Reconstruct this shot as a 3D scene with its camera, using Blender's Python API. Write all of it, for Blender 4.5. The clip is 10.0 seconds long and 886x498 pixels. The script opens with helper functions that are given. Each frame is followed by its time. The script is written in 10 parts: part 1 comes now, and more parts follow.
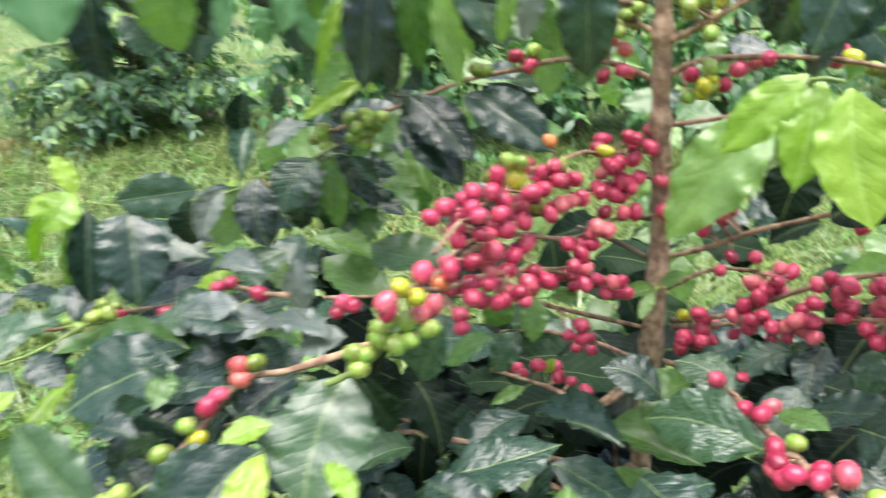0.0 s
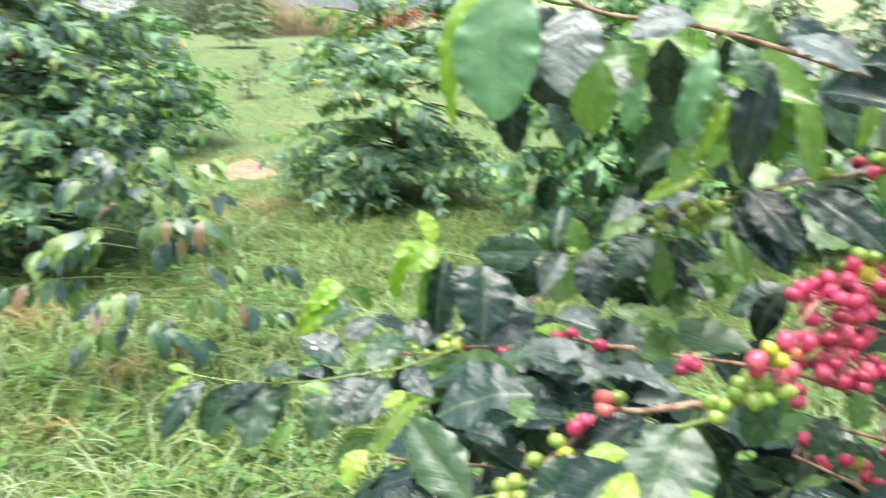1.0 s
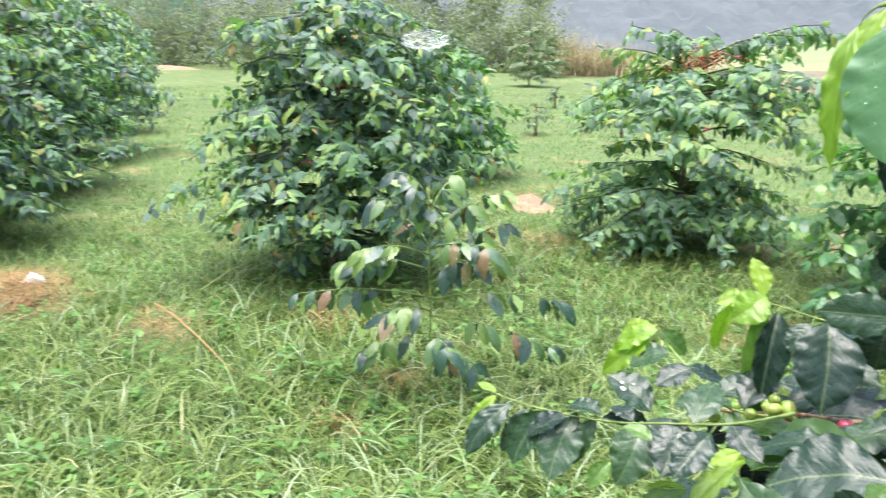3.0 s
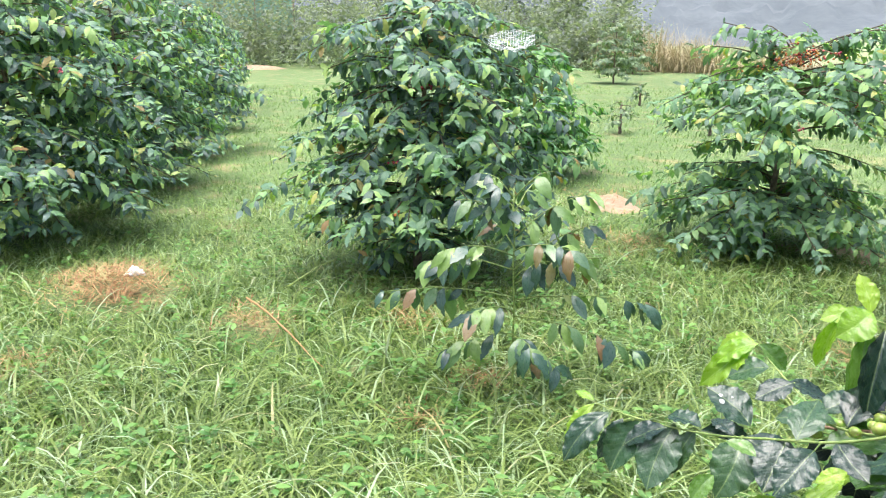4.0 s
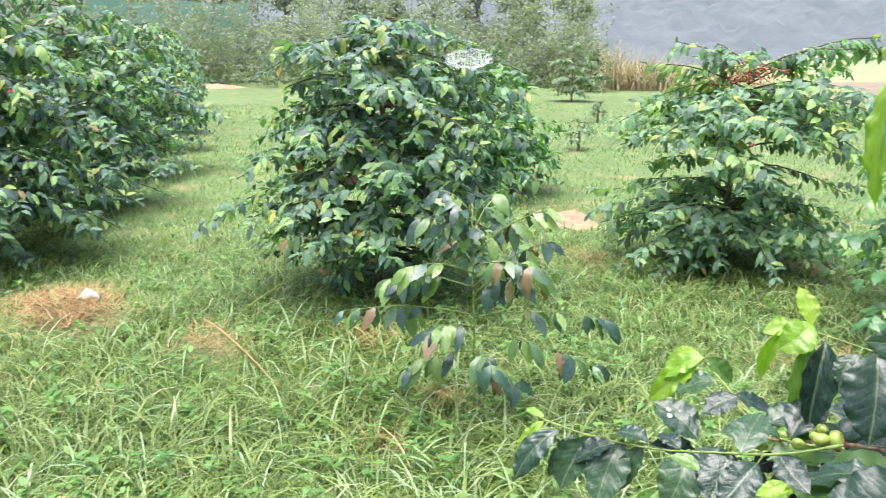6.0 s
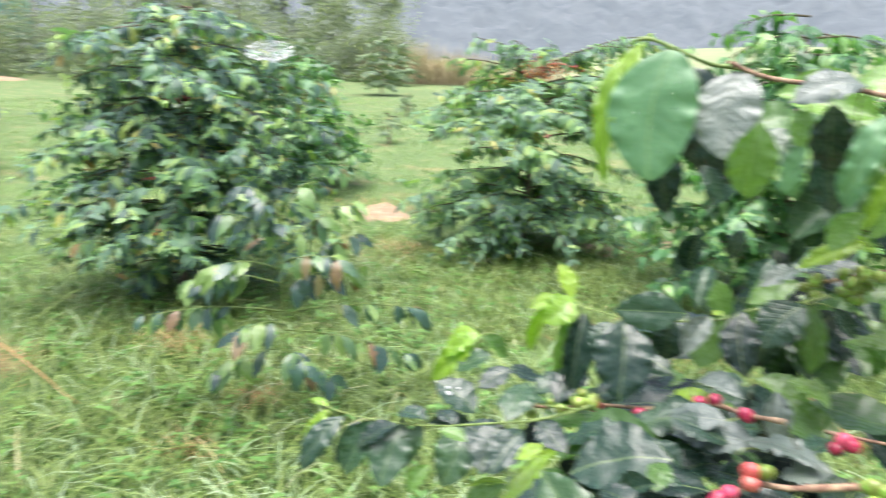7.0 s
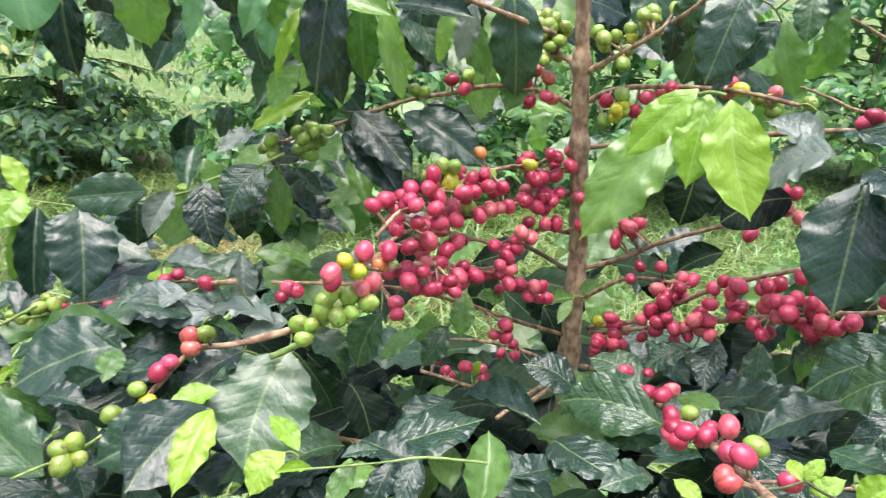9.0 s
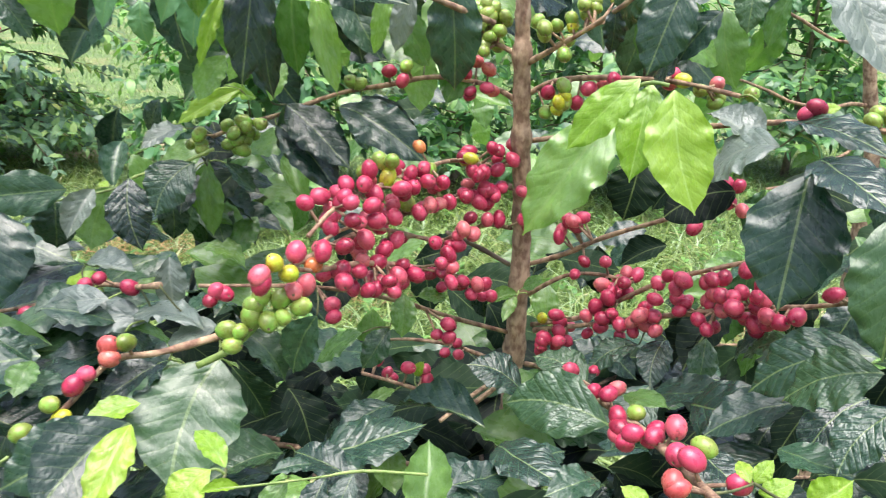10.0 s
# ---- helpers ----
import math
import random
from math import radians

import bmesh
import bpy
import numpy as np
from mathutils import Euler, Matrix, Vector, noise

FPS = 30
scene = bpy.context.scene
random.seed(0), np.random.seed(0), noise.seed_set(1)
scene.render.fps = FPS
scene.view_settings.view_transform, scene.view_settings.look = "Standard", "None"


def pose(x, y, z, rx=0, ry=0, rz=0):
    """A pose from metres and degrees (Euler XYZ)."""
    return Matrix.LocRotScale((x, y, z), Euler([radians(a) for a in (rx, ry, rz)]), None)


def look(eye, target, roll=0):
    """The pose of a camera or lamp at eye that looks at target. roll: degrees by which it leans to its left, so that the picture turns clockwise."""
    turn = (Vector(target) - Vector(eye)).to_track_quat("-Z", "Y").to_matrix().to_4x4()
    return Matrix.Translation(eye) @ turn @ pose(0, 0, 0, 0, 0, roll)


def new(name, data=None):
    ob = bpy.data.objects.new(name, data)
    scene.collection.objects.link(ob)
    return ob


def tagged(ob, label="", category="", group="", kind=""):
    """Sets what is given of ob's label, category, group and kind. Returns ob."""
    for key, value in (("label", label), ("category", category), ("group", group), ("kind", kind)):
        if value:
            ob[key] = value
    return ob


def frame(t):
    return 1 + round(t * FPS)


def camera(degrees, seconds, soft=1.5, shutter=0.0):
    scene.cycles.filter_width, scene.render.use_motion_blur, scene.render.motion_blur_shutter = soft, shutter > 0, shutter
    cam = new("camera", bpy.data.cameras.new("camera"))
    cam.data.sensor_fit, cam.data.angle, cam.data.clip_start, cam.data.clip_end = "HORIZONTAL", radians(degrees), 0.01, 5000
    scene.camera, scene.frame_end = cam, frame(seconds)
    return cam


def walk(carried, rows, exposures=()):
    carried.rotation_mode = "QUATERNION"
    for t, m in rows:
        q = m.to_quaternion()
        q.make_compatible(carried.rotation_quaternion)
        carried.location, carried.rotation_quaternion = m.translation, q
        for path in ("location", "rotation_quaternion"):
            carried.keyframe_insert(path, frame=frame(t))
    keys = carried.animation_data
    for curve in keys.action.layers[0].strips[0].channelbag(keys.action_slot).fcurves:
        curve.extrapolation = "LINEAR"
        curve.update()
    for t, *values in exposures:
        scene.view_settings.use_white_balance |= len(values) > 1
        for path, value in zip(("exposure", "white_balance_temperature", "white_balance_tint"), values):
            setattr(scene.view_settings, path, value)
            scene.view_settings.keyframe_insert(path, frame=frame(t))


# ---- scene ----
cam = camera(59.0, 10.0, soft=1.1, shutter=0.6)
PATH = [
    (0, (0.030, 0.121, 1.555), (-0.136, 1.934, 0.726), -1.2),
    (0.5, (-0.016, 0.053, 1.555), (-0.415, 1.876, 0.834), 0.3),
    (1, (-0.047, 0.015, 1.565), (-0.752, 1.784, 0.957), 0.5),
    (1.5, (-0.08, 0.005, 1.552), (-1.012, 1.691, 1.012), 2.1),
    (2, (-0.087, 0.006, 1.555), (-1.167, 1.608, 1.038), 0.6),
    (2.5, (-0.089, -0.004, 1.55), (-1.259, 1.529, 1.02), 2.3),
    (3, (-0.096, -0.003, 1.556), (-1.386, 1.433, 1.034), 1.0),
    (3.2, (-0.096, -0.014, 1.558), (-1.432, 1.38, 1.035), 0.8),
    (4.3, (-0.095, -0.038, 1.58), (-1.533, 1.246, 1.05), 0.2),
    (4.5, (-0.094, -0.04, 1.581), (-1.528, 1.251, 1.056), 0.4),
    (5, (-0.093, -0.044, 1.586), (-1.513, 1.271, 1.078), 0.7),
    (6.3, (-0.087, -0.019, 1.574), (-1.422, 1.391, 1.094), 0.1),
    (6.5, (-0.086, -0.025, 1.577), (-1.351, 1.445, 1.087), 0.9),
    (7, (-0.054, 0.0, 1.571), (-1.065, 1.653, 1.075), 1.1),
    (7.5, (-0.02, 0.015, 1.569), (-0.707, 1.817, 1.039), 1.7),
    (8, (0.006, 0.029, 1.558), (-0.373, 1.898, 0.958), 1.9),
    (8.5, (0.028, 0.047, 1.541), (-0.103, 1.929, 0.875), 2.6),
    (9, (0.029, 0.059, 1.534), (0.038, 1.937, 0.846), 2.6),
    (9.5, (0.033, 0.067, 1.532), (0.112, 1.944, 0.847), 2.8),
    (10, (0.035, 0.08, 1.529), (0.179, 1.95, 0.834), 3.2),
]
walk(cam, [(t, look(eye, target, roll)) for t, eye, target, roll in PATH], [(0, 1.27, 6050, 11), (1.25, 1.36, 6050, 11), (1.9, 1.27, 6050, 11), (6.5, 1.28, 6050, 11), (7.3, 1.26, 6050, 11), (8.0, 1.20, 6050, 11), (9.0, 1.24, 6050, 11), (10, 1.25, 6050, 11)])

# world, sun
world = bpy.data.worlds.new("sky")
scene.world = world
world.use_nodes = True
wn = world.node_tree
sky = wn.nodes.new("ShaderNodeTexSky")
sky.sky_type, sky.sun_disc = "NISHITA", False
sky.sun_elevation, sky.sun_rotation = radians(83), radians(190)
sky.air_density, sky.dust_density, sky.ozone_density = 0.8, 8.0, 0.4
wn.nodes["Background"].inputs["Strength"].default_value = 0.13
wn.links.new(sky.outputs["Color"], wn.nodes["Background"].inputs["Color"])
sun_data = bpy.data.lights.new("sun", "SUN")
sun_data.energy, sun_data.angle, sun_data.color = 1.65, radians(62), (1.0, 0.985, 0.96)
sun = new("sun", sun_data)
SUN_AZ, SUN_EL = radians(190), radians(83)
sun.matrix_world = look((math.sin(SUN_AZ) * math.cos(SUN_EL) * 30, math.cos(SUN_AZ) * math.cos(SUN_EL) * 30, math.sin(SUN_EL) * 30), (0, 0, 0))

# ---- materials ----
def mat_base(name):
    m = bpy.data.materials.new(name)
    m.use_nodes = True
    return m, m.node_tree, m.node_tree.nodes["Principled BSDF"]


def nd(nt, kind, **ins):
    n = nt.nodes.new(kind)
    for key, value in ins.items():
        n.inputs[key.replace("_", " ")].default_value = value
    return n


def ramp(nt, fac, stops):
    n = nt.nodes.new("ShaderNodeValToRGB")
    e = n.color_ramp.elements
    while len(e) < len(stops):
        e.new(0.5)
    for k, (p, c) in zip(e, stops):
        k.position, k.color = p, (*c, 1)
    nt.links.new(fac, n.inputs["Fac"])
    return n.outputs["Color"]


def mix(nt, kind, fac, a, b):
    n = nt.nodes.new("ShaderNodeMix")
    n.data_type, n.blend_type = "RGBA", kind
    for sock, v in ((n.inputs[0], fac), (n.inputs[6], a), (n.inputs[7], b)):
        if isinstance(v, bpy.types.NodeSocket):
            nt.links.new(v, sock)
        else:
            sock.default_value = (*v, 1) if isinstance(v, tuple) else v
    return n.outputs[2]


def math_node(nt, op, a, b=0.0):
    n = nt.nodes.new("ShaderNodeMath")
    n.operation = op
    for sock, v in zip(n.inputs, (a, b)):
        if isinstance(v, bpy.types.NodeSocket):
            nt.links.new(v, sock)
        else:
            sock.default_value = v
    return n.outputs[0]


def coords(nt, which="Object"):
    return nt.nodes.new("ShaderNodeTexCoord").outputs[which]


def noise_fac(nt, vec, scale, detail=4.0):
    n = nd(nt, "ShaderNodeTexNoise", Scale=scale, Detail=detail)
    nt.links.new(vec, n.inputs["Vector"])
    return n.outputs["Fac"]


def leaf_mat(name, shades, rough=0.3, glow=0.25, veins=0.6, spots=0.15, islands=False, rib=(0.32, 0.42, 0.14), wrinkle=0.4, gloss=0.7, relief=0.003, line=0.10):
    """Leaf: shades picked at random leaf by leaf, side veins and midrib from the UV map, a waxy gloss and light passing through."""
    m, nt, bsdf = mat_base(name)
    if islands:
        rnd = nt.nodes.new("ShaderNodeNewGeometry").outputs["Random Per Island"]
    else:
        rnd = nt.nodes.new("ShaderNodeObjectInfo").outputs["Random"]
    col = ramp(nt, rnd, shades)
    uv = coords(nt, "UV")
    sep = nt.nodes.new("ShaderNodeSeparateXYZ")
    nt.links.new(uv, sep.inputs[0])
    across = math_node(nt, "ABSOLUTE", math_node(nt, "SUBTRACT", sep.outputs[0], 0.5))
    lane = math_node(nt, "SUBTRACT", math_node(nt, "MULTIPLY", sep.outputs[1], 9.0), math_node(nt, "MULTIPLY", across, 5.0))
    wob = math_node(nt, "MULTIPLY", math_node(nt, "SUBTRACT", noise_fac(nt, uv, 4.0, 4.0), 0.5), 0.5)
    saw = math_node(nt, "FRACT", math_node(nt, "ADD", lane, wob))
    tri = math_node(nt, "ABSOLUTE", math_node(nt, "SUBTRACT", saw, 0.5))
    vein = math_node(nt, "GREATER_THAN", tri, 0.455)
    midrib = math_node(nt, "LESS_THAN", across, 0.014)
    lines = math_node(nt, "MAXIMUM", math_node(nt, "MULTIPLY", vein, line * veins), math_node(nt, "MULTIPLY", midrib, (0.25 + 0.7 * line) * veins))
    obj = coords(nt)
    col = mix(nt, "MULTIPLY", 0.5, col, ramp(nt, noise_fac(nt, uv, 3.0, 5.0), [(0.3, (0.62, 0.7, 0.62)), (0.7, (1.15, 1.12, 1.0))]))
    col = mix(nt, "MIX", math_node(nt, "MULTIPLY", math_node(nt, "GREATER_THAN", noise_fac(nt, obj, 30.0, 2.0), 0.72), spots), col, (0.22, 0.17, 0.05))
    col = mix(nt, "MIX", lines, col, rib)
    nt.links.new(col, bsdf.inputs["Base Color"])
    rr = ramp(nt, noise_fac(nt, uv, 9.0, 4.0), [(0.3, (rough * 0.75,) * 3), (0.75, (rough * 1.5,) * 3)])
    nt.links.new(rr, bsdf.inputs["Roughness"])
    bsdf.inputs["Specular IOR Level"].default_value = gloss
    hump = math_node(nt, "SUBTRACT", 1.0, math_node(nt, "POWER", math_node(nt, "MULTIPLY", tri, 2.0), 3.0))
    hgt = math_node(nt, "ADD", math_node(nt, "MULTIPLY", hump, 0.25 * wrinkle), math_node(nt, "MULTIPLY", noise_fac(nt, uv, 17.0, 4.0), 0.2 + 0.6 * wrinkle))
    hgt = math_node(nt, "ADD", hgt, math_node(nt, "MULTIPLY", noise_fac(nt, uv, 5.0, 2.0), 0.8))
    lay = nt.nodes.new("ShaderNodeCombineXYZ")
    nt.links.new(lane, lay.inputs[0])
    nt.links.new(math_node(nt, "MULTIPLY", sep.outputs[0], 4.5), lay.inputs[1])
    nt.links.new(math_node(nt, "MULTIPLY", rnd, 40.0), lay.inputs[2])
    hgt = math_node(nt, "ADD", hgt, math_node(nt, "MULTIPLY", noise_fac(nt, lay.outputs[0], 1.3, 4.0), 1.1 * wrinkle))
    bump = nd(nt, "ShaderNodeBump", Strength=0.35 * veins, Distance=relief)
    nt.links.new(hgt, bump.inputs["Height"])
    nt.links.new(bump.outputs[0], bsdf.inputs["Normal"])
    tr = nt.nodes.new("ShaderNodeBsdfTranslucent")
    bright = mix(nt, "MULTIPLY", 1.0, col, (1.6, 1.9, 0.7))
    nt.links.new(bright, tr.inputs["Color"])
    ms = nt.nodes.new("ShaderNodeMixShader")
    ms.inputs[0].default_value = glow
    nt.links.new(bsdf.outputs[0], ms.inputs[1])
    nt.links.new(tr.outputs[0], ms.inputs[2])
    nt.links.new(ms.outputs[0], nt.nodes["Material Output"].inputs[0])
    return m


DARK = [(0.0, (0.011, 0.029, 0.021)), (0.45, (0.018, 0.047, 0.031)), (0.8, (0.030, 0.075, 0.037)), (1.0, (0.050, 0.105, 0.040))]
TREE = [(0.0, (0.050, 0.092, 0.092)), (0.36, (0.095, 0.175, 0.155)), (0.62, (0.155, 0.285, 0.165)), (0.82, (0.245, 0.42, 0.165)), (0.965, (0.37, 0.48, 0.13)), (1.0, (0.29, 0.17, 0.07))]
# pale, greyed greens for far trees: slight haze put into the colour
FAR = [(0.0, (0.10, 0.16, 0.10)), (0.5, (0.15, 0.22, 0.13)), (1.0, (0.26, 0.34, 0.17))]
leaf_dark = leaf_mat("leaf_dark", DARK, 0.27, 0.05, 0.85, gloss=0.6, relief=0.0026, wrinkle=0.55)
leaf_wrinkled = leaf_mat("leaf_wrinkled", DARK, 0.2, 0.05, 0.95, wrinkle=1.2, gloss=0.75, relief=0.004)
# leaf_dark dulled: inner shade put into the colour; also the truly black leaf
leaf_shade_black = leaf_mat("leaf_shade_black", [(0.0, (0.005, 0.010, 0.008)), (0.7, (0.010, 0.024, 0.013)), (1.0, (0.022, 0.05, 0.02))], 0.5, 0.02, 0.7, gloss=0.10)
leaf_mid = leaf_mat("leaf_mid", [(0.0, (0.075, 0.16, 0.045)), (1.0, (0.165, 0.29, 0.07))], 0.26, 0.3, 0.6)
leaf_pale = leaf_mat("leaf_pale", [(0.0, (0.095, 0.225, 0.115)), (1.0, (0.14, 0.285, 0.14))], 0.30, 0.2, 0.8, 0.2, gloss=0.45)
leaf_light = leaf_mat("leaf_light", [(0.0, (0.17, 0.31, 0.08)), (1.0, (0.25, 0.41, 0.11))], 0.24, 0.32, 0.9, 0.3, wrinkle=0.5, gloss=0.9, relief=0.004)
# silvery leaves: sky sheen put into the colour, some turned undersides among them
leaf_under_sheen = leaf_mat("leaf_underside_sheen", [(0.0, (0.10, 0.135, 0.115)), (1.0, (0.17, 0.205, 0.175))], 0.32, 0.1, 0.8, 0.2, rib=(0.30, 0.32, 0.22), gloss=0.9, wrinkle=0.8, relief=0.004)
leaf_young = leaf_mat("leaf_young", [(0.0, (0.20, 0.36, 0.025)), (1.0, (0.31, 0.46, 0.045))], 0.28, 0.28, 1.0, 0.1, rib=(0.46, 0.62, 0.2), wrinkle=0.4, line=0.16, relief=0.003)
leaf_tree = leaf_mat("leaf_tree", TREE, 0.42, 0.22, 0.9, gloss=0.5, line=0.14)
foliage_tree = leaf_mat("foliage_tree", TREE, 0.42, 0.22, 0.9, islands=True, gloss=0.5, line=0.14)
TIER = [(0.0, (0.080, 0.140, 0.115)), (0.4, (0.150, 0.265, 0.180)), (0.7, (0.215, 0.37, 0.19)), (0.95, (0.35, 0.50, 0.17)), (1.0, (0.40, 0.36, 0.10))]
leaf_tier = leaf_mat("leaf_tier", TIER, 0.42, 0.30, 0.9, gloss=0.5, line=0.14)
foliage_tier = leaf_mat("foliage_tier", TIER, 0.42, 0.30, 0.9, islands=True, gloss=0.5, line=0.14)
FRESH = [(0.0, (0.04, 0.12, 0.05)), (0.4, (0.08, 0.21, 0.08)), (0.75, (0.15, 0.32, 0.10)), (1.0, (0.26, 0.44, 0.12))]
leaf_fresh = leaf_mat("leaf_fresh", FRESH, 0.35, 0.28, 0.5)
foliage_fresh = leaf_mat("foliage_fresh", FRESH, 0.35, 0.28, 0.5, islands=True)
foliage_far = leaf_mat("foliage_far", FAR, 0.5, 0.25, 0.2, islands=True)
leaf_bronze = leaf_mat("leaf_bronze", [(0.0, (0.03, 0.07, 0.06)), (0.42, (0.06, 0.13, 0.09)), (0.55, (0.16, 0.28, 0.10)), (0.90, (0.24, 0.36, 0.09)), (0.94, (0.20, 0.14, 0.06)), (1.0, (0.20, 0.11, 0.06))], 0.3, 0.2, 0.5)


def bark_mat(name, a, b, scale=60.0, rough=0.8):
    m, nt, bsdf = mat_base(name)
    o = coords(nt)
    mp = nd(nt, "ShaderNodeMapping", Scale=(1.0, 1.0, 0.6))
    nt.links.new(o, mp.inputs[0])
    f1, f2 = noise_fac(nt, mp.outputs[0], scale, 6.0), noise_fac(nt, o, scale * 0.15, 3.0)
    col = mix(nt, "MULTIPLY", 0.6, ramp(nt, f1, [(0.38, a), (0.62, b)]), ramp(nt, f2, [(0.35, (0.5, 0.52, 0.5)), (0.65, (1.15, 1.1, 1.05))]))
    nt.links.new(col, bsdf.inputs["Base Color"])
    bsdf.inputs["Roughness"].default_value = rough
    bump = nd(nt, "ShaderNodeBump", Strength=0.7, Distance=0.003)
    nt.links.new(f1, bump.inputs["Height"])
    nt.links.new(bump.outputs[0], bsdf.inputs["Normal"])
    return m


bark_stem = bark_mat("bark_stem", (0.22, 0.13, 0.085), (0.52, 0.37, 0.26), 190.0)
bark_twig = bark_mat("bark_twig", (0.19, 0.105, 0.07), (0.47, 0.33, 0.21), 170.0)
bark_green = bark_mat("bark_green", (0.17, 0.27, 0.06), (0.33, 0.42, 0.13), 150.0, 0.5)
bark_tree = bark_mat("bark_tree", (0.07, 0.055, 0.03), (0.17, 0.14, 0.08), 80.0)
bark_shade = bark_mat("bark_shade", (0.06, 0.08, 0.03), (0.16, 0.17, 0.07), 120.0)
# trunks of the far wood paled to grey, haze put into the colour
bark_far_haze = bark_mat("bark_far_haze", (0.17, 0.165, 0.16), (0.25, 0.24, 0.23), 8.0)
bark_grey = bark_mat("bark_grey", (0.12, 0.09, 0.07), (0.28, 0.22, 0.17), 40.0)


def cherry_mat(name, shades, rough=0.25):
    m, nt, bsdf = mat_base(name)
    rnd = nt.nodes.new("ShaderNodeObjectInfo").outputs["Random"]
    col = ramp(nt, rnd, shades)
    o = coords(nt)
    shift = nt.nodes.new("ShaderNodeVectorMath")
    nt.links.new(o, shift.inputs[0])
    nt.links.new(math_node(nt, "MULTIPLY", rnd, 50.0), shift.inputs[1])
    col = mix(nt, "MULTIPLY", 0.8, col, ramp(nt, noise_fac(nt, shift.outputs[0], 1.7, 4.0), [(0.32, (0.62, 0.5, 0.55)), (0.5, (1.0, 1.0, 1.0)), (0.68, (1.15, 1.7, 1.4))]))
    col = mix(nt, "MIX", math_node(nt, "MULTIPLY", math_node(nt, "GREATER_THAN", noise_fac(nt, shift.outputs[0], 6.0, 3.0), 0.66), 0.5), col, (0.10, 0.045, 0.03))
    nt.links.new(col, bsdf.inputs["Base Color"])
    rr = ramp(nt, noise_fac(nt, shift.outputs[0], 4.0, 3.0), [(0.3, (rough * 0.65,) * 3), (0.7, (rough * 1.8,) * 3)])
    nt.links.new(rr, bsdf.inputs["Roughness"])
    bsdf.inputs["Subsurface Weight"].default_value = 0.04
    bsdf.inputs["Subsurface Radius"].default_value = (0.004, 0.001, 0.001)
    bsdf.inputs["Coat Weight"].default_value = 0.2
    bsdf.inputs["Coat Roughness"].default_value = 0.15
    return m


cherry_red = cherry_mat("cherry_red", [(0.0, (0.26, 0.014, 0.040)), (0.3, (0.44, 0.026, 0.078)), (0.8, (0.55, 0.060, 0.120)), (1.0, (0.60, 0.14, 0.15))], 0.28)
cherry_orange = cherry_mat("cherry_orange", [(0.0, (0.56, 0.12, 0.05)), (0.6, (0.60, 0.20, 0.06)), (1.0, (0.62, 0.32, 0.07))])
cherry_yellow = cherry_mat("cherry_yellow", [(0.0, (0.42, 0.40, 0.02)), (1.0, (0.50, 0.48, 0.04))])
cherry_green = cherry_mat("cherry_green", [(0.0, (0.18, 0.25, 0.04)), (1.0, (0.31, 0.39, 0.075))])
cherry_coral = cherry_mat("cherry_coral", [(0.0, (0.50, 0.06, 0.07)), (1.0, (0.56, 0.14, 0.11))])
CHERRY = {"c": cherry_coral, "r": cherry_red, "o": cherry_orange, "y": cherry_yellow, "g": cherry_green}


def ground_mat():
    m, nt, bsdf = mat_base("field_ground")
    o = coords(nt)
    big, mid, fine = noise_fac(nt, o, 0.35, 4.0), noise_fac(nt, o, 2.2, 6.0), noise_fac(nt, o, 34.0, 5.0)
    green = ramp(nt, fine, [(0.25, (0.06, 0.10, 0.035)), (0.5, (0.130, 0.200, 0.066)), (0.8, (0.23, 0.31, 0.12))])
    straw = ramp(nt, fine, [(0.25, (0.20, 0.15, 0.07)), (0.7, (0.42, 0.35, 0.18))])
    col = mix(nt, "MIX", ramp(nt, mid, [(0.52, (0, 0, 0)), (0.72, (0.75, 0.75, 0.75))]), green, straw)
    col = mix(nt, "MULTIPLY", 0.5, col, ramp(nt, big, [(0.3, (0.75, 0.8, 0.7)), (0.7, (1.2, 1.2, 1.1))]))
    nt.links.new(col, bsdf.inputs["Base Color"])
    bsdf.inputs["Roughness"].default_value = 0.9
    bump = nd(nt, "ShaderNodeBump", Strength=0.8, Distance=0.04)
    nt.links.new(fine, bump.inputs["Height"])
    nt.links.new(bump.outputs[0], bsdf.inputs["Normal"])
    return m


def blade_mat(name, shades, rough=0.45, glow=0.3):
    m, nt, bsdf = mat_base(name)
    rnd = nt.nodes.new("ShaderNodeNewGeometry").outputs["Random Per Island"]
    o = coords(nt)
    col = mix(nt, "MULTIPLY", 0.7, ramp(nt, rnd, shades), ramp(nt, noise_fac(nt, o, 1.3, 4.0), [(0.3, (0.7, 0.78, 0.6)), (0.7, (1.25, 1.2, 1.15))]))
    nt.links.new(col, bsdf.inputs["Base Color"])
    bsdf.inputs["Roughness"].default_value = rough
    tr = nt.nodes.new("ShaderNodeBsdfTranslucent")
    nt.links.new(mix(nt, "MULTIPLY", 1.0, col, (1.3, 1.5, 0.8)), tr.inputs["Color"])
    ms = nt.nodes.new("ShaderNodeMixShader")
    ms.inputs[0].default_value = glow
    nt.links.new(bsdf.outputs[0], ms.inputs[1])
    nt.links.new(tr.outputs[0], ms.inputs[2])
    nt.links.new(ms.outputs[0], nt.nodes["Material Output"].inputs[0])
    return m


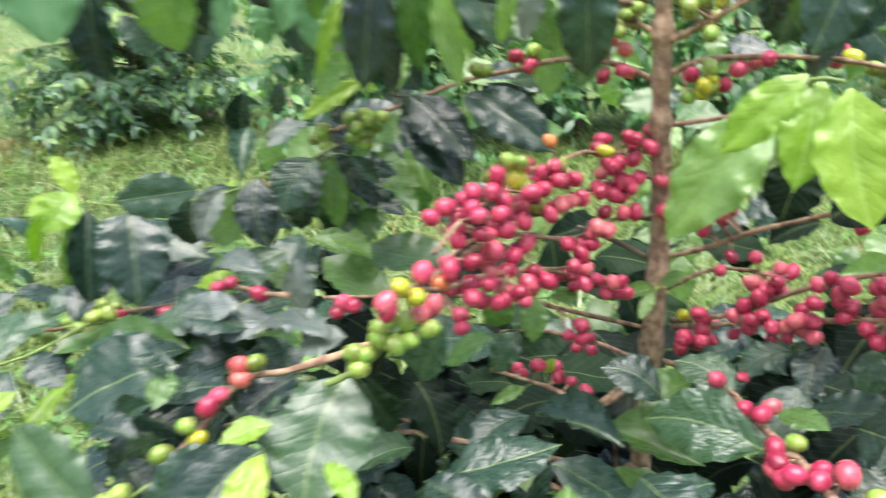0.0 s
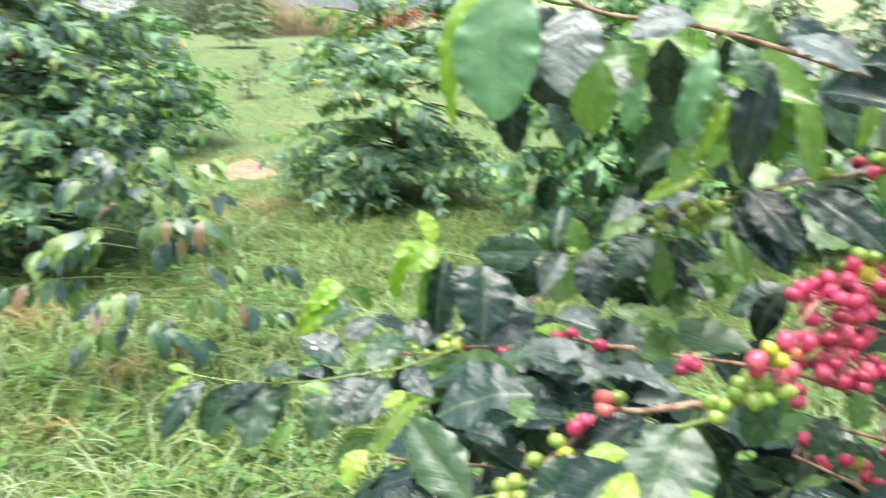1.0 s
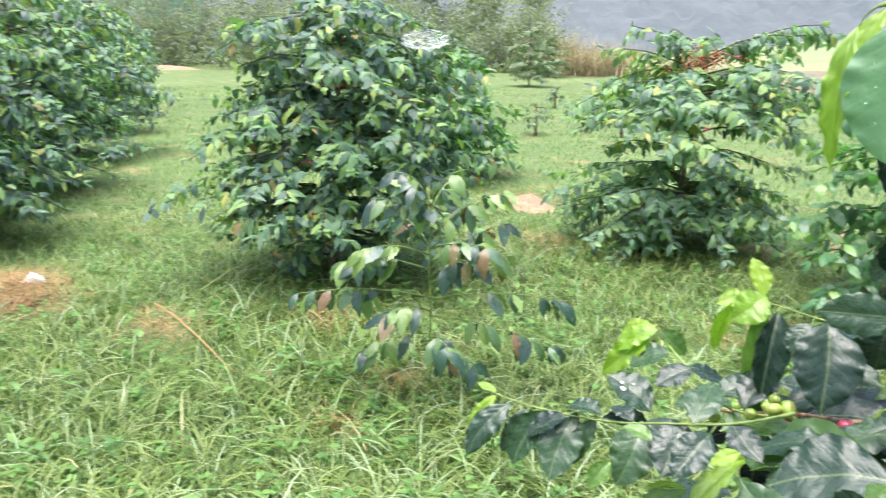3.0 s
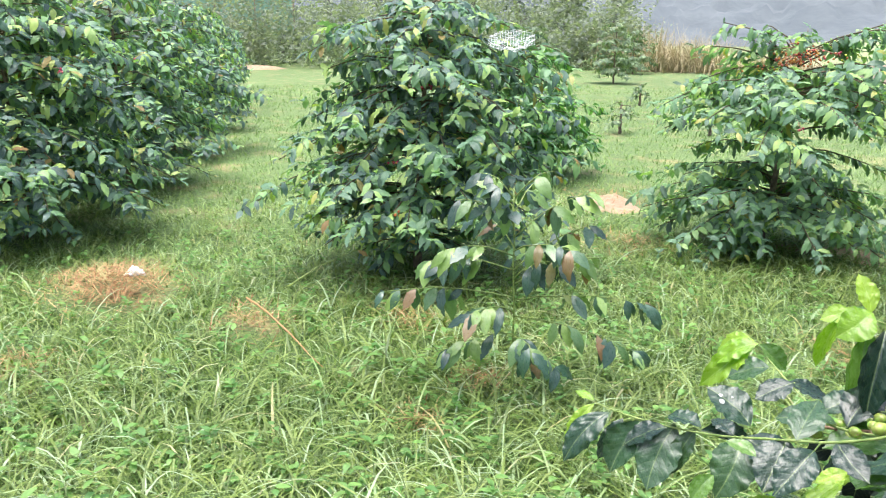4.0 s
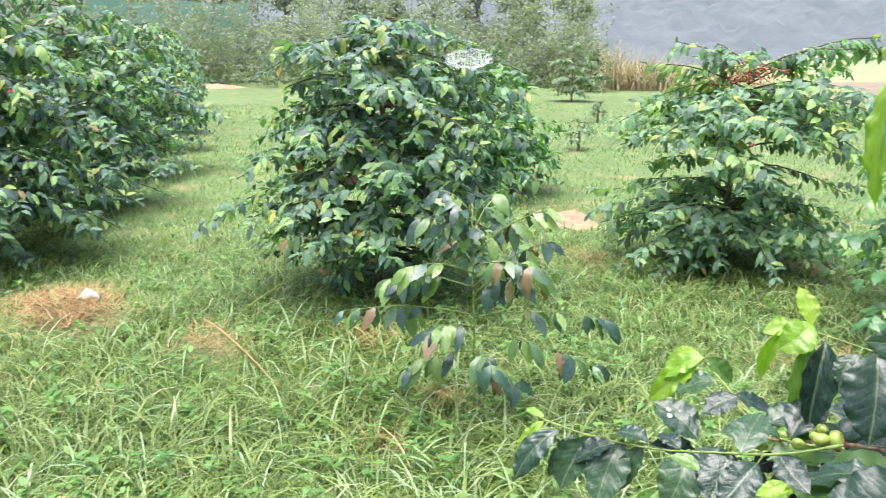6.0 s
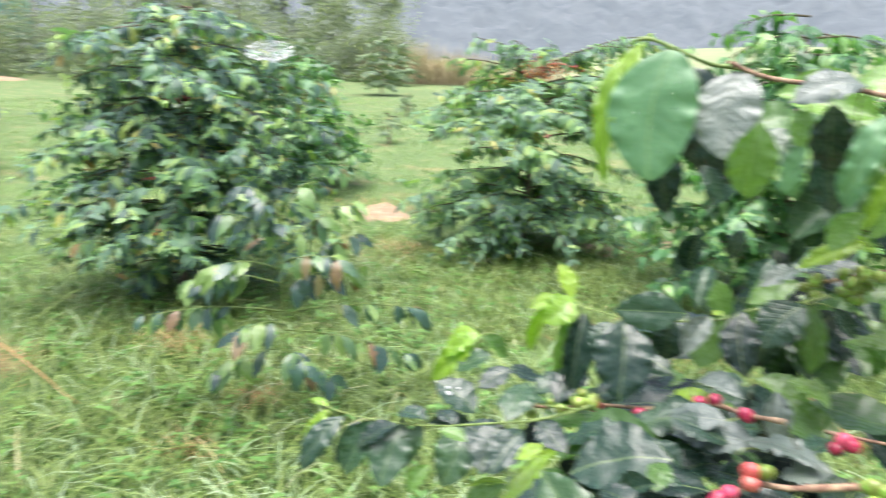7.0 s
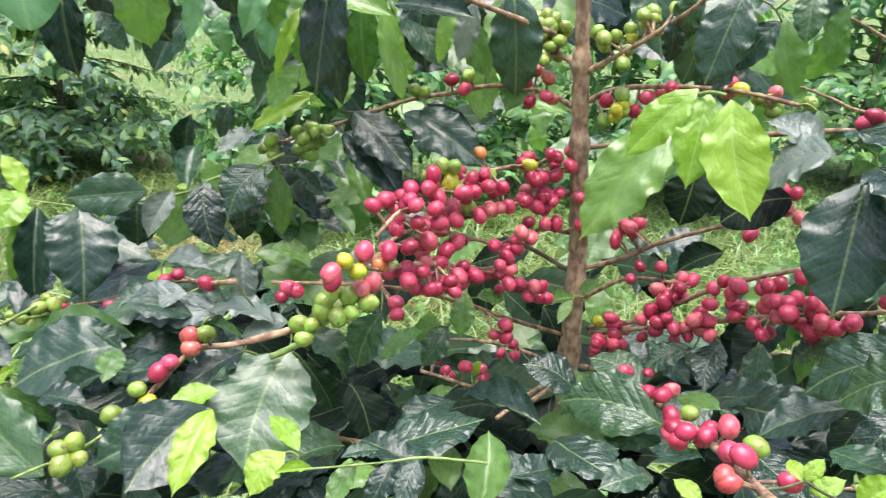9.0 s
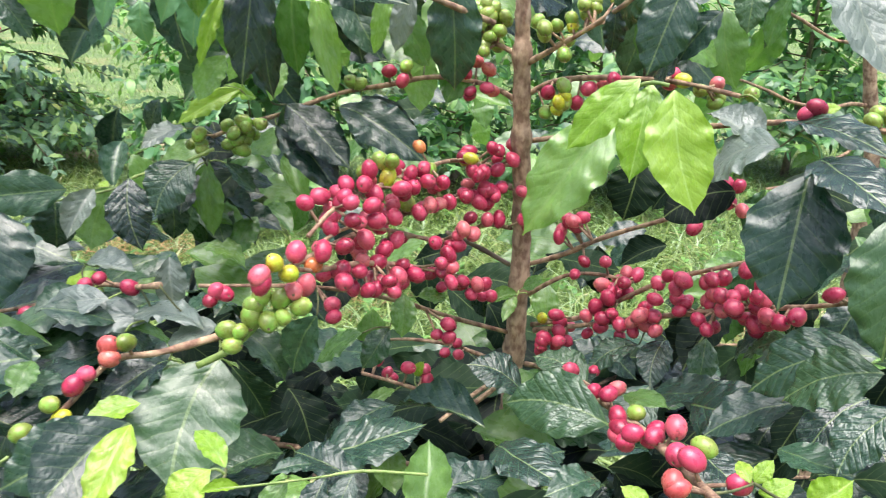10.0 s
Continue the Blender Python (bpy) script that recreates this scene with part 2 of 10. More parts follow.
GRASS = [(0.0, (0.06, 0.11, 0.025)), (0.45, (0.192, 0.265, 0.064)), (0.72, (0.275, 0.35, 0.118)), (0.88, (0.33, 0.45, 0.24)), (0.97, (0.40, 0.50, 0.36)), (1.0, (0.50, 0.42, 0.22))]
grass_mat = blade_mat("grass_blades", GRASS)
turf_mat = blade_mat("turf_blades", [(0.0, (0.12, 0.21, 0.06)), (0.6, (0.19, 0.30, 0.10)), (1.0, (0.30, 0.38, 0.16))])
straw_mat = blade_mat("dry_straw", [(0.0, (0.22, 0.10, 0.045)), (0.5, (0.42, 0.23, 0.11)), (0.85, (0.56, 0.38, 0.21)), (1.0, (0.40, 0.42, 0.20))], 0.7, 0.1)
reed_mat = blade_mat("dry_reeds", [(0.0, (0.34, 0.28, 0.18)), (1.0, (0.50, 0.42, 0.28))], 0.7, 0.1)
weed_mat = leaf_mat("weed_leaf", [(0.0, (0.09, 0.22, 0.05)), (1.0, (0.20, 0.36, 0.09))], 0.5, 0.3, 0.3, islands=True)


def plain_mat(name, a, b, scale, rough=0.8, bump_d=0.01):
    m, nt, bsdf = mat_base(name)
    o = coords(nt)
    f = noise_fac(nt, o, scale, 6.0)
    nt.links.new(ramp(nt, f, [(0.3, a), (0.7, b)]), bsdf.inputs["Base Color"])
    bsdf.inputs["Roughness"].default_value = rough
    bump = nd(nt, "ShaderNodeBump", Strength=0.7, Distance=bump_d)
    nt.links.new(f, bump.inputs["Height"])
    nt.links.new(bump.outputs[0], bsdf.inputs["Normal"])
    return m


soil_mat = plain_mat("bare_soil", (0.28, 0.19, 0.12), (0.46, 0.33, 0.22), 9.0, 0.95, 0.03)
dry_mat = plain_mat("dry_field", (0.17, 0.14, 0.095), (0.26, 0.215, 0.145), 3.0, 0.95, 0.05)
meadow_mat = plain_mat("bright_meadow", (0.20, 0.25, 0.12), (0.28, 0.32, 0.155), 0.4, 0.95, 0.1)
# hillside blue-greyed: the mist before it is put into the colour
hill_haze_mat = plain_mat("wooded_hill_haze", (0.085, 0.105, 0.115), (0.135, 0.155, 0.165), 0.22, 1.0, 0.7)
cloth_mat = plain_mat("white_cloth", (0.72, 0.72, 0.72), (0.85, 0.85, 0.85), 20.0, 0.7, 0.004)
web_mat = plain_mat("web_silk", (0.75, 0.78, 0.8), (0.9, 0.9, 0.9), 40.0, 0.5, 0.002)
# net green lightened: haze of its distance put into the colour
net_mat = plain_mat("green_net", (0.18, 0.34, 0.26), (0.25, 0.42, 0.32), 6.0, 0.8, 0.01)


def drop_mat():
    m, nt, bsdf = mat_base("water")
    bsdf.inputs["Base Color"].default_value = (0.85, 0.95, 0.88, 1)
    bsdf.inputs["Roughness"].default_value = 0.2
    bsdf.inputs["IOR"].default_value = 1.33
    bsdf.inputs["Transmission Weight"].default_value = 1.0
    return m


water_mat = drop_mat()
chalk_mat = plain_mat("white_dropping", (0.75, 0.75, 0.70), (0.9, 0.9, 0.86), 200.0, 0.8, 0.001)

# ---- mesh helpers ----
def raw_mesh(name, verts, faces, mats, uvs=None, smooth=True, slots=None):
    me = bpy.data.meshes.new(name)
    me.from_pydata(verts, [], faces)
    for mm in mats:
        me.materials.append(mm)
    if uvs is not None:
        layer = me.uv_layers.new(name="UVMap")
        idx = np.empty(len(me.loops), dtype=np.int32)
        me.loops.foreach_get("vertex_index", idx)
        layer.data.foreach_set("uv", np.asarray(uvs, dtype=np.float32)[idx].ravel())
    if smooth:
        me.polygons.foreach_set("use_smooth", [True] * len(me.polygons))
    if slots is not None:
        me.polygons.foreach_set("material_index", slots)
    me.update()
    return me


def thing(name, place, label, category, group="", kind=""):
    e = new(name)
    e.location = place
    e.empty_display_size = 0.1
    return tagged(e, label, category, group, kind)


def part(name, mesh, parent, label="", m=None, kind=""):
    """One mesh object under a thing or part; m is its place in the world."""
    ob = new(name, mesh)
    ob.parent = parent
    ob.matrix_parent_inverse = world_of(parent).inverted()
    ob.matrix_basis = m if m is not None else Matrix.Identity(4)
    return tagged(ob, label=label, kind=kind)


def world_of(ob):
    m = ob.matrix_basis
    if ob.parent:
        m = world_of(ob.parent) @ ob.matrix_parent_inverse @ m
    return m


def tube(points, r0, r1, sides=8, knots=0.0, rnd=None):
    """Verts and faces of a tapered, slightly knotty tube along points."""
    verts, faces = [], []
    n = len(points)
    for i, p in enumerate(points):
        a, b = points[max(i - 1, 0)], points[min(i + 1, n - 1)]
        d = (b - a).normalized()
        side = d.cross(Vector((0, 0, 1)) if abs(d.z) < 0.9 else Vector((1, 0, 0))).normalized()
        over = side.cross(d)
        r = r0 + (r1 - r0) * i / (n - 1)
        if knots:
            r *= 1 + knots * (rnd.random() - 0.3)
        for k in range(sides):
            w = 2 * math.pi * k / sides
            verts.append(tuple(p + side * (r * math.cos(w)) + over * (r * math.sin(w))))
    for i in range(n - 1):
        for k in range(sides):
            k2 = (k + 1) % sides
            faces.append((i * sides + k, i * sides + k2, (i + 1) * sides + k2, (i + 1) * sides + k))
    faces.append(tuple(range(sides))[::-1])
    faces.append(tuple(range((n - 1) * sides, n * sides)))
    return verts, faces


def bent(a, b, sag=0.0, n=8, wob=0.0, rnd=None):
    """Points from a to b with a sag at mid length and a little wandering."""
    a, b = Vector(a), Vector(b)
    out = []
    for i in range(n):
        s = i / (n - 1)
        p = a.lerp(b, s) + Vector((0, 0, -sag * 4 * s * (1 - s)))
        if wob and 0 < i < n - 1:
            p += Vector((rnd.uniform(-wob, wob), rnd.uniform(-wob, wob), rnd.uniform(-wob, wob)))
        out.append(p)
    return out


def leaf_width(s, blunt=False):
    """Half width along a coffee leaf, 0 to 1: oblong with a short drawn-out point, or broad and round."""
    if s <= 0 or s >= 1:
        return 0.0
    if blunt:
        return math.sin(math.pi * s ** 0.92) ** 0.62
    if s < 0.44:
        return math.sin(0.5 * math.pi * s / 0.44) ** 0.85
    q = min(s, 0.87)
    w = math.cos(0.5 * math.pi * (q - 0.44) / 0.56) ** 0.8
    return w if s <= 0.87 else w * ((1 - s) / 0.13) ** 1.45


def leaf_shape(nl, nw, ratio, droop, fold, wave, quilt, phase=0.0, twist=0.0, blunt=False, folds=0.0):
    """A coffee leaf of length 1 along +y, upper side +z: arched from base to tip, wavy margin, pleated between the side veins."""
    verts, uvs, faces = [], [], []
    for i in range(nl + 1):
        s = i / nl
        f = leaf_width(s, blunt)
        w = max(0.5 * ratio * f, 0.006)
        arch = droop * 1.9 * s ** 0.75 * (1 - s)
        for j in range(nw + 1):
            u = 2 * j / nw - 1
            au = abs(u)
            side = 0.37 * (u > 0)
            z = fold * au ** 0.8 * w + arch - 0.9 * fold * au ** 3 * w * math.sin(1.3 * phase + 1)
            z += wave * au ** 2.5 * f * (math.sin(2 * math.pi * (4.2 * s + side) + phase) + 0.5 * math.sin(2 * math.pi * 6.7 * s + 2 * phase + 2 * u))
            lane = 9 * s - 2.5 * au * f + 0.45 * noise.noise((1.3 * u + 5, 2.2 * s, phase * 3))
            swell = 0.55 + 0.9 * noise.noise((2.1 * u, 2.6 * s, phase * 5 + 1))
            z += quilt * (abs(math.sin(math.pi * lane)) ** 0.55 - 0.6) * min(1, 3.2 * au) * (1 - 0.45 * au) * f * swell
            z += folds * noise.noise((1.6 * u, 4.5 * s, phase * 7 + 3)) * f
            x = u * w * (1 + (0.01 if blunt else 0.04) * math.sin(2 * math.pi * 5.3 * s + phase + 3 * (u > 0)))
            th = twist * (s - 0.4)
            bend = 0.07 * math.sin(phase * 3) * s * (1 - s) * 4
            verts.append((x * math.cos(th) - (z - arch) * math.sin(th) + bend, s, (z - arch) * math.cos(th) + x * math.sin(th) + arch))
            uvs.append((0.5 + 0.5 * u * f, s))
    for i in range(nl):
        for j in range(nw):
            a = i * (nw + 1) + j
            faces.append((a, a + 1, a + nw + 2, a + nw + 1))
    return verts, faces, uvs


def leaf_pose(base, tip, normal, width=1.0):
    """World matrix of a unit leaf from base to tip, its upper side towards normal."""
    base, tip = Vector(base), Vector(tip)
    y = tip - base
    ln = y.length
    y.normalize()
    x = y.cross(Vector(normal)).normalized()
    z = x.cross(y)
    m = Matrix((x, y, z)).transposed().to_4x4()
    return Matrix.Translation(base) @ m @ Matrix.Diagonal((ln * width, ln, ln, 1))


SMALL = [leaf_shape(9, 4, 0.36, d, f, 0.05, 0.0, ph, tw, False, 0.03) for d, f, ph, tw in ((0.16, 0.20, 0, 0.5), (0.28, 0.32, 1, -0.7), (0.10, 0.08, 2, 0.3))]
COARSE = [leaf_shape(4, 2, 0.38, d, f, 0.0, 0.0, 0, tw) for d, f, tw in ((0.18, 0.30, 0.2), (0.28, 0.42, -0.3), (0.08, 0.2, 0.1))]
_leaf_meshes = {}


def small_leaf(k, mat):
    key = (k, mat.name)
    if key not in _leaf_meshes:
        v, f, uv = SMALL[k]
        _leaf_meshes[key] = raw_mesh("leaf", v, f, [mat], uv)
    return _leaf_meshes[key]


def cherry_mesh(mat, k=0):
    """A coffee cherry along +z: a slightly lopsided berry with a dark rimmed navel at its end; k picks one of four forms."""
    key = ("cherry", mat.name, k)
    if key not in _leaf_meshes:
        rings, sides = 9, 12
        verts, faces = [], []
        for i in range(rings + 1):
            a = math.pi * i / rings
            r, z = 0.5 * math.sin(a) ** (0.9 + 0.08 * k), -(0.55 + 0.03 * k) * math.cos(a)
            if i == rings:
                r, z = 0.03, 0.50 + 0.03 * k
            elif i == rings - 1:
                r, z = 0.075, 0.54 + 0.03 * k
            for n in range(sides):
                w = 2 * math.pi * n / sides
                q = max(r, 0.035) * (1 + 0.05 * math.cos(2 * w + k) + 0.03 * math.cos(3 * w + 2 * k) * math.sin(a))
                verts.append((q * math.cos(w) + 0.03 * (k - 1.5) * math.sin(a), q * math.sin(w), z + 0.02 * math.cos(w + k)))
        for i in range(rings):
            for n in range(sides):
                n2 = (n + 1) % sides
                faces.append((i * sides + n, i * sides + n2, (i + 1) * sides + n2, (i + 1) * sides + n))
        faces.append(tuple(range(rings * sides, (rings + 1) * sides)))
        faces.append(tuple(range(sides))[::-1])
        dark = [1 if (rings - 1) * sides <= n <= rings * sides else 0 for n in range(len(faces))]
        _leaf_meshes[key] = raw_mesh("cherry", verts, faces, [mat, bark_twig], slots=dark)
    return _leaf_meshes[key]


def turn_to(d):
    return Vector(d).to_track_quat("Z", "Y").to_matrix().to_4x4()


# ---- the setting: ground, far fields, hill ----
def ground_sheet():
    def h(x, y):
        d = math.hypot(x, y)
        return 0.05 * noise.noise((x * 0.6, y * 0.6, 0)) * min(1, d / 2) + 0.6 * max(0, min(1, (d - 40) / 100)) * noise.noise((x * 0.02, y * 0.02, 3))
    ticks = [-900, -500, -250, -120, -70, -40, -28, -20, -15] + [-12 + 0.4 * i for i in range(61)] + [15, 20, 28, 40, 70, 120, 250, 500, 900]
    verts = [(x, y, h(x, y)) for y in ticks for x in ticks]
    n = len(ticks)
    faces = [(j * n + i, j * n + i + 1, (j + 1) * n + i + 1, (j + 1) * n + i) for j in range(n - 1) for i in range(n - 1)]
    ob = new("ground", raw_mesh("ground", verts, faces, [ground_mat()]))
    return tagged(ob, "grassy plantation ground with trampled straw-coloured patches", "ground", kind="structure"), h


ground, height_at = ground_sheet()


def patch(name, centre, rx, ry, turn, mat, label, category, lift=0.05, seed=1):
    """An uneven low mound of soil or field that lies on the ground."""
    rnd = random.Random(seed)
    rings, sides = 6, 28
    rim = [1 + 0.25 * math.sin(3 * k / sides * 2 * math.pi + seed) + rnd.uniform(-0.12, 0.12) for k in range(sides)]
    c, s = math.cos(radians(turn)), math.sin(radians(turn))
    verts, faces = [], []
    for i in range(rings + 1):
        q = i / rings
        for k in range(sides):
            w = 2 * math.pi * k / sides
            x, y = rx * q * rim[k] * math.cos(w), ry * q * rim[k] * math.sin(w)
            px, py = centre[0] + c * x - s * y, centre[1] + s * x + c * y
            verts.append((px, py, height_at(px, py) + (lift * (1 - q * q) if i < rings else -0.03)))
    for i in range(rings):
        for k in range(sides):
            k2 = (k + 1) % sides
            faces.append((i * sides + k, i * sides + k2, (i + 1) * sides + k2, (i + 1) * sides + k))
    ob = new(name, raw_mesh(name, verts, faces, [mat]))
    return tagged(ob, label, category, kind="structure")


patch("bare_soil", (-4.5, 6.1), 0.30, 0.5, 30, soil_mat, "patch of bare reddish soil in the grass", "soil", 0.02, 3)
patch("bare_soil", (-2.2, 5.9), 0.5, 0.25, 10, soil_mat, "patch of bare reddish soil under a bush", "soil", 0.03, 4)
patch("bare_soil", (-1.75, 6.6), 0.18, 0.5, 10, soil_mat, "strip of bare reddish soil beside a bush", "soil", 0.03, 8)
patch("bare_soil", (-34, 17.0), 3.0, 1.5, 20, soil_mat, "far patch of bare pinkish soil", "soil", 0.2, 5)
patch("dry_field", (-5.5, 36), 12, 9, 20, dry_mat, "far strip of dry tan stubble", "field", 0.5, 6)
patch("meadow", (-8, 62), 26, 20, 10, meadow_mat, "far sunlit pale green meadow rising to the wood", "field", 2.2, 7)


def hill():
    """The wooded slope that closes the view: a ring of ground whose surface swells into tree crowns; the unseen rest of
    the ring is added to cut side light.
    """
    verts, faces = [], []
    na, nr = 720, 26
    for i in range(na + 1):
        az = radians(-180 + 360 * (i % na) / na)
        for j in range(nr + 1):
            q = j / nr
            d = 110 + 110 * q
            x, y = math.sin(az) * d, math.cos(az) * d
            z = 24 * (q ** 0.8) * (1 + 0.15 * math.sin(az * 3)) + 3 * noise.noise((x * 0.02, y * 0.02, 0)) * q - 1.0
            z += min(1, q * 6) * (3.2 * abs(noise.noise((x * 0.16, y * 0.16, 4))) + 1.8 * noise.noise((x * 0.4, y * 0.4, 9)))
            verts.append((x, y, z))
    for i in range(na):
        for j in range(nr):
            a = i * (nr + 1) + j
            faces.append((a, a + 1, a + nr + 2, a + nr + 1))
    return tagged(new("backdrop_hill", raw_mesh("hill", verts, faces, [hill_haze_mat])), "misty blue-grey wooded hillside behind the fields", "hill", kind="structure")


hill()


# ---- grass ----
def blades(name, spots, mat, label, category, seg=3, kind="stuff"):
    """spots: rows of x, y, z, heading, length, width, lean, bend."""
    a = np.asarray(spots, dtype=np.float64)
    n = len(a)
    q = np.linspace(0, 1, seg + 1)
    hx, hy = np.cos(a[:, 3]), np.sin(a[:, 3])
    verts = np.empty((n, 2 * seg + 1, 3))
    for i, s in enumerate(q):
        ang = a[:, 6] + a[:, 7] * s
        run = a[:, 4] * s * np.sin(ang)
        rise = a[:, 4] * s * np.cos(ang * 0.9)
        w = a[:, 5] * (1 - s ** 1.6) * 0.5
        cx, cy, cz = a[:, 0] + hx * run, a[:, 1] + hy * run, a[:, 2] + rise
        if i < seg:
            verts[:, 2 * i] = np.stack((cx - hy * w, cy + hx * w, cz), 1)
            verts[:, 2 * i + 1] = np.stack((cx + hy * w, cy - hx * w, cz), 1)
        else:
            verts[:, 2 * seg] = np.stack((cx, cy, cz), 1)
    vpb = 2 * seg + 1
    base = np.arange(n) * vpb
    loops, starts, totals = [], [], []
    per = []
    for i in range(seg - 1):
        per += [2 * i, 2 * i + 1, 2 * i + 3, 2 * i + 2]
    per += [2 * seg - 2, 2 * seg - 1, 2 * seg]
    per = np.array(per)
    loops = (base[:, None] + per[None]).ravel()
    tot = np.tile(np.array([4] * (seg - 1) + [3]), n)
    me = bpy.data.meshes.new(name)
    me.vertices.add(n * vpb)
    me.vertices.foreach_set("co", verts.ravel())
    me.loops.add(len(loops))
    me.loops.foreach_set("vertex_index", loops.astype(np.int32))
    me.polygons.add(len(tot))
    me.polygons.foreach_set("loop_start", np.concatenate(([0], np.cumsum(tot)[:-1])).astype(np.int32))
    me.polygons.foreach_set("loop_total", tot.astype(np.int32))
    me.materials.append(mat)
    me.update()
    me.validate()
    ob = new(name, me)
    return tagged(ob, label, category, kind=kind)


def near_bare(x, y):
    for cx, cy, r in BARE:
        if (x - cx) ** 2 + (y - cy) ** 2 < r * r:
            return True
    return False


BARE = [(0.15, 0.7, 0.25), (-4.5, 6.1, 0.36), (-4.84, 1.52, 0.42), (-3.72, 1.84, 0.18)]


def grow_grass():
    rnd = random.Random(11)
    tall, turf = [], []
    # arching blades in tufts, tall near the walk
    for _ in range(10500):
        az, d = radians(rnd.uniform(-95, 55)), 1.6 + 7.2 * rnd.random() ** 0.9
        x, y = math.sin(az) * d, math.cos(az) * d
        if near_bare(x, y):
            continue
        lush = 0.5 + 0.5 * noise.noise((x * 0.7, y * 0.7, 5))
        lane = 1.0 if d < 5.2 else max(0.35, 1 - (d - 5.2) * 0.28)
        for _b in range(rnd.randint(5, 11)):
            ln = rnd.uniform(0.15, 0.42) * (0.55 + 0.8 * lush) * lane
            tall.append((x + rnd.gauss(0, 0.05), y + rnd.gauss(0, 0.05), height_at(x, y) - 0.01, rnd.uniform(0, 6.28), ln * rnd.uniform(0.8, 1.25), rnd.uniform(0.003, 0.009) if _b % 4 else rnd.uniform(0.008, 0.0135), rnd.uniform(0.0, 0.35), rnd.uniform(1.2, 2.7)))
    # a looser growth on the other sides and underfoot
    for k in range(2900):
        az, d = (radians(rnd.uniform(55, 265)), 0.5 + 6.5 * rnd.random() ** 0.8) if k > 500 else (radians(rnd.uniform(-95, 55)), 0.45 + 1.15 * rnd.random() ** 0.6)
        x, y = math.sin(az) * d, math.cos(az) * d
        if near_bare(x, y):
            continue
        for _b in range(rnd.randint(4, 8)):
            tall.append((x + rnd.gauss(0, 0.06), y + rnd.gauss(0, 0.06), height_at(x, y) - 0.01, rnd.uniform(0, 6.28), rnd.uniform(0.12, 0.34), rnd.uniform(0.005, 0.013), rnd.uniform(0.0, 0.45), rnd.uniform(0.4, 1.6)))
    for _ in range(30000):
        az, d = radians(rnd.uniform(55, 265)), 0.4 + 14 * rnd.random() ** 0.8
        x, y = math.sin(az) * d, math.cos(az) * d
        turf.append((x, y, height_at(x, y) - 0.01, rnd.uniform(0, 6.28), rnd.uniform(0.07, 0.16), rnd.uniform(0.006, 0.012), rnd.uniform(0.1, 0.7), rnd.uniform(0.2, 1.2)))
    # short turf further off
    for _ in range(170000):
        az, d = radians(rnd.uniform(-95, 55)), 1.4 + 24 * rnd.random() ** 1.4
        x, y = math.sin(az) * d, math.cos(az) * d
        if near_bare(x, y):
            continue
        k = 1 + d * 0.05
        turf.append((x, y, height_at(x, y) - 0.01, rnd.uniform(0, 6.28), rnd.uniform(0.06, 0.14), rnd.uniform(0.004, 0.009) * k, rnd.uniform(0.1, 0.7), rnd.uniform(0.2, 1.2)))
    blades("tall_grass", tall, grass_mat, "long arching bright green grass with pale tips", "grass", 6)
    blades("turf", turf, turf_mat, "short yellow-green turf between the coffee rows", "grass", 2)


grow_grass()


def weeds():
    rnd = random.Random(23)
    verts, faces, uvs = [], [], []
    for _ in range(1500):
        az, d = radians(rnd.uniform(-95, 50)), 1.8 + 4.6 * rnd.random()
        x, y = math.sin(az) * d, math.cos(az) * d
        if near_bare(x, y):
            continue
        hh = rnd.uniform(0.05, 0.22)
        for _l in range(rnd.randint(5, 9)):
            v, f, uv = COARSE[rnd.randrange(3)]
            a = rnd.uniform(0, 6.28)
            b = Vector((x, y, height_at(x, y) + hh * rnd.uniform(0.3, 1)))
            t = b + Vector((math.cos(a), math.sin(a), rnd.uniform(-0.3, 0.5))) * rnd.uniform(0.025, 0.06)
            m = leaf_pose(b, t, (0, 0, 1), 1.3)
            o = len(verts)
            verts += [tuple(m @ Vector(p)) for p in v]
            faces += [tuple(i + o for i in q) for q in f]
            uvs += uv
    tagged(new("weeds", raw_mesh("weeds", verts, faces, [weed_mat], uvs)), "low broad-leaved weeds among the grass", "weeds", kind="stuff")


weeds()


def straw_heap(place, r, n, hgt, seed, label):
    rnd = random.Random(seed)
    rows = []
    for _ in range(n):
        q = rnd.gauss(0, r * 0.5), rnd.gauss(0, r * 0.4)
        z = hgt * math.exp(-(q[0] ** 2 + q[1] ** 2) / (r * r)) * rnd.uniform(0.2, 1) + 0.02
        rows.append((place[0] + q[0], place[1] + q[1], height_at(*place) + z, rnd.uniform(0, 6.28), rnd.uniform(0.04, 0.15), rnd.uniform(0.003, 0.007), rnd.uniform(1.15, 1.6), rnd.uniform(-0.15, 0.25)))
    return blades("straw_heap", rows, straw_mat, label, "straw", 2)


straw_heap((-4.84, 1.52), 0.46, 1700, 0.15, 1, "heap of dry orange-brown cut grass")
straw_heap((-3.72, 1.84), 0.24, 190, 0.16, 2, "loose bunch of dry cut grass in the green")
straw_heap((-3.2, 2.55), 0.25, 200, 0.08, 3, "thin scatter of dry straw")
straw_heap((-2.47, 2.32), 0.16, 160, 0.06, 4, "small pad of dry brown mulch")
straw_heap((-2.35, 1.85), 0.14, 90, 0.05, 5, "small pad of dry brown mulch")
straw_heap((-1.2, 3.9), 0.42, 480, 0.08, 6, "scatter of dry straw behind the cherry branches")
straw_heap((-4.6, 6.2), 0.55, 260, 0.04, 12, "thin straw litter on the bare soil")
straw_heap((-3.4, 4.9), 0.45, 340, 0.06, 7, "pale scatter of dry grass")
straw_heap((-0.2, 3.4), 0.45, 380, 0.07, 8, "scatter of dry straw behind the stem")
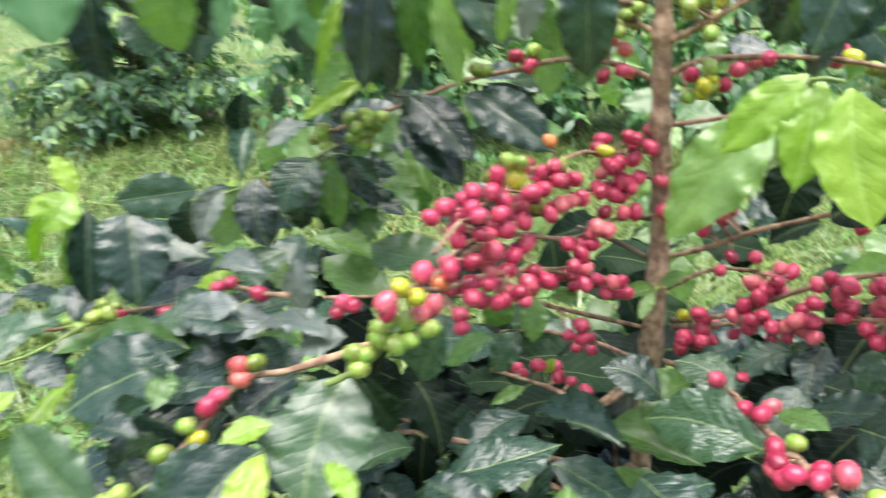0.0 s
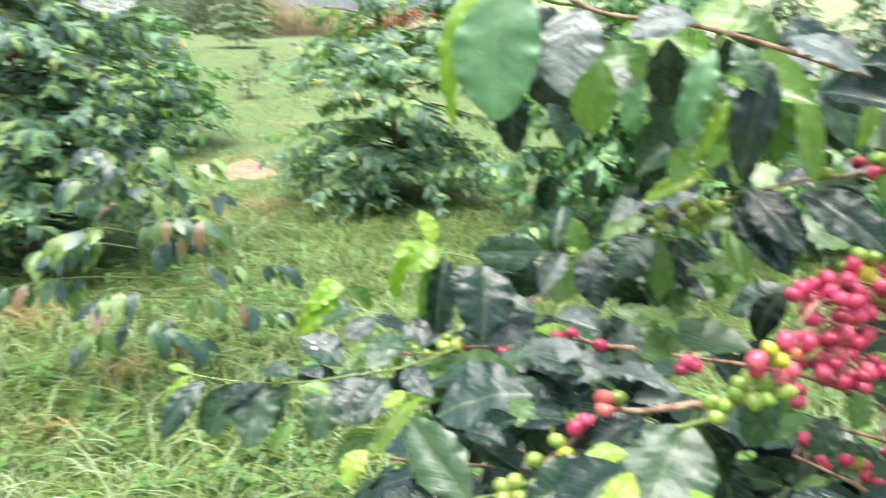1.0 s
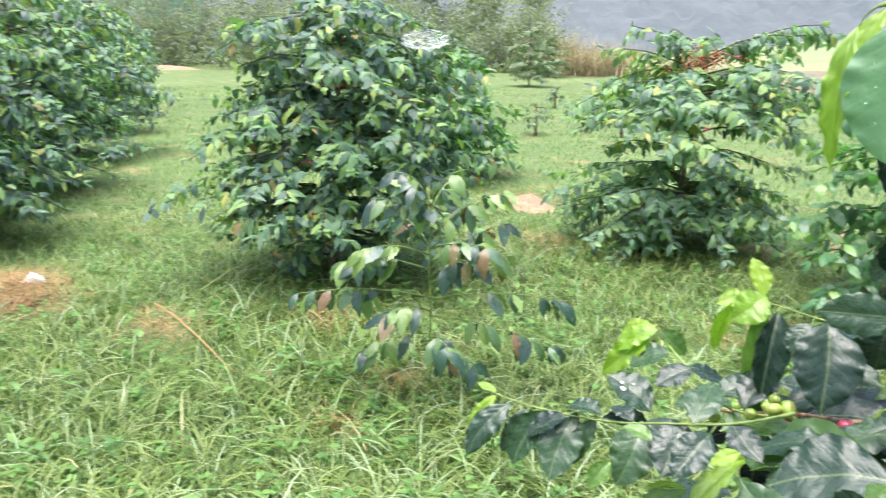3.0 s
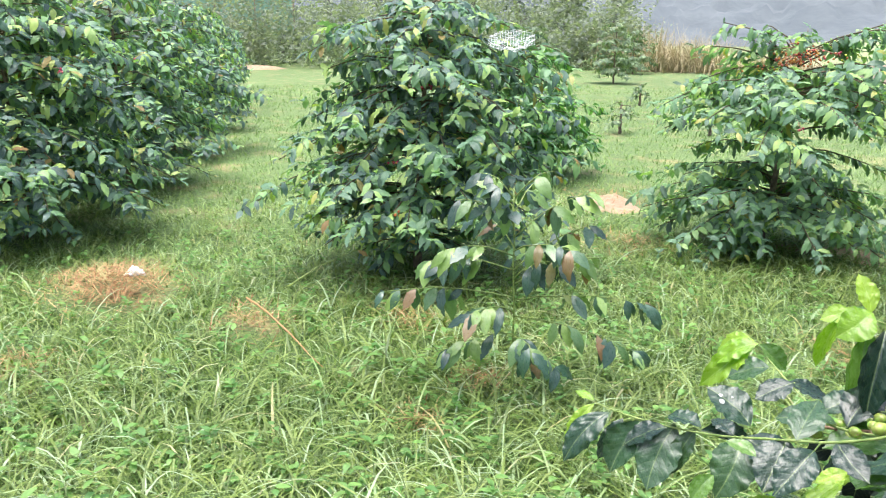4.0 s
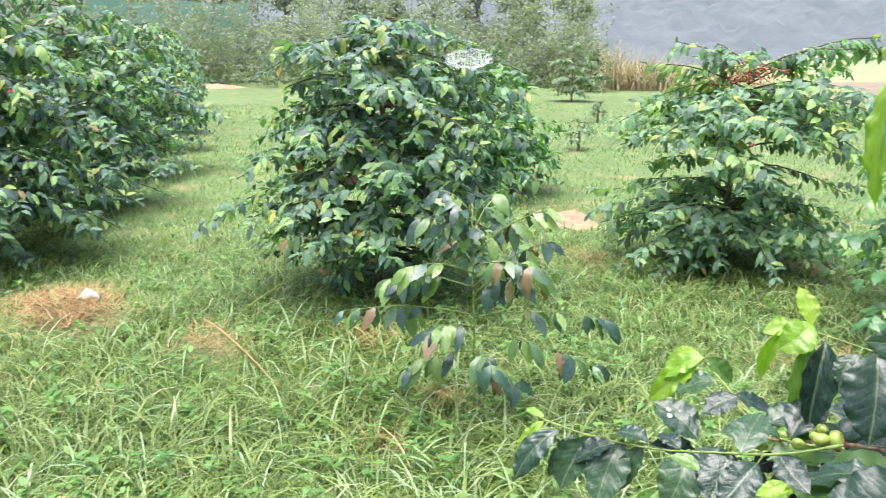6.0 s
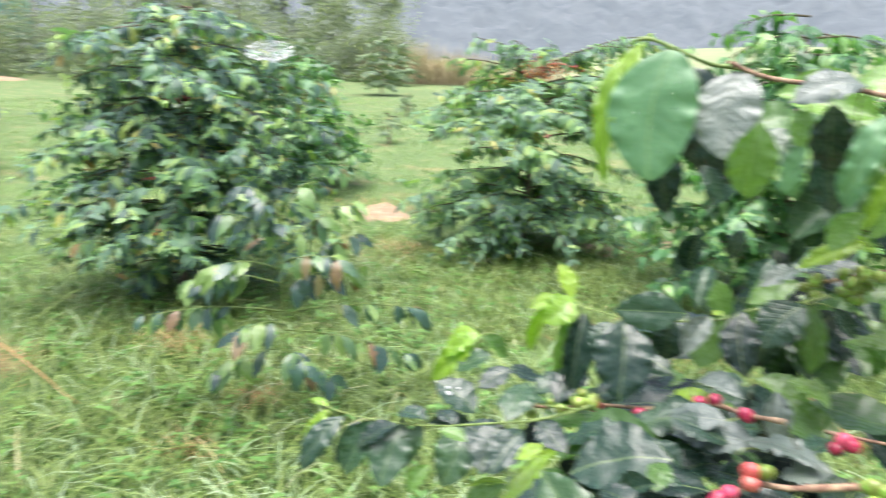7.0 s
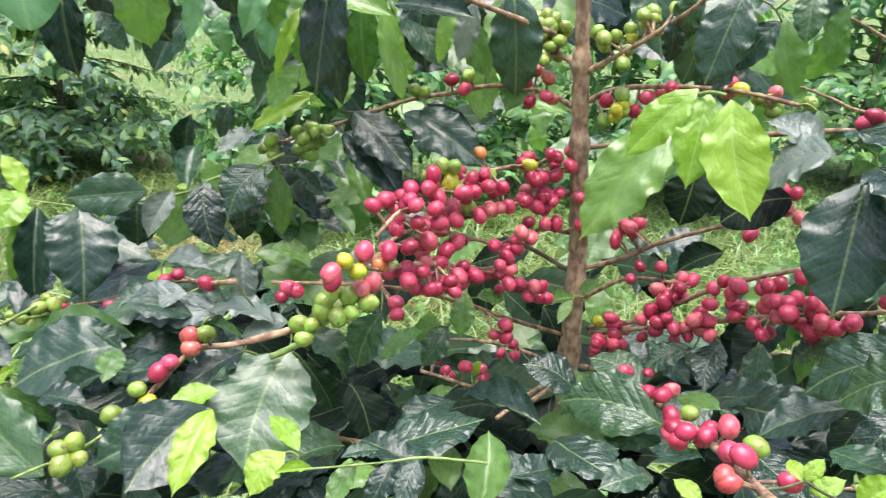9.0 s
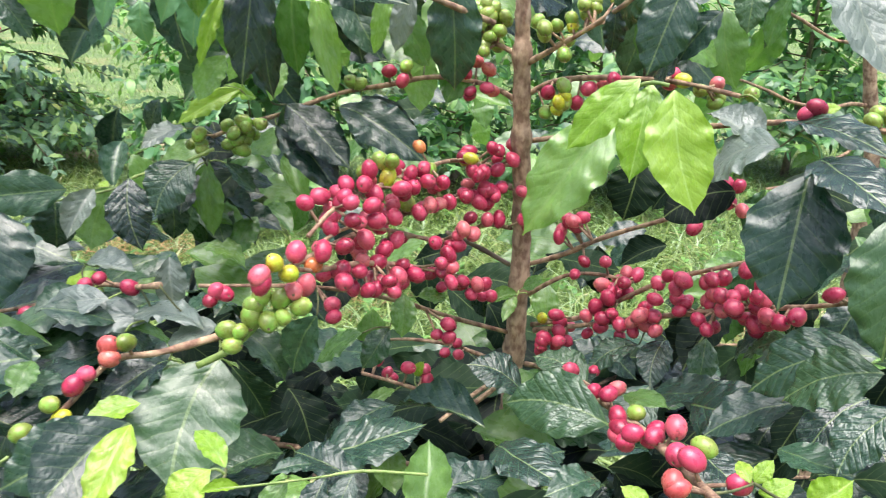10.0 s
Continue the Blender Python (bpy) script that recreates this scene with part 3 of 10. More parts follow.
straw_heap((1.6, 3.0), 0.4, 300, 0.07, 9, "scatter of dry straw under the bush")
straw_heap((-3.95, 0.75), 0.25, 160, 0.08, 10, "small heap of dark dry stalks")


def stalk_on_grass(a, b, r, mat, label):
    """A long single stalk that leans on the grass."""
    rnd = random.Random(5)
    v, f = tube(bent(a, b, -0.02, 8, 0.006, rnd), r, r * 0.5, 6)
    tagged(new("dry_stalk", raw_mesh("dry_stalk", v, f, [mat])), label, "stalk")


stalk_on_grass((-3.66, 1.80, 0.24), (-3.02, 1.84, 0.05), 0.006, straw_mat, "long pale dry stalk leaning in the grass")
stalk_on_grass((-4.0, 2.25, 0.12), (-3.95, 2.75, 0.28), 0.005, bark_green, "long green stalk rising out of the grass")


def rag():
    rnd = random.Random(4)
    verts, faces = [], []
    n = 9
    for j in range(n):
        for i in range(n):
            u, v = i / (n - 1) - 0.5, j / (n - 1) - 0.5
            k = max(0, 1 - 3.2 * (u * u + v * v))
            verts.append((-4.84 + u * 0.10, 1.66 + v * 0.10, 0.11 + 0.045 * k + 0.03 * rnd.random()))
    faces = [(j * n + i, j * n + i + 1, (j + 1) * n + i + 1, (j + 1) * n + i) for j in range(n - 1) for i in range(n - 1)]
    ob = tagged(new("cloth_scrap", raw_mesh("cloth_scrap", verts, faces, [cloth_mat])), "crumpled white scrap of cloth lying on dry straw", "cloth")
    sol = ob.modifiers.new("thick", "SOLIDIFY")
    sol.thickness = 0.006


rag()


# ---- coffee trees in the rows ----
def coffee_tree(place, tiers, seed, label, single=300, leaf_len=0.105, dense=0.36, lean=(0.0, 0.0), cherries=(), mat_single=None, mat_joined=None, open_side=(0, 0), arms=(), droop=0.20, group="coffee trees in the rows"):
    """tiers: rows of z0, z1, radius at z0, radius at z1, branches. Opposite leaf pairs hang along drooping side branches."""
    rnd = random.Random(seed)
    x0, y0 = place
    z0 = height_at(x0, y0)
    tree = thing("coffee_tree", (x0, y0, z0), label, "coffee tree", group)
    top = max(t[1] for t in tiers)

    def axis(z):
        return Vector((x0 + lean[0] * z / top, y0 + lean[1] * z / top, z0 + z))
    trunk = [axis(top * i / 9) + Vector((rnd.uniform(-0.012, 0.012), rnd.uniform(-0.012, 0.012), -0.03 if i == 0 else 0)) for i in range(10)]
    v, f = tube(trunk, 0.032, 0.008, 8, 0.25, rnd)
    part("trunk", raw_mesh("trunk", v, f, [bark_grey]), tree)
    leaves, twigs_v, twigs_f = [], [], []
    az = rnd.uniform(0, 6.28)
    limbs = []
    for zb, zt, rb, rt, count in tiers:
        for i in range(count):
            q = (i + rnd.random()) / count
            z = zb + (zt - zb) * q
            r = (rb + (rt - rb) * q) * rnd.uniform(0.68, 1.06)
            az += 2.4 + rnd.uniform(-0.3, 0.3)
            limbs.append((az, r, max(z + (droop + rnd.uniform(-0.12, 0.08)) * r, 0.06), max(z + rnd.uniform(-0.07, 0.07), 0.08)))
    # arms: rows of heading, reach, height at the trunk, height at the end
    limbs += [(radians(a), r, zs, ze) for a, r, zs, ze in arms]
    for az, r, zs, ze in limbs:
        if r:
            start = axis(zs)
            end = axis(ze) + Vector((math.cos(az), math.sin(az), 0)) * r
            pts = bent(start, end, -0.11 * r, 6, 0.01, rnd)
            v, f = tube(pts, 0.007, 0.003, 5)
            if single:
                part("branch", raw_mesh("branch", v, f, [bark_tree]), tree)
            else:
                o = len(twigs_v)
                twigs_v += v
                twigs_f += [tuple(k + o for k in q2) for q2 in f]
            runs = [pts]
            for _t in range(3 if r > 0.6 else 2 if r > 0.35 else 1):
                fork = pts[rnd.choice((1, 2, 3, 4))]
                w = az + rnd.choice((-1, 1)) * rnd.uniform(0.45, 1.0)
                ln = r * rnd.uniform(0.28, 0.5)
                runs.append(bent(fork, fork + Vector((math.cos(w) * ln, math.sin(w) * ln, rnd.uniform(-0.14, 0.02))), -0.05 * ln, 6))
            for run in runs:
                out = run[5] - run[0]
                long = out.length
                out.z = 0
                out.normalize()
                side = out.cross(Vector((0, 0, 1)))
                pairs = max(3, int(long * 0.85 / (leaf_len * dense)))
                for k in range(pairs):
                    s = min(max(0.2 + 0.8 * (k + rnd.uniform(-0.25, 0.25)) / (pairs - 1), 0.1), 1.0)
                    t = s * 5
                    b = run[min(int(t), 4)].lerp(run[min(int(t) + 1, 5)], t - int(t)) if s < 1 else run[5]
                    b = b + Vector((rnd.gauss(0, 0.006), rnd.gauss(0, 0.006), rnd.gauss(0, 0.008)))
                    young = s > 0.93
                    for sg in (-1, 1):
                        if rnd.random() < 0.06:
                            continue
                        d = side * sg * rnd.uniform(0.25, 1.0) + out * rnd.uniform(-0.1, 0.9) + Vector((0, 0, rnd.uniform(-1.3, 0.05) + (0.45 if young else 0)))
                        d.normalize()
                        ln = leaf_len * rnd.uniform(0.72, 1.12) * (0.75 if young else 1.0)
                        nm = Vector((0, 0, rnd.uniform(0.6, 1.2))) + out * rnd.uniform(0.2, 1.0) + side * sg * rnd.uniform(-0.1, 0.6)
                        tip = b + d * ln
                        if tip.z < z0 + 0.02:
                            continue
                        leaves.append((b, tip, nm, rnd.uniform(0.92, 1.2), rnd.randrange(3)))
    if twigs_v:
        part("branchwork", raw_mesh("branchwork", twigs_v, twigs_f, [bark_tree]), tree, kind="stuff")
    near = Vector((open_side[0], open_side[1], 1.5))
    leaves.sort(key=lambda q: (q[1] - near).length)
    for b, t, nm, w, k in leaves[:single]:
        part("leaf", small_leaf(k, mat_single or leaf_tree), tree, m=leaf_pose(b, t, nm, w))
    verts, faces, uvs = [], [], []
    for b, t, nm, w, k in leaves[single:]:
        v, f, uv = (SMALL if single else COARSE)[k]
        m = np.array(leaf_pose(b, t, nm, w))
        o = len(verts)
        verts += [tuple(p) for p in (np.asarray(v) @ m[:3, :3].T + m[:3, 3])]
        faces += [tuple(i + o for i in q) for q in f]
        uvs += uv
    if verts:
        part("crown", raw_mesh("crown", verts, faces, [mat_joined or foliage_tree], uvs), tree, kind="stuff")
    for az_d, r, z, n, tint, spread in cherries:
        c = axis(z) + Vector((math.cos(radians(az_d)), math.sin(radians(az_d)), 0)) * r
        for _ in range(7 if n > 20 else 1):
            tip = c + Vector((rnd.gauss(0, spread * 1.3), rnd.gauss(0, spread * 1.3), rnd.gauss(0, spread * 0.5)))
            v, f = tube(bent(axis(z + 0.03), tip, -0.02, 5, 0.006, rnd), 0.006, 0.003, 5)
            part("branch", raw_mesh("branch", v, f, [bark_twig]), tree)
        for _ in range(n):
            p = c + Vector((rnd.gauss(0, spread), rnd.gauss(0, spread), rnd.gauss(0, spread * 0.35)))
            part("cherry", cherry_mesh(CHERRY[rnd.choice(tint)], rnd.randrange(4)), tree, m=Matrix.Translation(p) @ turn_to((rnd.gauss(0, 1), rnd.gauss(0, 1), -1)) @ Matrix.Diagonal((0.015, 0.015, 0.015, 1)))
    return tree


coffee_tree((-4.00, 3.25), [(0.12, 0.34, 0.40, 0.74, 14), (0.34, 0.52, 0.86, 0.98, 17), (0.52, 1.0, 1.0, 0.98, 32), (1.0, 1.42, 0.96, 0.80, 28), (1.42, 1.74, 0.72, 0.36, 22)], 1,
            "bushy coffee tree with glossy dark leaves and a few red cherries", mat_single=leaf_tier, leaf_len=0.108, dense=0.34, lean=(0.06, 0.05), cherries=((-60, 0.5, 0.85, 6, "rro", 0.02), (-40, 0.25, 1.28, 7, "r", 0.03), (-50, 0.75, 0.6, 4, "o", 0.02), (-10, 0.6, 0.25, 4, "r", 0.02), (-30, 0.35, 1.36, 6, "rr", 0.03)))
coffee_tree((-2.72, 5.55), [(0.12, 0.44, 0.98, 0.92, 36), (0.54, 0.72, 0.85, 0.8, 7), (0.86, 1.24, 0.98, 0.84, 42)], 2,
            "open tiered coffee tree with a bare fruiting band near its top", leaf_len=0.112, dense=0.37, lean=(0.10, 0.02), droop=0.07, mat_single=leaf_tier, mat_joined=foliage_tier,
            arms=((20, 0.78, 1.36, 1.66), (38, 0.62, 1.38, 1.60), (8, 0.55, 1.42, 1.58), (30, 0.95, 1.34, 1.58), (200, 0.36, 1.36, 1.52), (214, 0.55, 1.36, 1.64), (190, 0.26, 1.44, 1.62), (235, 0.30, 1.40, 1.58), (110, 0.25, 1.42, 1.60), (-70, 0.22, 1.42, 1.56), (206, 0.72, 1.30, 1.46)),
            cherries=((-50, 0.08, 1.43, 76, "oocooc", 0.06), (-80, 0.14, 1.38, 50, "ooco", 0.055), (-130, 0.26, 1.33, 16, "ogyo", 0.06), (-20, 0.28, 1.42, 12, "oory", 0.05), (-20, 0.6, 1.12, 6, "ro", 0.03), (-60, 0.8, 0.98, 3, "r", 0.02)))
coffee_tree((-0.72, 5.05), [(0.15, 0.6, 0.95, 1.0, 24), (0.6, 1.2, 0.95, 0.8, 26), (1.2, 1.7, 0.75, 0.45, 18)], 3,
            "leafy coffee tree with mid-green leaves", leaf_len=0.135, mat_single=leaf_fresh, mat_joined=foliage_fresh)
coffee_tree((-6.75, 1.55), [(0.10, 0.6, 1.1, 1.15, 34), (0.6, 1.3, 1.15, 1.0, 42), (1.3, 2.0, 0.95, 0.5, 28)], 4,
            "dense dark coffee tree at the end of a row", leaf_len=0.122, dense=0.36, cherries=((-30, 0.9, 1.35, 5, "r", 0.04), (10, 0.8, 1.3, 6, "r", 0.04)))
coffee_tree((-8.35, 2.95), [(0.10, 0.6, 1.05, 1.12, 26), (0.6, 1.3, 1.12, 0.95, 30), (1.3, 2.0, 0.9, 0.45, 20)], 5,
            "dense dark coffee tree in the row", single=0, leaf_len=0.13, cherries=((-10, 0.8, 1.3, 6, "r", 0.05),))
for px, py, hh, rr, sd in ((-10.3, 4.3, 2.0, 1.05, 6), (-12.6, 5.6, 2.0, 1.05, 7), (-15.2, 7.0, 2.0, 1.1, 8), (-18.2, 8.6, 2.1, 1.1, 9), (-21.6, 10.4, 2.1, 1.1, 10), (-8.6, 0.2, 2.0, 1.1, 12), (-10.6, 1.4, 2.0, 1.1, 13)):
    coffee_tree((px, py), [(0.12, hh * 0.33, rr, rr, 20), (hh * 0.33, hh * 0.66, rr, rr * 0.85, 22), (hh * 0.66, hh, rr * 0.8, rr * 0.35, 16)], sd,
                "dense dark coffee tree further along the row", single=0, leaf_len=0.135)
coffee_tree((-6.0, 6.6), [(0.12, 0.5, 0.85, 0.84, 26), (0.5, 1.42, 0.84, 0.42, 34)], 14, "small light green coffee tree behind the bushy one", single=0, leaf_len=0.13, mat_joined=foliage_fresh)
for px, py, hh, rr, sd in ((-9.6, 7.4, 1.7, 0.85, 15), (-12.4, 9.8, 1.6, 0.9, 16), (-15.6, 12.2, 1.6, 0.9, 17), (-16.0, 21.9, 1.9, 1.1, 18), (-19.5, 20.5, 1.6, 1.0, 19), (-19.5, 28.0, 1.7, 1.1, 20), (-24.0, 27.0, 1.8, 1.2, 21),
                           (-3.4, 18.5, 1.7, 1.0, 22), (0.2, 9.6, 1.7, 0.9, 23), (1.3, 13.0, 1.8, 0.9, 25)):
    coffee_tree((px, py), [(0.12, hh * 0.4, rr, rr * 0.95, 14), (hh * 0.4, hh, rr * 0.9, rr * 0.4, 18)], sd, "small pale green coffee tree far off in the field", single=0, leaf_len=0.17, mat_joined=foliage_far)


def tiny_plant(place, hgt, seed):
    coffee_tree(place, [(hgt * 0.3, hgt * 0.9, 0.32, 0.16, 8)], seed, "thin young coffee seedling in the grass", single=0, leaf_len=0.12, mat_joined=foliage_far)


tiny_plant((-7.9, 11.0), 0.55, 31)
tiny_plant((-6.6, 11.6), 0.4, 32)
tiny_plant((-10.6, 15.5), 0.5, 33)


def sapling():
    """The slender young tree in the open: few long level branches, dark and bronze leaves hanging in pairs."""
    rnd = random.Random(41)
    x0, y0 = -2.25, 2.33
    z0 = height_at(x0, y0)
    tree = thing("coffee_sapling", (x0, y0, z0), "slender young coffee tree with bronze and pale new leaves", "coffee tree")
    right = Vector((0.68, 0.73, 0))
    back = Vector((-0.73, 0.68, 0))
    base = Vector((x0, y0, z0 - 0.02))
    top = Vector((x0, y0, 0.97)) + right * -0.02
    v, f = tube(bent(base, top, 0, 10, 0.008, rnd), 0.005, 0.003, 7)
    part("trunk", raw_mesh("trunk", v, f, [bark_green]), tree)
    # height at the stem; then along, back and height of the end; pairs of leaves
    rows = ((0.50, -0.57, 0.05, 0.49, 6), (0.49, 0.56, 0.00, 0.46, 7), (0.42, 0.48, -0.16, 0.31, 6), (0.62, -0.37, 0.02, 0.64, 6), (0.82, -0.26, 0.05, 0.90, 6), (0.58, 0.15, -0.10, 0.67, 4), (0.62, 0.31, 0.06, 0.79, 6),
            (0.80, -0.09, -0.06, 0.98, 4), (0.76, 0.29, 0.04, 0.93, 6), (0.34, -0.31, -0.05, 0.25, 5), (0.32, 0.05, -0.26, 0.34, 4), (0.72, -0.16, 0.22, 0.80, 4), (0.86, 0.12, 0.16, 0.98, 4), (0.70, 0.20, -0.16, 0.74, 4),
            (0.26, 0.17, -0.12, 0.22, 4), (0.56, 0.40, 0.16, 0.62, 5), (0.44, -0.20, -0.18, 0.47, 4), (0.68, -0.30, -0.10, 0.72, 4), (0.92, -0.16, 0.02, 1.02, 3), (0.92, 0.14, -0.04, 1.04, 3))
    for z, along, depth, rise, n in rows:
        a = base.lerp(top, z / 0.97)
        b = Vector((x0, y0, rise)) + right * along + back * depth
        pts = bent(a, b, -0.03, 6, 0.004, rnd)
        v, f = tube(pts, 0.0034, 0.0016, 5)
        part("branch", raw_mesh("branch", v, f, [bark_green]), tree)
        out = (b - a).normalized()
        side = out.cross(Vector((0, 0, 1))).normalized()
        n += 2
        for k in range(n):
            s = min(1.0, 0.36 + 0.64 * k / (n - 1) + rnd.uniform(-0.10, 0.10))
            p = a.lerp(b, s) + Vector((0, 0, 0.03 * 4 * s * (1 - s)))
            for sg in (-1, 1):
                if rnd.random() < 0.12:
                    continue
                d = (side * sg * rnd.uniform(0.1, 0.9) + out * rnd.uniform(-0.2, 0.9) + Vector((0, 0, rnd.uniform(-1.3, -0.5)))).normalized()
                nm = Vector((0, 0, 0.5)) + side * sg * rnd.uniform(0.0, 0.5) + out * rnd.uniform(-0.2, 0.5) + Vector((0.6, -0.7, 0)) * rnd.uniform(0.2, 1.0)
                part("leaf", small_leaf(rnd.randrange(3), leaf_bronze), tree, m=leaf_pose(p, p + d * rnd.uniform(0.085, 0.142), nm, rnd.uniform(0.9, 1.3)))


sapling()


def spider_web():
    """A dewy sheet of web slung over the crown of the bushy tree."""
    verts, faces = [], []
    n = 18
    rnd = random.Random(9)
    c = Vector((-3.25, 3.33, 1.545))
    r = Vector((0.75, 0.66, 0))
    b = Vector((-0.66, 0.75, 0))
    for j in range(n):
        for i in range(n):
            u, v = 2 * i / (n - 1) - 1, 2 * j / (n - 1) - 1
            q = min(1, u * u + v * v)
            p = c + r * u * 0.13 + b * v * 0.10 + Vector((0, 0, -0.04 * (1 - q) + 0.05 * v + 0.025 * noise.noise((u * 3, v * 3, 0)))) + Vector((rnd.uniform(-1, 1), rnd.uniform(-1, 1), rnd.uniform(-1, 1))) * 0.004
            verts.append(tuple(p))
    for j in range(n - 1):
        for i in range(n - 1):
            a = j * n + i
            if (i + 0.5 - n / 2 + 0.5) ** 2 + (j + 0.5 - n / 2 + 0.5) ** 2 < (n * 0.5) ** 2:
                faces.append((a, a + 1, a + n + 1, a + n))
    ob = tagged(new("spider_web", raw_mesh("spider_web", verts, faces, [web_mat])), "whitish dewy spider web sheet on top of leaves", "spider web")
    wire = ob.modifiers.new("threads", "WIREFRAME")
    wire.thickness = 0.0022


spider_web()


def reed_clump(place, r, hgt, n, seed):
    rnd = random.Random(seed)
    rows = []
    for _ in range(n):
        x, y = place[0] + rnd.gauss(0, r * 0.5), place[1] + rnd.gauss(0, r * 0.4)
        rows.append((x, y, height_at(x, y), rnd.uniform(0, 6.28), hgt * rnd.uniform(0.6, 1.1), rnd.uniform(0.015, 0.035), rnd.uniform(0, 0.5), rnd.uniform(0.1, 1.6)))
    blades("reed_clump", rows, reed_mat, "tall clump of dry tan grass", "grass", 3)


reed_clump((-21.0, 31.0), 1.9, 2.3, 1500, 1)
reed_clump((-18.6, 31.5), 1.5, 1.9, 1000, 2)
reed_clump((-15.0, 31.0), 1.8, 1.5, 900, 3)


def wood_tree(place, hgt, r, seed):
    """A far tree of the wood's edge: trunk, limbs and a ragged crown of leaf clumps."""
    rnd = random.Random(seed)
    x0, y0 = place
    tree = thing("wood_tree", (x0, y0, 0), "hazy broad-leaved tree at the edge of the wood", "tree", "trees along the wood edge")
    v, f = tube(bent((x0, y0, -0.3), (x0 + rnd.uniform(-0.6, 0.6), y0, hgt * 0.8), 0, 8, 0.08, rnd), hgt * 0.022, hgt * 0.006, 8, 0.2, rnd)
    part("trunk", raw_mesh("trunk", v, f, [bark_far_haze]), tree)
    verts, faces, uvs = [], [], []
    lv, lf = [], []
    for _ in range(16):
        a = rnd.uniform(0, 6.28)
        z = hgt * rnd.uniform(0.12, 0.95)
        q = r * rnd.uniform(0.3, 1.0) * (1.1 - 0.5 * z / hgt)
        c = Vector((x0 + math.cos(a) * q, y0 + math.sin(a) * q, z))
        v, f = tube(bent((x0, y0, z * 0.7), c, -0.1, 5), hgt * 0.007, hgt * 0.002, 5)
        o = len(lv)
        lv += v
        lf += [tuple(i + o for i in t) for t in f]
        cr = r * rnd.uniform(0.3, 0.5)
        for _l in range(200):
            p = c + Vector((rnd.gauss(0, cr * 0.55), rnd.gauss(0, cr * 0.55), rnd.gauss(0, cr * 0.4)))
            d = Vector((rnd.gauss(0, 1), rnd.gauss(0, 1), rnd.gauss(-0.4, 0.6))).normalized()
            v, f, uv = COARSE[rnd.randrange(3)]
            m = np.array(leaf_pose(p, p + d * rnd.uniform(0.2, 0.4), (rnd.gauss(0, 0.4), rnd.gauss(0, 0.4), 1), 1.3))
            o = len(verts)
            verts += [tuple(t) for t in (np.asarray(v) @ m[:3, :3].T + m[:3, 3])]
            faces += [tuple(i + o for i in t) for t in f]
            uvs += uv
    part("limbwork", raw_mesh("limbwork", lv, lf, [bark_far_haze]), tree, kind="stuff")
    part("crown", raw_mesh("crown", verts, faces, [foliage_wood_haze], uvs), tree, kind="stuff")


# wood-edge leaves greyed and paled: distance haze put into the colour
foliage_wood_haze = leaf_mat("foliage_wood_haze", [(0.0, (0.21, 0.235, 0.225)), (0.5, (0.245, 0.27, 0.25)), (1.0, (0.285, 0.31, 0.27))], 0.95, 0.35, 0.1, islands=True, gloss=0.05)
for k in range(14):
    az = radians(-79 + 3.3 * k)
    d = 52 + 8 * ((k * 7) % 4)
    wood_tree((math.sin(az) * d, math.cos(az) * d), 5.5 + 1.6 * ((k * 5) % 4), 2.2 + 0.4 * (k % 3), 60 + k)


def thicket():
    """The overgrown edge of the far wood: one ragged bank of shrubs."""
    rnd = random.Random(88)
    verts, faces, uvs = [], [], []
    for _ in range(300):
        az = radians(rnd.uniform(-80, -33))
        d = rnd.uniform(37, 47)
        cx, cy = math.sin(az) * d, math.cos(az) * d
        top = rnd.uniform(1.4, 4.2)
        r = rnd.uniform(0.6, 1.3)
        for _l in range(150):
            z = top * rnd.random() ** 0.8
            q = r * (1.1 - 0.55 * z / top)
            p = Vector((cx + rnd.gauss(0, q * 0.6), cy + rnd.gauss(0, q * 0.6), z))
            e = Vector((rnd.gauss(0, 1), rnd.gauss(0, 1), rnd.gauss(-0.3, 0.6))).normalized()
            v, f, uv = COARSE[rnd.randrange(3)]
            m = np.array(leaf_pose(p, p + e * rnd.uniform(0.12, 0.26), (rnd.gauss(0, 0.5), rnd.gauss(0, 0.5), 1), 1.5))
            o = len(verts)
            verts += [tuple(t) for t in (np.asarray(v) @ m[:3, :3].T + m[:3, 3])]
            faces += [tuple(i + o for i in t) for t in f]
            uvs += uv
    tagged(new("thicket", raw_mesh("thicket", verts, faces, [foliage_wood_haze], uvs)), "hazy grey-green bank of shrubs at the wood edge", "shrubs", kind="stuff")


thicket()


def net_fence():
    """Green shade net on posts at the far end of the row."""
    fence = thing("net_fence", (-40, 20, 0), "far green shade-net fence on wooden posts", "fence")
    a, b = Vector((-44, 17, 0)), Vector((-40, 24.5, 0))
    n = 16
    verts = []
    for i in range(n):
        p = a.lerp(b, i / (n - 1))
        for z in (1.5, 2.6, 4.2):
            verts.append((p.x + 0.1 * math.sin(i * 1.3 + z), p.y, z + 0.06 * math.sin(i * 0.9)))
    faces = [(i * 3 + j, i * 3 + 3 + j, i * 3 + 4 + j, i * 3 + 1 + j) for i in range(n - 1) for j in range(2)]
    part("net", raw_mesh("net", verts, faces, [net_mat]), fence)
    for i in range(5):
        p = a.lerp(b, i / 4)
        v, f = tube([p + Vector((0.12, 0, -0.2)), p + Vector((0.12, 0, 1.3)), p + Vector((0.12, 0, 4.3))], 0.05, 0.04, 7)
        part("post", raw_mesh("post", v, f, [bark_grey]), fence)


net_fence()


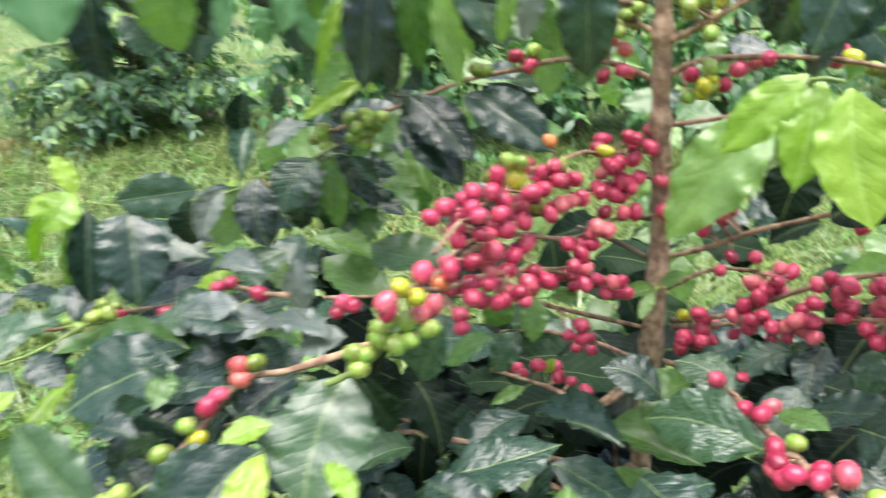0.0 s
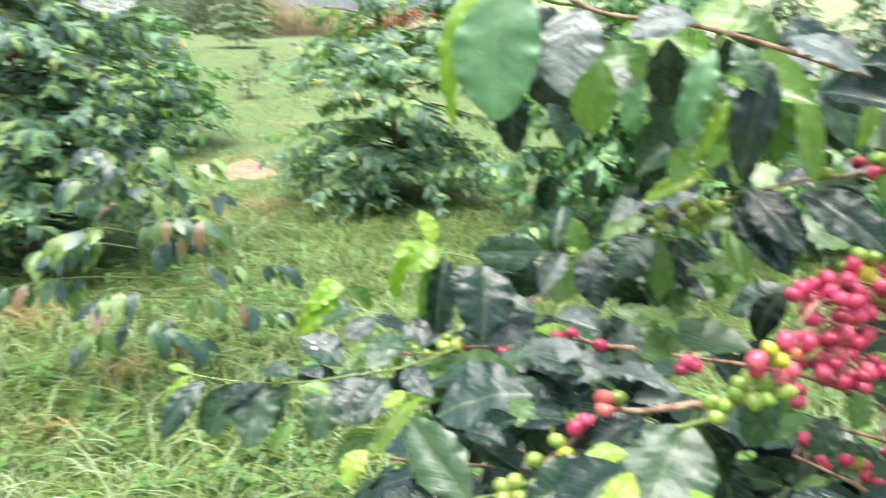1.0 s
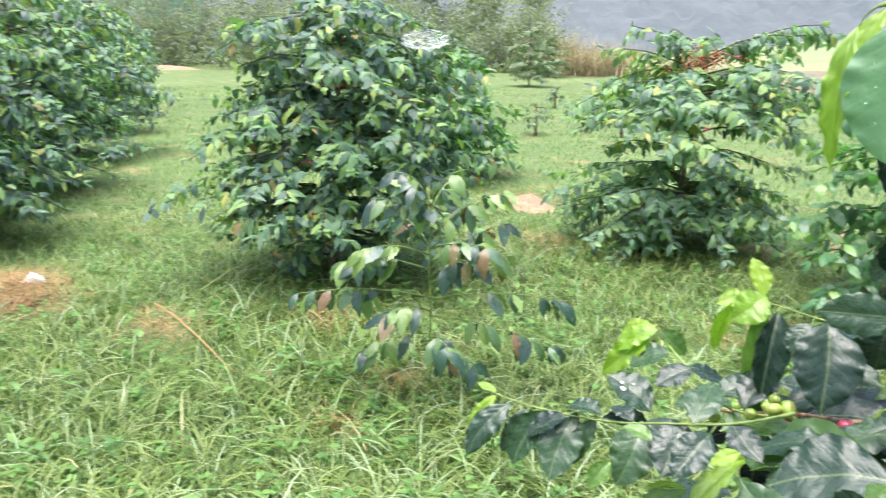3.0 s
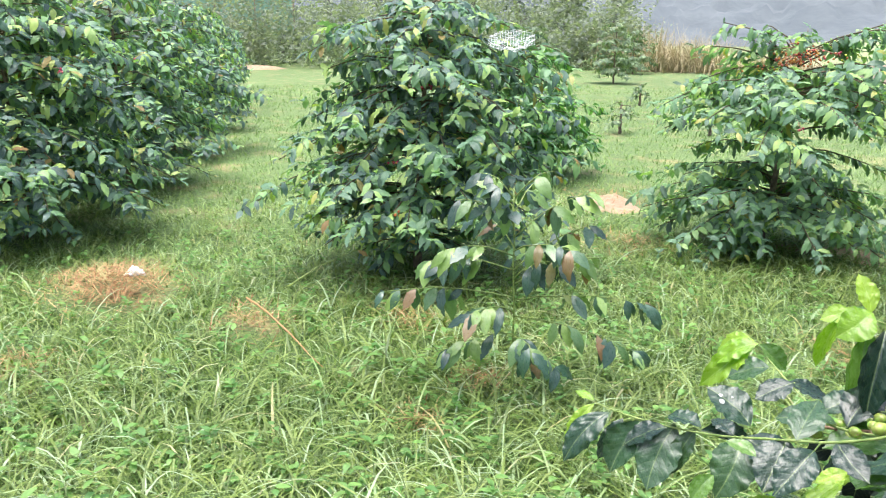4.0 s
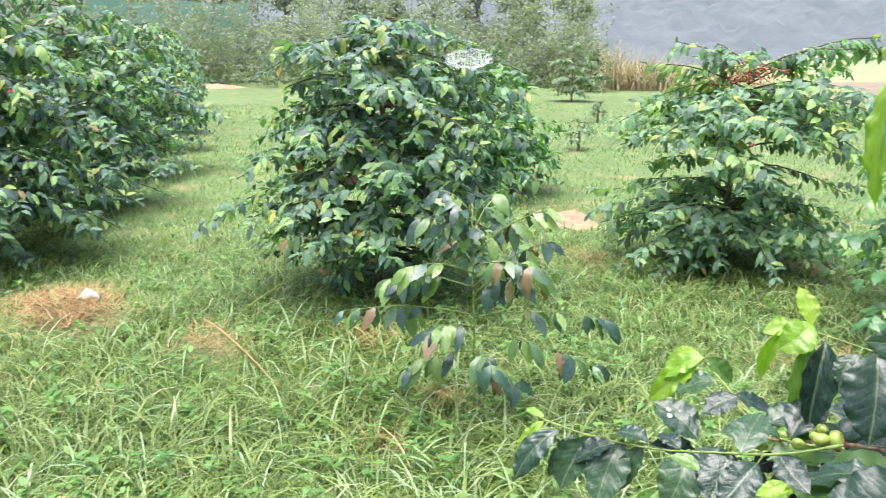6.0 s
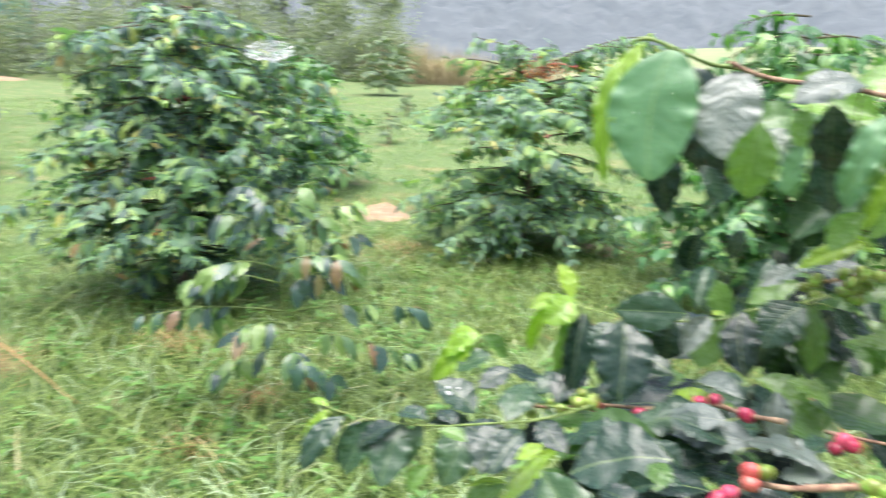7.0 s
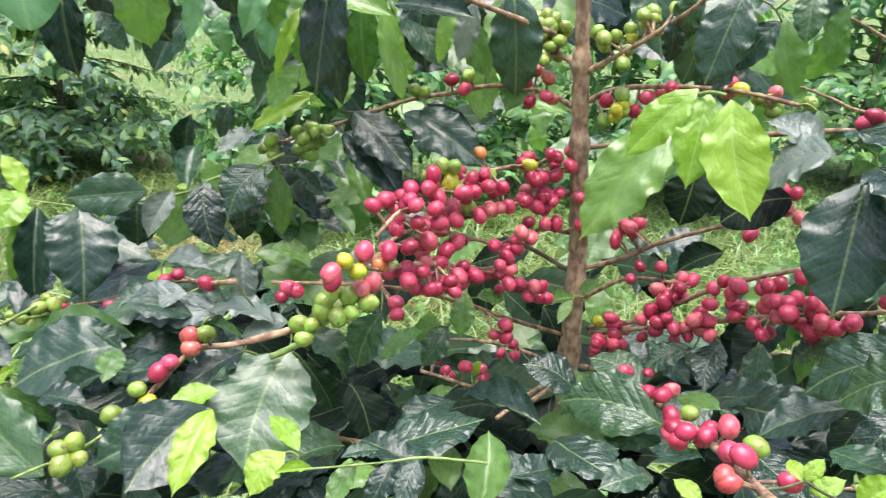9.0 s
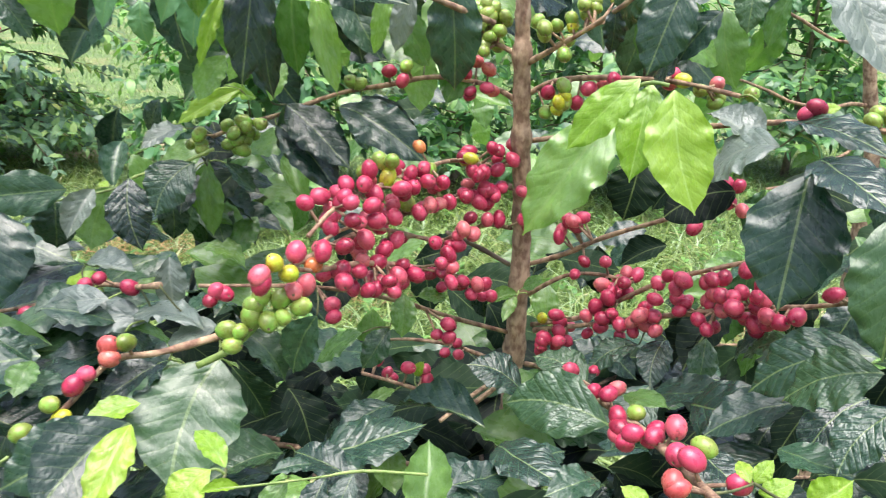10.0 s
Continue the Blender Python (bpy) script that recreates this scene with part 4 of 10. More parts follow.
# ---- the fruiting coffee plant beside the walk ----
FORMS = [
    (0.10, 0.26, 0.018, 0.006, 0.0, 0.20, False), (0.18, 0.40, 0.024, 0.010, 1.1, -0.3, False), (0.06, 0.18, 0.014, 0.005, 2.3, 0.1, False), (0.18, 0.24, 0.026, 0.022, 0.6, 0.3, False),
    (0.14, 0.50, 0.020, 0.010, 3.0, -0.2, False), (0.24, 0.32, 0.030, 0.012, 4.0, 0.7, False), (0.16, 0.12, 0.034, 0.014, 5.0, -0.6, False), (0.08, 0.20, 0.014, 0.003, 0.8, 0.1, True)]
BIG = [leaf_shape(63, 12, 0.45, *form, 0.022) for form in FORMS] + [leaf_shape(27, 6, 0.45, *form, 0.022) for form in FORMS]
_big = {}


def big_leaf(k, mat):
    key = (k, mat.name)
    if key not in _big:
        v, f, uv = BIG[k]
        _big[key] = raw_mesh("leaf", v, f, [mat], uv)
    return _big[key]


LEAFS = {"d": leaf_dark, "m": leaf_mid, "p": leaf_pale, "y": leaf_young, "s": leaf_under_sheen, "w": leaf_wrinkled, "l": leaf_light, "o": leaf_shade_black}
pick = random.Random(77)
plant = thing("coffee_plant", (0.16, 0.71, 0.0), "tall coffee plant laden with ripe red and green cherries", "coffee plant")
_runs = {}


def smooth_path(points, n=4):
    """A rounded line through points."""
    p = [Vector(q) for q in points]
    if len(p) == 2:
        return [p[0].lerp(p[1], i / 5) for i in range(6)]
    out = []
    for i in range(len(p) - 1):
        a, b, c, d = p[max(i - 1, 0)], p[i], p[i + 1], p[min(i + 2, len(p) - 1)]
        for k in range(n):
            t = k / n
            out.append(0.5 * ((2 * b) + (c - a) * t + (2 * a - 5 * b + 4 * c - d) * t * t + (3 * b - a - 3 * c + d) * t ** 3))
    return out + [p[-1]]


def shoot(points, r0, r1, mat, owner=None, name="branch"):
    pts = smooth_path(points)
    v, f = tube(pts, r0, r1, 8, 0.35, pick)
    b = part(name, raw_mesh(name, v, f, [mat]), owner or plant)
    _runs[b.name] = pts
    return b


def leaf(owner, base, tip, normal, width, kind, shape):
    base, tip = Vector(base), Vector(tip)
    near = min((min(run, key=lambda r: (r - base).length) for run in _runs.values()), key=lambda r: (r - base).length)
    gap = (near - base).length
    if 0.006 < gap < 0.03:
        away = (tip - base).normalized() * min(gap, 0.02) * 0.3
        pts = smooth_path([near, near.lerp(base, 0.6) - away * 0.5 + Vector((0, 0, 0.04 * gap)), base], 3)
        v, f = tube(pts, 0.0008, 0.0006, 5)
        part("twig", raw_mesh("twig", v, f, [bark_shade if gap > 0.02 else bark_green]), owner)
        _runs["twig %d" % len(_runs)] = pts[2:]
    return part("leaf", big_leaf(shape, LEAFS[kind]), owner, m=leaf_pose(base, tip, normal, width))


def bead(owner, shape, u, s, size, mat, name):
    """A drop or a speck that sits on a leaf, at u across and s along it."""
    v = BIG[shape][0]
    i = round(s * 63) * 13 + round((u + 1) * 6)
    p = owner.matrix_basis @ Vector(v[i])
    a, b = owner.matrix_basis @ Vector(v[i + 1]), owner.matrix_basis @ Vector(v[i + 13])
    nrm = (a - p).cross(b - p).normalized()
    verts, faces = [], []
    for j in range(5):
        w = 0.5 * math.pi * j / 4
        for k in range(10):
            t = 2 * math.pi * k / 10
            q = 1 + 0.12 * math.sin(3 * t + i)
            verts.append((math.cos(w) * math.cos(t) * q, math.cos(w) * math.sin(t), 0.35 * math.sin(w)))
    faces = [(j * 10 + k, j * 10 + (k + 1) % 10, (j + 1) * 10 + (k + 1) % 10, (j + 1) * 10 + k) for j in range(4) for k in range(10)]
    faces.append(tuple(range(10))[::-1])
    m = Matrix.Translation(p + nrm * 0.0002) @ turn_to(nrm) @ Matrix.Diagonal((size, size, size, 1))
    return part(name, raw_mesh(name, verts, faces, [mat]), owner.parent, m=m)


def stalk(owner, a, b):
    """The short brown stalk between a cherry and its node."""
    v, f = tube([a, a.lerp(b, 0.5), b], 0.0011, 0.0009, 5)
    return part("stalk", raw_mesh("stalk", v, f, [bark_twig]), owner)


def berry(owner, p, tint, size=0.0108, away=None):
    d = away or Vector((pick.gauss(0, 1), pick.gauss(0, 1), pick.gauss(-0.3, 0.7)))
    s = size * pick.uniform(0.84, 1.1)
    return part("cherry", cherry_mesh(CHERRY[tint], pick.randrange(4)), owner, m=Matrix.Translation(p) @ turn_to(d) @ Matrix.Diagonal((s, s, s * pick.uniform(0.98, 1.1), 1)))


def cluster(owner, centre, n, tints, spread=0.011):
    """Cherries crowded round a node, kept about a berry's width apart."""
    c = Vector(centre)
    done = []
    for k in range(n):
        for _ in range(30):
            p = c + (Vector((pick.gauss(0, 1), pick.gauss(0, 1), pick.gauss(0, 0.8))) * spread if n > 1 else Vector())
            if all((p - q).length > 0.0092 for q in done):
                break
        q = min((r for key, run in _runs.items() if key.startswith("branch") for r in run), key=lambda r: (r - p).length)
        gap = (p - q).length
        if gap > 0.012:
            p = q + (p - q) * ((0.012 + 0.42 * (gap - 0.012)) / gap)
        if 0.009 < gap < 0.05:
            stalk(owner, q, p)
        done.append(p)
        berry(owner, p, tints[k % len(tints)], away=(p - c) if n > 1 and (p - c).length > 0.004 else None)


def twig_leaves(owner, a, b, n, size, seed, kind="d"):
    """Opposite pairs of leaves along a straight run of twig."""
    rnd = random.Random(seed)
    a, b = Vector(a), Vector(b)
    out = (b - a).normalized()
    side = out.cross(Vector((0, 0, 1))).normalized()
    for k in range(n):
        p = a.lerp(b, (k + 0.6) / n)
        for sg in (-1, 1):
            d = (side * sg * rnd.uniform(0.4, 0.9) + out * rnd.uniform(0.2, 0.8) + Vector((0, 0, rnd.uniform(-0.8, 0.0)))).normalized()
            leaf(owner, p, p + d * size * rnd.uniform(0.7, 1.15), Vector((0, 0, 1)) + out * 0.3 + side * rnd.uniform(-0.3, 0.3), rnd.uniform(0.9, 1.15), kind, 8 + rnd.randrange(7))


def stem_line():
    run = [(0.17, 0.715, -0.03), (0.165, 0.71, 0.35), (0.158, 0.705, 0.8), (0.153, 0.702, 1.1), (0.150, 0.700, 1.29), (0.140, 0.694, 1.40), (0.133, 0.688, 1.48), (0.126, 0.682, 1.58), (0.12, 0.68, 1.75), (0.115, 0.678, 1.95)]
    pts = smooth_path(run, 14)
    v, f = tube(pts, 0.0110, 0.0034, 12, 0.18, pick)
    n = len(pts)
    out = []
    for i, p in enumerate(pts):
        swell = 1 + 0.28 * math.exp(-((p.z / 0.065) % 1 - 0.5) ** 2 / 0.02)
        ring = [Vector(q) for q in v[i * 12:i * 12 + 12]]
        out += [tuple(p + (q - p) * swell) for q in ring]
    _runs["stem"] = pts
    return part("stem", raw_mesh("stem", out, f, [bark_stem]), plant, "brown upright woody stem")


stem_line()
b_main = shoot([(0.138, 0.713, 1.352), (0.095, 0.677, 1.354), (0.055, 0.623, 1.357), (0.018, 0.566, 1.359), (-0.006, 0.512, 1.363), (-0.023, 0.493, 1.360)], 0.0023, 0.0015, bark_twig)
shoot([(0.138, 0.712, 1.371), (0.108, 0.689, 1.376), (0.081, 0.661, 1.385), (0.048, 0.616, 1.385), (0.022, 0.569, 1.386), (0.003, 0.531, 1.385), (-0.010, 0.506, 1.376)], 0.0019, 0.0012, bark_twig)
shoot([(0.140, 0.702, 1.318), (0.116, 0.687, 1.326), (0.078, 0.643, 1.327), (0.037, 0.590, 1.352), (0.012, 0.548, 1.368), (-0.006, 0.509, 1.369)], 0.0018, 0.0012, bark_twig)
cluster(b_main, (0.124, 0.695, 1.389), 5, "rrr", 0.012)
cluster(b_main, (0.120, 0.688, 1.379), 2, "r", 0.012)
cluster(b_main, (0.122, 0.685, 1.359), 6, "r", 0.012)
cluster(b_main, (0.119, 0.679, 1.353), 4, "r", 0.012)
cluster(b_main, (0.114, 0.671, 1.344), 6, "r", 0.012)
cluster(b_main, (0.107, 0.671, 1.366), 5, "r", 0.012)
cluster(b_main, (0.093, 0.661, 1.383), 4, "rgy", 0.012)
cluster(b_main, (0.080, 0.650, 1.393), 2, "ry", 0.012)
cluster(b_main, (0.066, 0.632, 1.389), 4, "rgo", 0.012)
cluster(b_main, (0.057, 0.616, 1.377), 5, "r", 0.012)
cluster(b_main, (0.065, 0.624, 1.370), 2, "r", 0.012)
cluster(b_main, (0.041, 0.596, 1.385), 5, "grg", 0.012)
cluster(b_main, (0.036, 0.592, 1.394), 2, "gy", 0.012)
cluster(b_main, (0.022, 0.569, 1.393), 4, "r", 0.012)
cluster(b_main, (0.026, 0.572, 1.382), 4, "rg", 0.012)
cluster(b_main, (0.012, 0.550, 1.386), 4, "r", 0.012)
cluster(b_main, (-0.001, 0.522, 1.385), 5, "r", 0.012)
cluster(b_main, (0.013, 0.546, 1.373), 4, "r", 0.012)
cluster(b_main, (0.018, 0.549, 1.357), 1, "r", 0.012)
cluster(b_main, (0.037, 0.586, 1.372), 5, "r", 0.012)
cluster(b_main, (0.023, 0.564, 1.373), 2, "r", 0.012)
cluster(b_main, (0.037, 0.579, 1.354), 2, "r", 0.012)
cluster(b_main, (0.084, 0.644, 1.358), 4, "r", 0.012)
cluster(b_main, (0.074, 0.635, 1.370), 4, "r", 0.012)
cluster(b_main, (0.095, 0.656, 1.360), 2, "r", 0.012)
cluster(b_main, (0.076, 0.624, 1.331), 5, "r", 0.012)
cluster(b_main, (0.096, 0.643, 1.320), 2, "r", 0.012)
cluster(b_main, (0.048, 0.603, 1.374), 4, "r", 0.012)
cluster(b_main, (0.006, 0.533, 1.374), 2, "r", 0.012)
shoot([(0.141, 0.706, 1.284), (0.114, 0.695, 1.302), (0.083, 0.673, 1.323)], 0.0020, 0.0014, bark_grey)
b_fruit = shoot([(0.132, 0.697, 1.259), (0.087, 0.652, 1.295), (0.050, 0.600, 1.322), (0.020, 0.545, 1.345), (-0.005, 0.504, 1.356), (-0.021, 0.489, 1.363), (-0.035, 0.481, 1.362)], 0.0020, 0.0012, bark_twig)
cluster(b_fruit, (-0.015, 0.491, 1.372), 1, "r", 0.010)
cluster(b_fruit, (-0.023, 0.470, 1.375), 1, "y", 0.010)
cluster(b_fruit, (-0.018, 0.478, 1.364), 1, "y", 0.010)
cluster(b_fruit, (-0.007, 0.505, 1.359), 1, "o", 0.010)
cluster(b_fruit, (-0.028, 0.451, 1.373), 1, "r", 0.010)
cluster(b_fruit, (-0.025, 0.463, 1.373), 2, "r", 0.010)
cluster(b_fruit, (-0.010, 0.493, 1.351), 1, "r", 0.010)
cluster(b_fruit, (0.001, 0.520, 1.356), 4, "r", 0.010)
cluster(b_fruit, (0.008, 0.533, 1.350), 2, "r", 0.010)
cluster(b_fruit, (0.024, 0.556, 1.339), 4, "r", 0.010)
cluster(b_fruit, (0.037, 0.579, 1.339), 4, "r", 0.010)
cluster(b_fruit, (0.043, 0.583, 1.328), 4, "r", 0.010)
cluster(b_fruit, (0.044, 0.579, 1.315), 2, "r", 0.010)
cluster(b_fruit, (0.020, 0.547, 1.331), 2, "r", 0.010)
cluster(b_fruit, (0.051, 0.591, 1.322), 1, "r", 0.010)
cluster(b_fruit, (0.076, 0.621, 1.312), 5, "r", 0.010)
cluster(b_fruit, (0.079, 0.620, 1.303), 2, "r", 0.010)
cluster(b_fruit, (0.003, 0.521, 1.345), 2, "r", 0.010)
cluster(b_fruit, (0.027, 0.556, 1.325), 2, "r", 0.010)
b_low = shoot([(0.145, 0.699, 1.222), (0.092, 0.674, 1.247), (0.043, 0.627, 1.283), (-0.011, 0.565, 1.319), (-0.083, 0.544, 1.327)], 0.0020, 0.0012, bark_twig)
cluster(b_low, (0.015, 0.536, 1.317), 4, "r", 0.010)
cluster(b_low, (0.023, 0.551, 1.316), 2, "r", 0.010)
cluster(b_low, (-0.076, 0.542, 1.318), 1, "r", 0.010)
cluster(b_low, (-0.067, 0.546, 1.321), 1, "r", 0.010)
cluster(b_low, (-0.072, 0.545, 1.323), 1, "r", 0.010)
cluster(b_low, (0.096, 0.624, 1.257), 4, "r", 0.010)
cluster(b_low, (0.111, 0.651, 1.280), 5, "r", 0.010)
cluster(b_low, (0.108, 0.645, 1.272), 2, "r", 0.010)
b_red = shoot([(-0.047, 0.513, 1.314), (-0.081, 0.501, 1.307), (-0.098, 0.492, 1.306), (-0.119, 0.484, 1.305), (-0.135, 0.461, 1.291), (-0.149, 0.446, 1.279)], 0.0023, 0.0014, bark_twig)
cluster(b_red, (-0.118, 0.478, 1.320), 1, "c", 0.000)
cluster(b_red, (-0.116, 0.475, 1.312), 1, "c", 0.000)
cluster(b_red, (-0.132, 0.462, 1.302), 1, "r", 0.000)
cluster(b_red, (-0.127, 0.467, 1.306), 1, "r", 0.000)
cluster(b_red, (-0.136, 0.452, 1.288), 1, "y", 0.000)
cluster(b_red, (-0.142, 0.454, 1.295), 1, "g", 0.000)
cluster(b_red, (-0.153, 0.442, 1.285), 1, "g", 0.000)
cluster(b_red, (-0.109, 0.481, 1.320), 1, "g", 0.000)
b_green = shoot([(-0.072, 0.488, 1.301), (-0.055, 0.487, 1.311), (-0.042, 0.486, 1.323), (-0.032, 0.488, 1.334), (-0.021, 0.491, 1.341), (-0.009, 0.499, 1.343)], 0.0020, 0.0015, bark_green)
cluster(b_green, (-0.055, 0.470, 1.334), 1, "g", 0.000)
cluster(b_green, (-0.045, 0.471, 1.332), 1, "g", 0.000)
cluster(b_green, (-0.049, 0.466, 1.325), 1, "g", 0.000)
cluster(b_green, (-0.038, 0.479, 1.346), 1, "g", 0.000)
cluster(b_green, (-0.033, 0.481, 1.348), 1, "g", 0.000)
cluster(b_green, (-0.023, 0.482, 1.347), 1, "g", 0.000)
cluster(b_green, (-0.011, 0.481, 1.343), 1, "g", 0.000)
cluster(b_green, (-0.029, 0.476, 1.336), 1, "g", 0.000)
cluster(b_green, (-0.039, 0.476, 1.339), 1, "g", 0.000)
cluster(b_green, (-0.016, 0.485, 1.351), 1, "r", 0.000)
cluster(b_green, (-0.021, 0.478, 1.338), 1, "g", 0.000)
b_up = shoot([(0.133, 0.704, 1.427), (0.112, 0.719, 1.435), (0.070, 0.721, 1.439), (0.034, 0.723, 1.431), (-0.007, 0.730, 1.421), (-0.058, 0.729, 1.401), (-0.085, 0.725, 1.393), (-0.109, 0.728, 1.382)], 0.0022, 0.0015, bark_twig)
cluster(b_up, (0.033, 0.714, 1.445), 1, "r", 0.009)
cluster(b_up, (0.046, 0.715, 1.449), 1, "g", 0.009)
cluster(b_up, (0.044, 0.713, 1.436), 1, "r", 0.009)
cluster(b_up, (0.002, 0.712, 1.436), 1, "g", 0.009)
cluster(b_up, (0.009, 0.712, 1.433), 1, "g", 0.009)
cluster(b_up, (0.104, 0.712, 1.453), 2, "cc", 0.009)
cluster(b_up, (0.104, 0.709, 1.433), 4, "rcr", 0.009)
cluster(b_up, (0.098, 0.709, 1.429), 1, "r", 0.009)
cluster(b_up, (-0.084, 0.721, 1.398), 4, "g", 0.009)
cluster(b_up, (-0.075, 0.721, 1.389), 4, "g", 0.009)
cluster(b_up, (-0.093, 0.719, 1.399), 2, "g", 0.009)
cluster(b_up, (-0.089, 0.715, 1.377), 4, "g", 0.009)
cluster(b_up, (-0.123, 0.708, 1.376), 4, "g", 0.009)
b_tr = shoot([(0.138, 0.687, 1.457), (0.155, 0.665, 1.472), (0.174, 0.637, 1.491), (0.187, 0.608, 1.508), (0.199, 0.584, 1.525)], 0.0022, 0.0015, bark_twig)
cluster(b_tr, (0.153, 0.662, 1.489), 1, "g", 0.010)
cluster(b_tr, (0.162, 0.660, 1.496), 1, "g", 0.010)
cluster(b_tr, (0.143, 0.663, 1.483), 1, "g", 0.010)
cluster(b_tr, (0.175, 0.658, 1.502), 1, "g", 0.010)
cluster(b_tr, (0.143, 0.664, 1.498), 2, "g", 0.010)
cluster(b_tr, (0.164, 0.659, 1.488), 1, "y", 0.010)
cluster(b_tr, (0.160, 0.659, 1.477), 2, "g", 0.010)
cluster(b_tr, (0.199, 0.651, 1.496), 1, "o", 0.010)
cluster(b_tr, (0.189, 0.655, 1.515), 4, "g", 0.010)
cluster(b_tr, (0.172, 0.659, 1.512), 4, "g", 0.010)
b_tl = shoot([(0.133, 0.688, 1.462), (0.116, 0.702, 1.469), (0.099, 0.714, 1.474), (0.073, 0.727, 1.485)], 0.0020, 0.0014, bark_twig)
cluster(b_tl, (0.105, 0.699, 1.480), 4, "g", 0.010)
cluster(b_tl, (0.111, 0.699, 1.493), 4, "g", 0.010)
cluster(b_tl, (0.102, 0.699, 1.471), 2, "g", 0.010)
cluster(b_tl, (0.118, 0.699, 1.500), 4, "g", 0.010)
cluster(b_tl, (0.104, 0.701, 1.507), 4, "g", 0.010)
b_tr2 = shoot([(0.141, 0.693, 1.432), (0.159, 0.682, 1.445), (0.184, 0.661, 1.452), (0.219, 0.636, 1.456), (0.244, 0.616, 1.456), (0.268, 0.594, 1.453)], 0.0022, 0.0014, bark_twig)
cluster(b_tr2, (0.150, 0.661, 1.436), 1, "r", 0.009)
cluster(b_tr2, (0.173, 0.657, 1.440), 2, "r", 0.009)
cluster(b_tr2, (0.162, 0.660, 1.444), 1, "g", 0.009)
cluster(b_tr2, (0.163, 0.658, 1.431), 1, "y", 0.009)
cluster(b_tr2, (0.159, 0.657, 1.420), 1, "g", 0.009)
cluster(b_tr2, (0.166, 0.655, 1.416), 2, "y", 0.009)
cluster(b_tr2, (0.237, 0.641, 1.460), 2, "r", 0.009)
cluster(b_tr2, (0.240, 0.639, 1.450), 2, "r", 0.009)
cluster(b_tr2, (0.245, 0.637, 1.456), 1, "y", 0.009)
cluster(b_tr2, (0.269, 0.628, 1.457), 1, "r", 0.009)
cluster(b_tr2, (0.197, 0.653, 1.453), 2, "r", 0.009)
cluster(b_tr2, (0.265, 0.629, 1.449), 2, "g", 0.009)
cluster(b_tr2, (0.152, 0.657, 1.414), 2, "g", 0.009)
cluster(b_tr2, (0.285, 0.619, 1.450), 2, "g", 0.009)
b_r1 = shoot([(0.155, 0.703, 1.285), (0.183, 0.682, 1.304), (0.206, 0.653, 1.330), (0.240, 0.617, 1.358), (0.271, 0.589, 1.382)], 0.0022, 0.0015, bark_twig)
cluster(b_r1, (0.179, 0.679, 1.337), 4, "r", 0.009)
cluster(b_r1, (0.172, 0.682, 1.342), 4, "r", 0.009)
cluster(b_r1, (0.250, 0.590, 1.356), 1, "r", 0.009)
cluster(b_r1, (0.274, 0.588, 1.384), 4, "r", 0.009)
cluster(b_r1, (0.166, 0.681, 1.334), 2, "r", 0.009)
shoot([(0.180, 0.685, 1.339), (0.188, 0.675, 1.334), (0.198, 0.664, 1.326)], 0.0014, 0.0011, bark_twig)
b_r2 = shoot([(0.158, 0.693, 1.262), (0.184, 0.676, 1.287), (0.208, 0.661, 1.295), (0.228, 0.634, 1.300)], 0.0019, 0.0012, bark_twig)
cluster(b_r2, (0.186, 0.657, 1.296), 1, "r", 0.008)
cluster(b_r2, (0.194, 0.658, 1.305), 1, "r", 0.008)
cluster(b_r2, (0.210, 0.655, 1.309), 1, "r", 0.008)
cluster(b_r2, (0.216, 0.649, 1.297), 2, "r", 0.008)
cluster(b_r2, (0.223, 0.644, 1.293), 4, "r", 0.008)
cluster(b_r2, (0.231, 0.643, 1.296), 2, "r", 0.008)
cluster(b_r2, (0.213, 0.647, 1.292), 2, "r", 0.008)
b_r3 = shoot([(0.163, 0.691, 1.234), (0.202, 0.658, 1.259), (0.224, 0.631, 1.289), (0.241, 0.601, 1.316), (0.263, 0.577, 1.335), (0.282, 0.561, 1.348)], 0.0020, 0.0015, bark_twig)
b_r4 = shoot([(0.165, 0.688, 1.230), (0.217, 0.643, 1.261), (0.249, 0.589, 1.294), (0.273, 0.532, 1.326), (0.291, 0.504, 1.340), (0.306, 0.476, 1.357)], 0.0023, 0.0016, bark_twig)
cluster(b_r4, (0.193, 0.655, 1.259), 2, "r", 0.010)
cluster(b_r4, (0.203, 0.640, 1.257), 4, "r", 0.010)
cluster(b_r4, (0.215, 0.630, 1.276), 4, "r", 0.010)
cluster(b_r4, (0.217, 0.621, 1.267), 4, "r", 0.010)
cluster(b_r4, (0.223, 0.616, 1.277), 4, "r", 0.010)
cluster(b_r4, (0.239, 0.589, 1.284), 2, "r", 0.010)
cluster(b_r4, (0.241, 0.597, 1.309), 2, "r", 0.010)
cluster(b_r4, (0.246, 0.584, 1.303), 4, "r", 0.010)
cluster(b_r4, (0.238, 0.598, 1.300), 2, "r", 0.010)
cluster(b_r4, (0.255, 0.569, 1.319), 4, "r", 0.010)
cluster(b_r4, (0.263, 0.553, 1.329), 4, "r", 0.010)
cluster(b_r4, (0.271, 0.535, 1.346), 2, "r", 0.010)
cluster(b_r4, (0.269, 0.532, 1.326), 5, "r", 0.010)
cluster(b_r4, (0.261, 0.548, 1.308), 4, "r", 0.010)
cluster(b_r4, (0.266, 0.535, 1.311), 2, "r", 0.010)
cluster(b_r4, (0.275, 0.512, 1.326), 4, "r", 0.010)
cluster(b_r4, (0.281, 0.492, 1.338), 1, "r", 0.010)
cluster(b_r4, (0.286, 0.474, 1.363), 1, "r", 0.010)
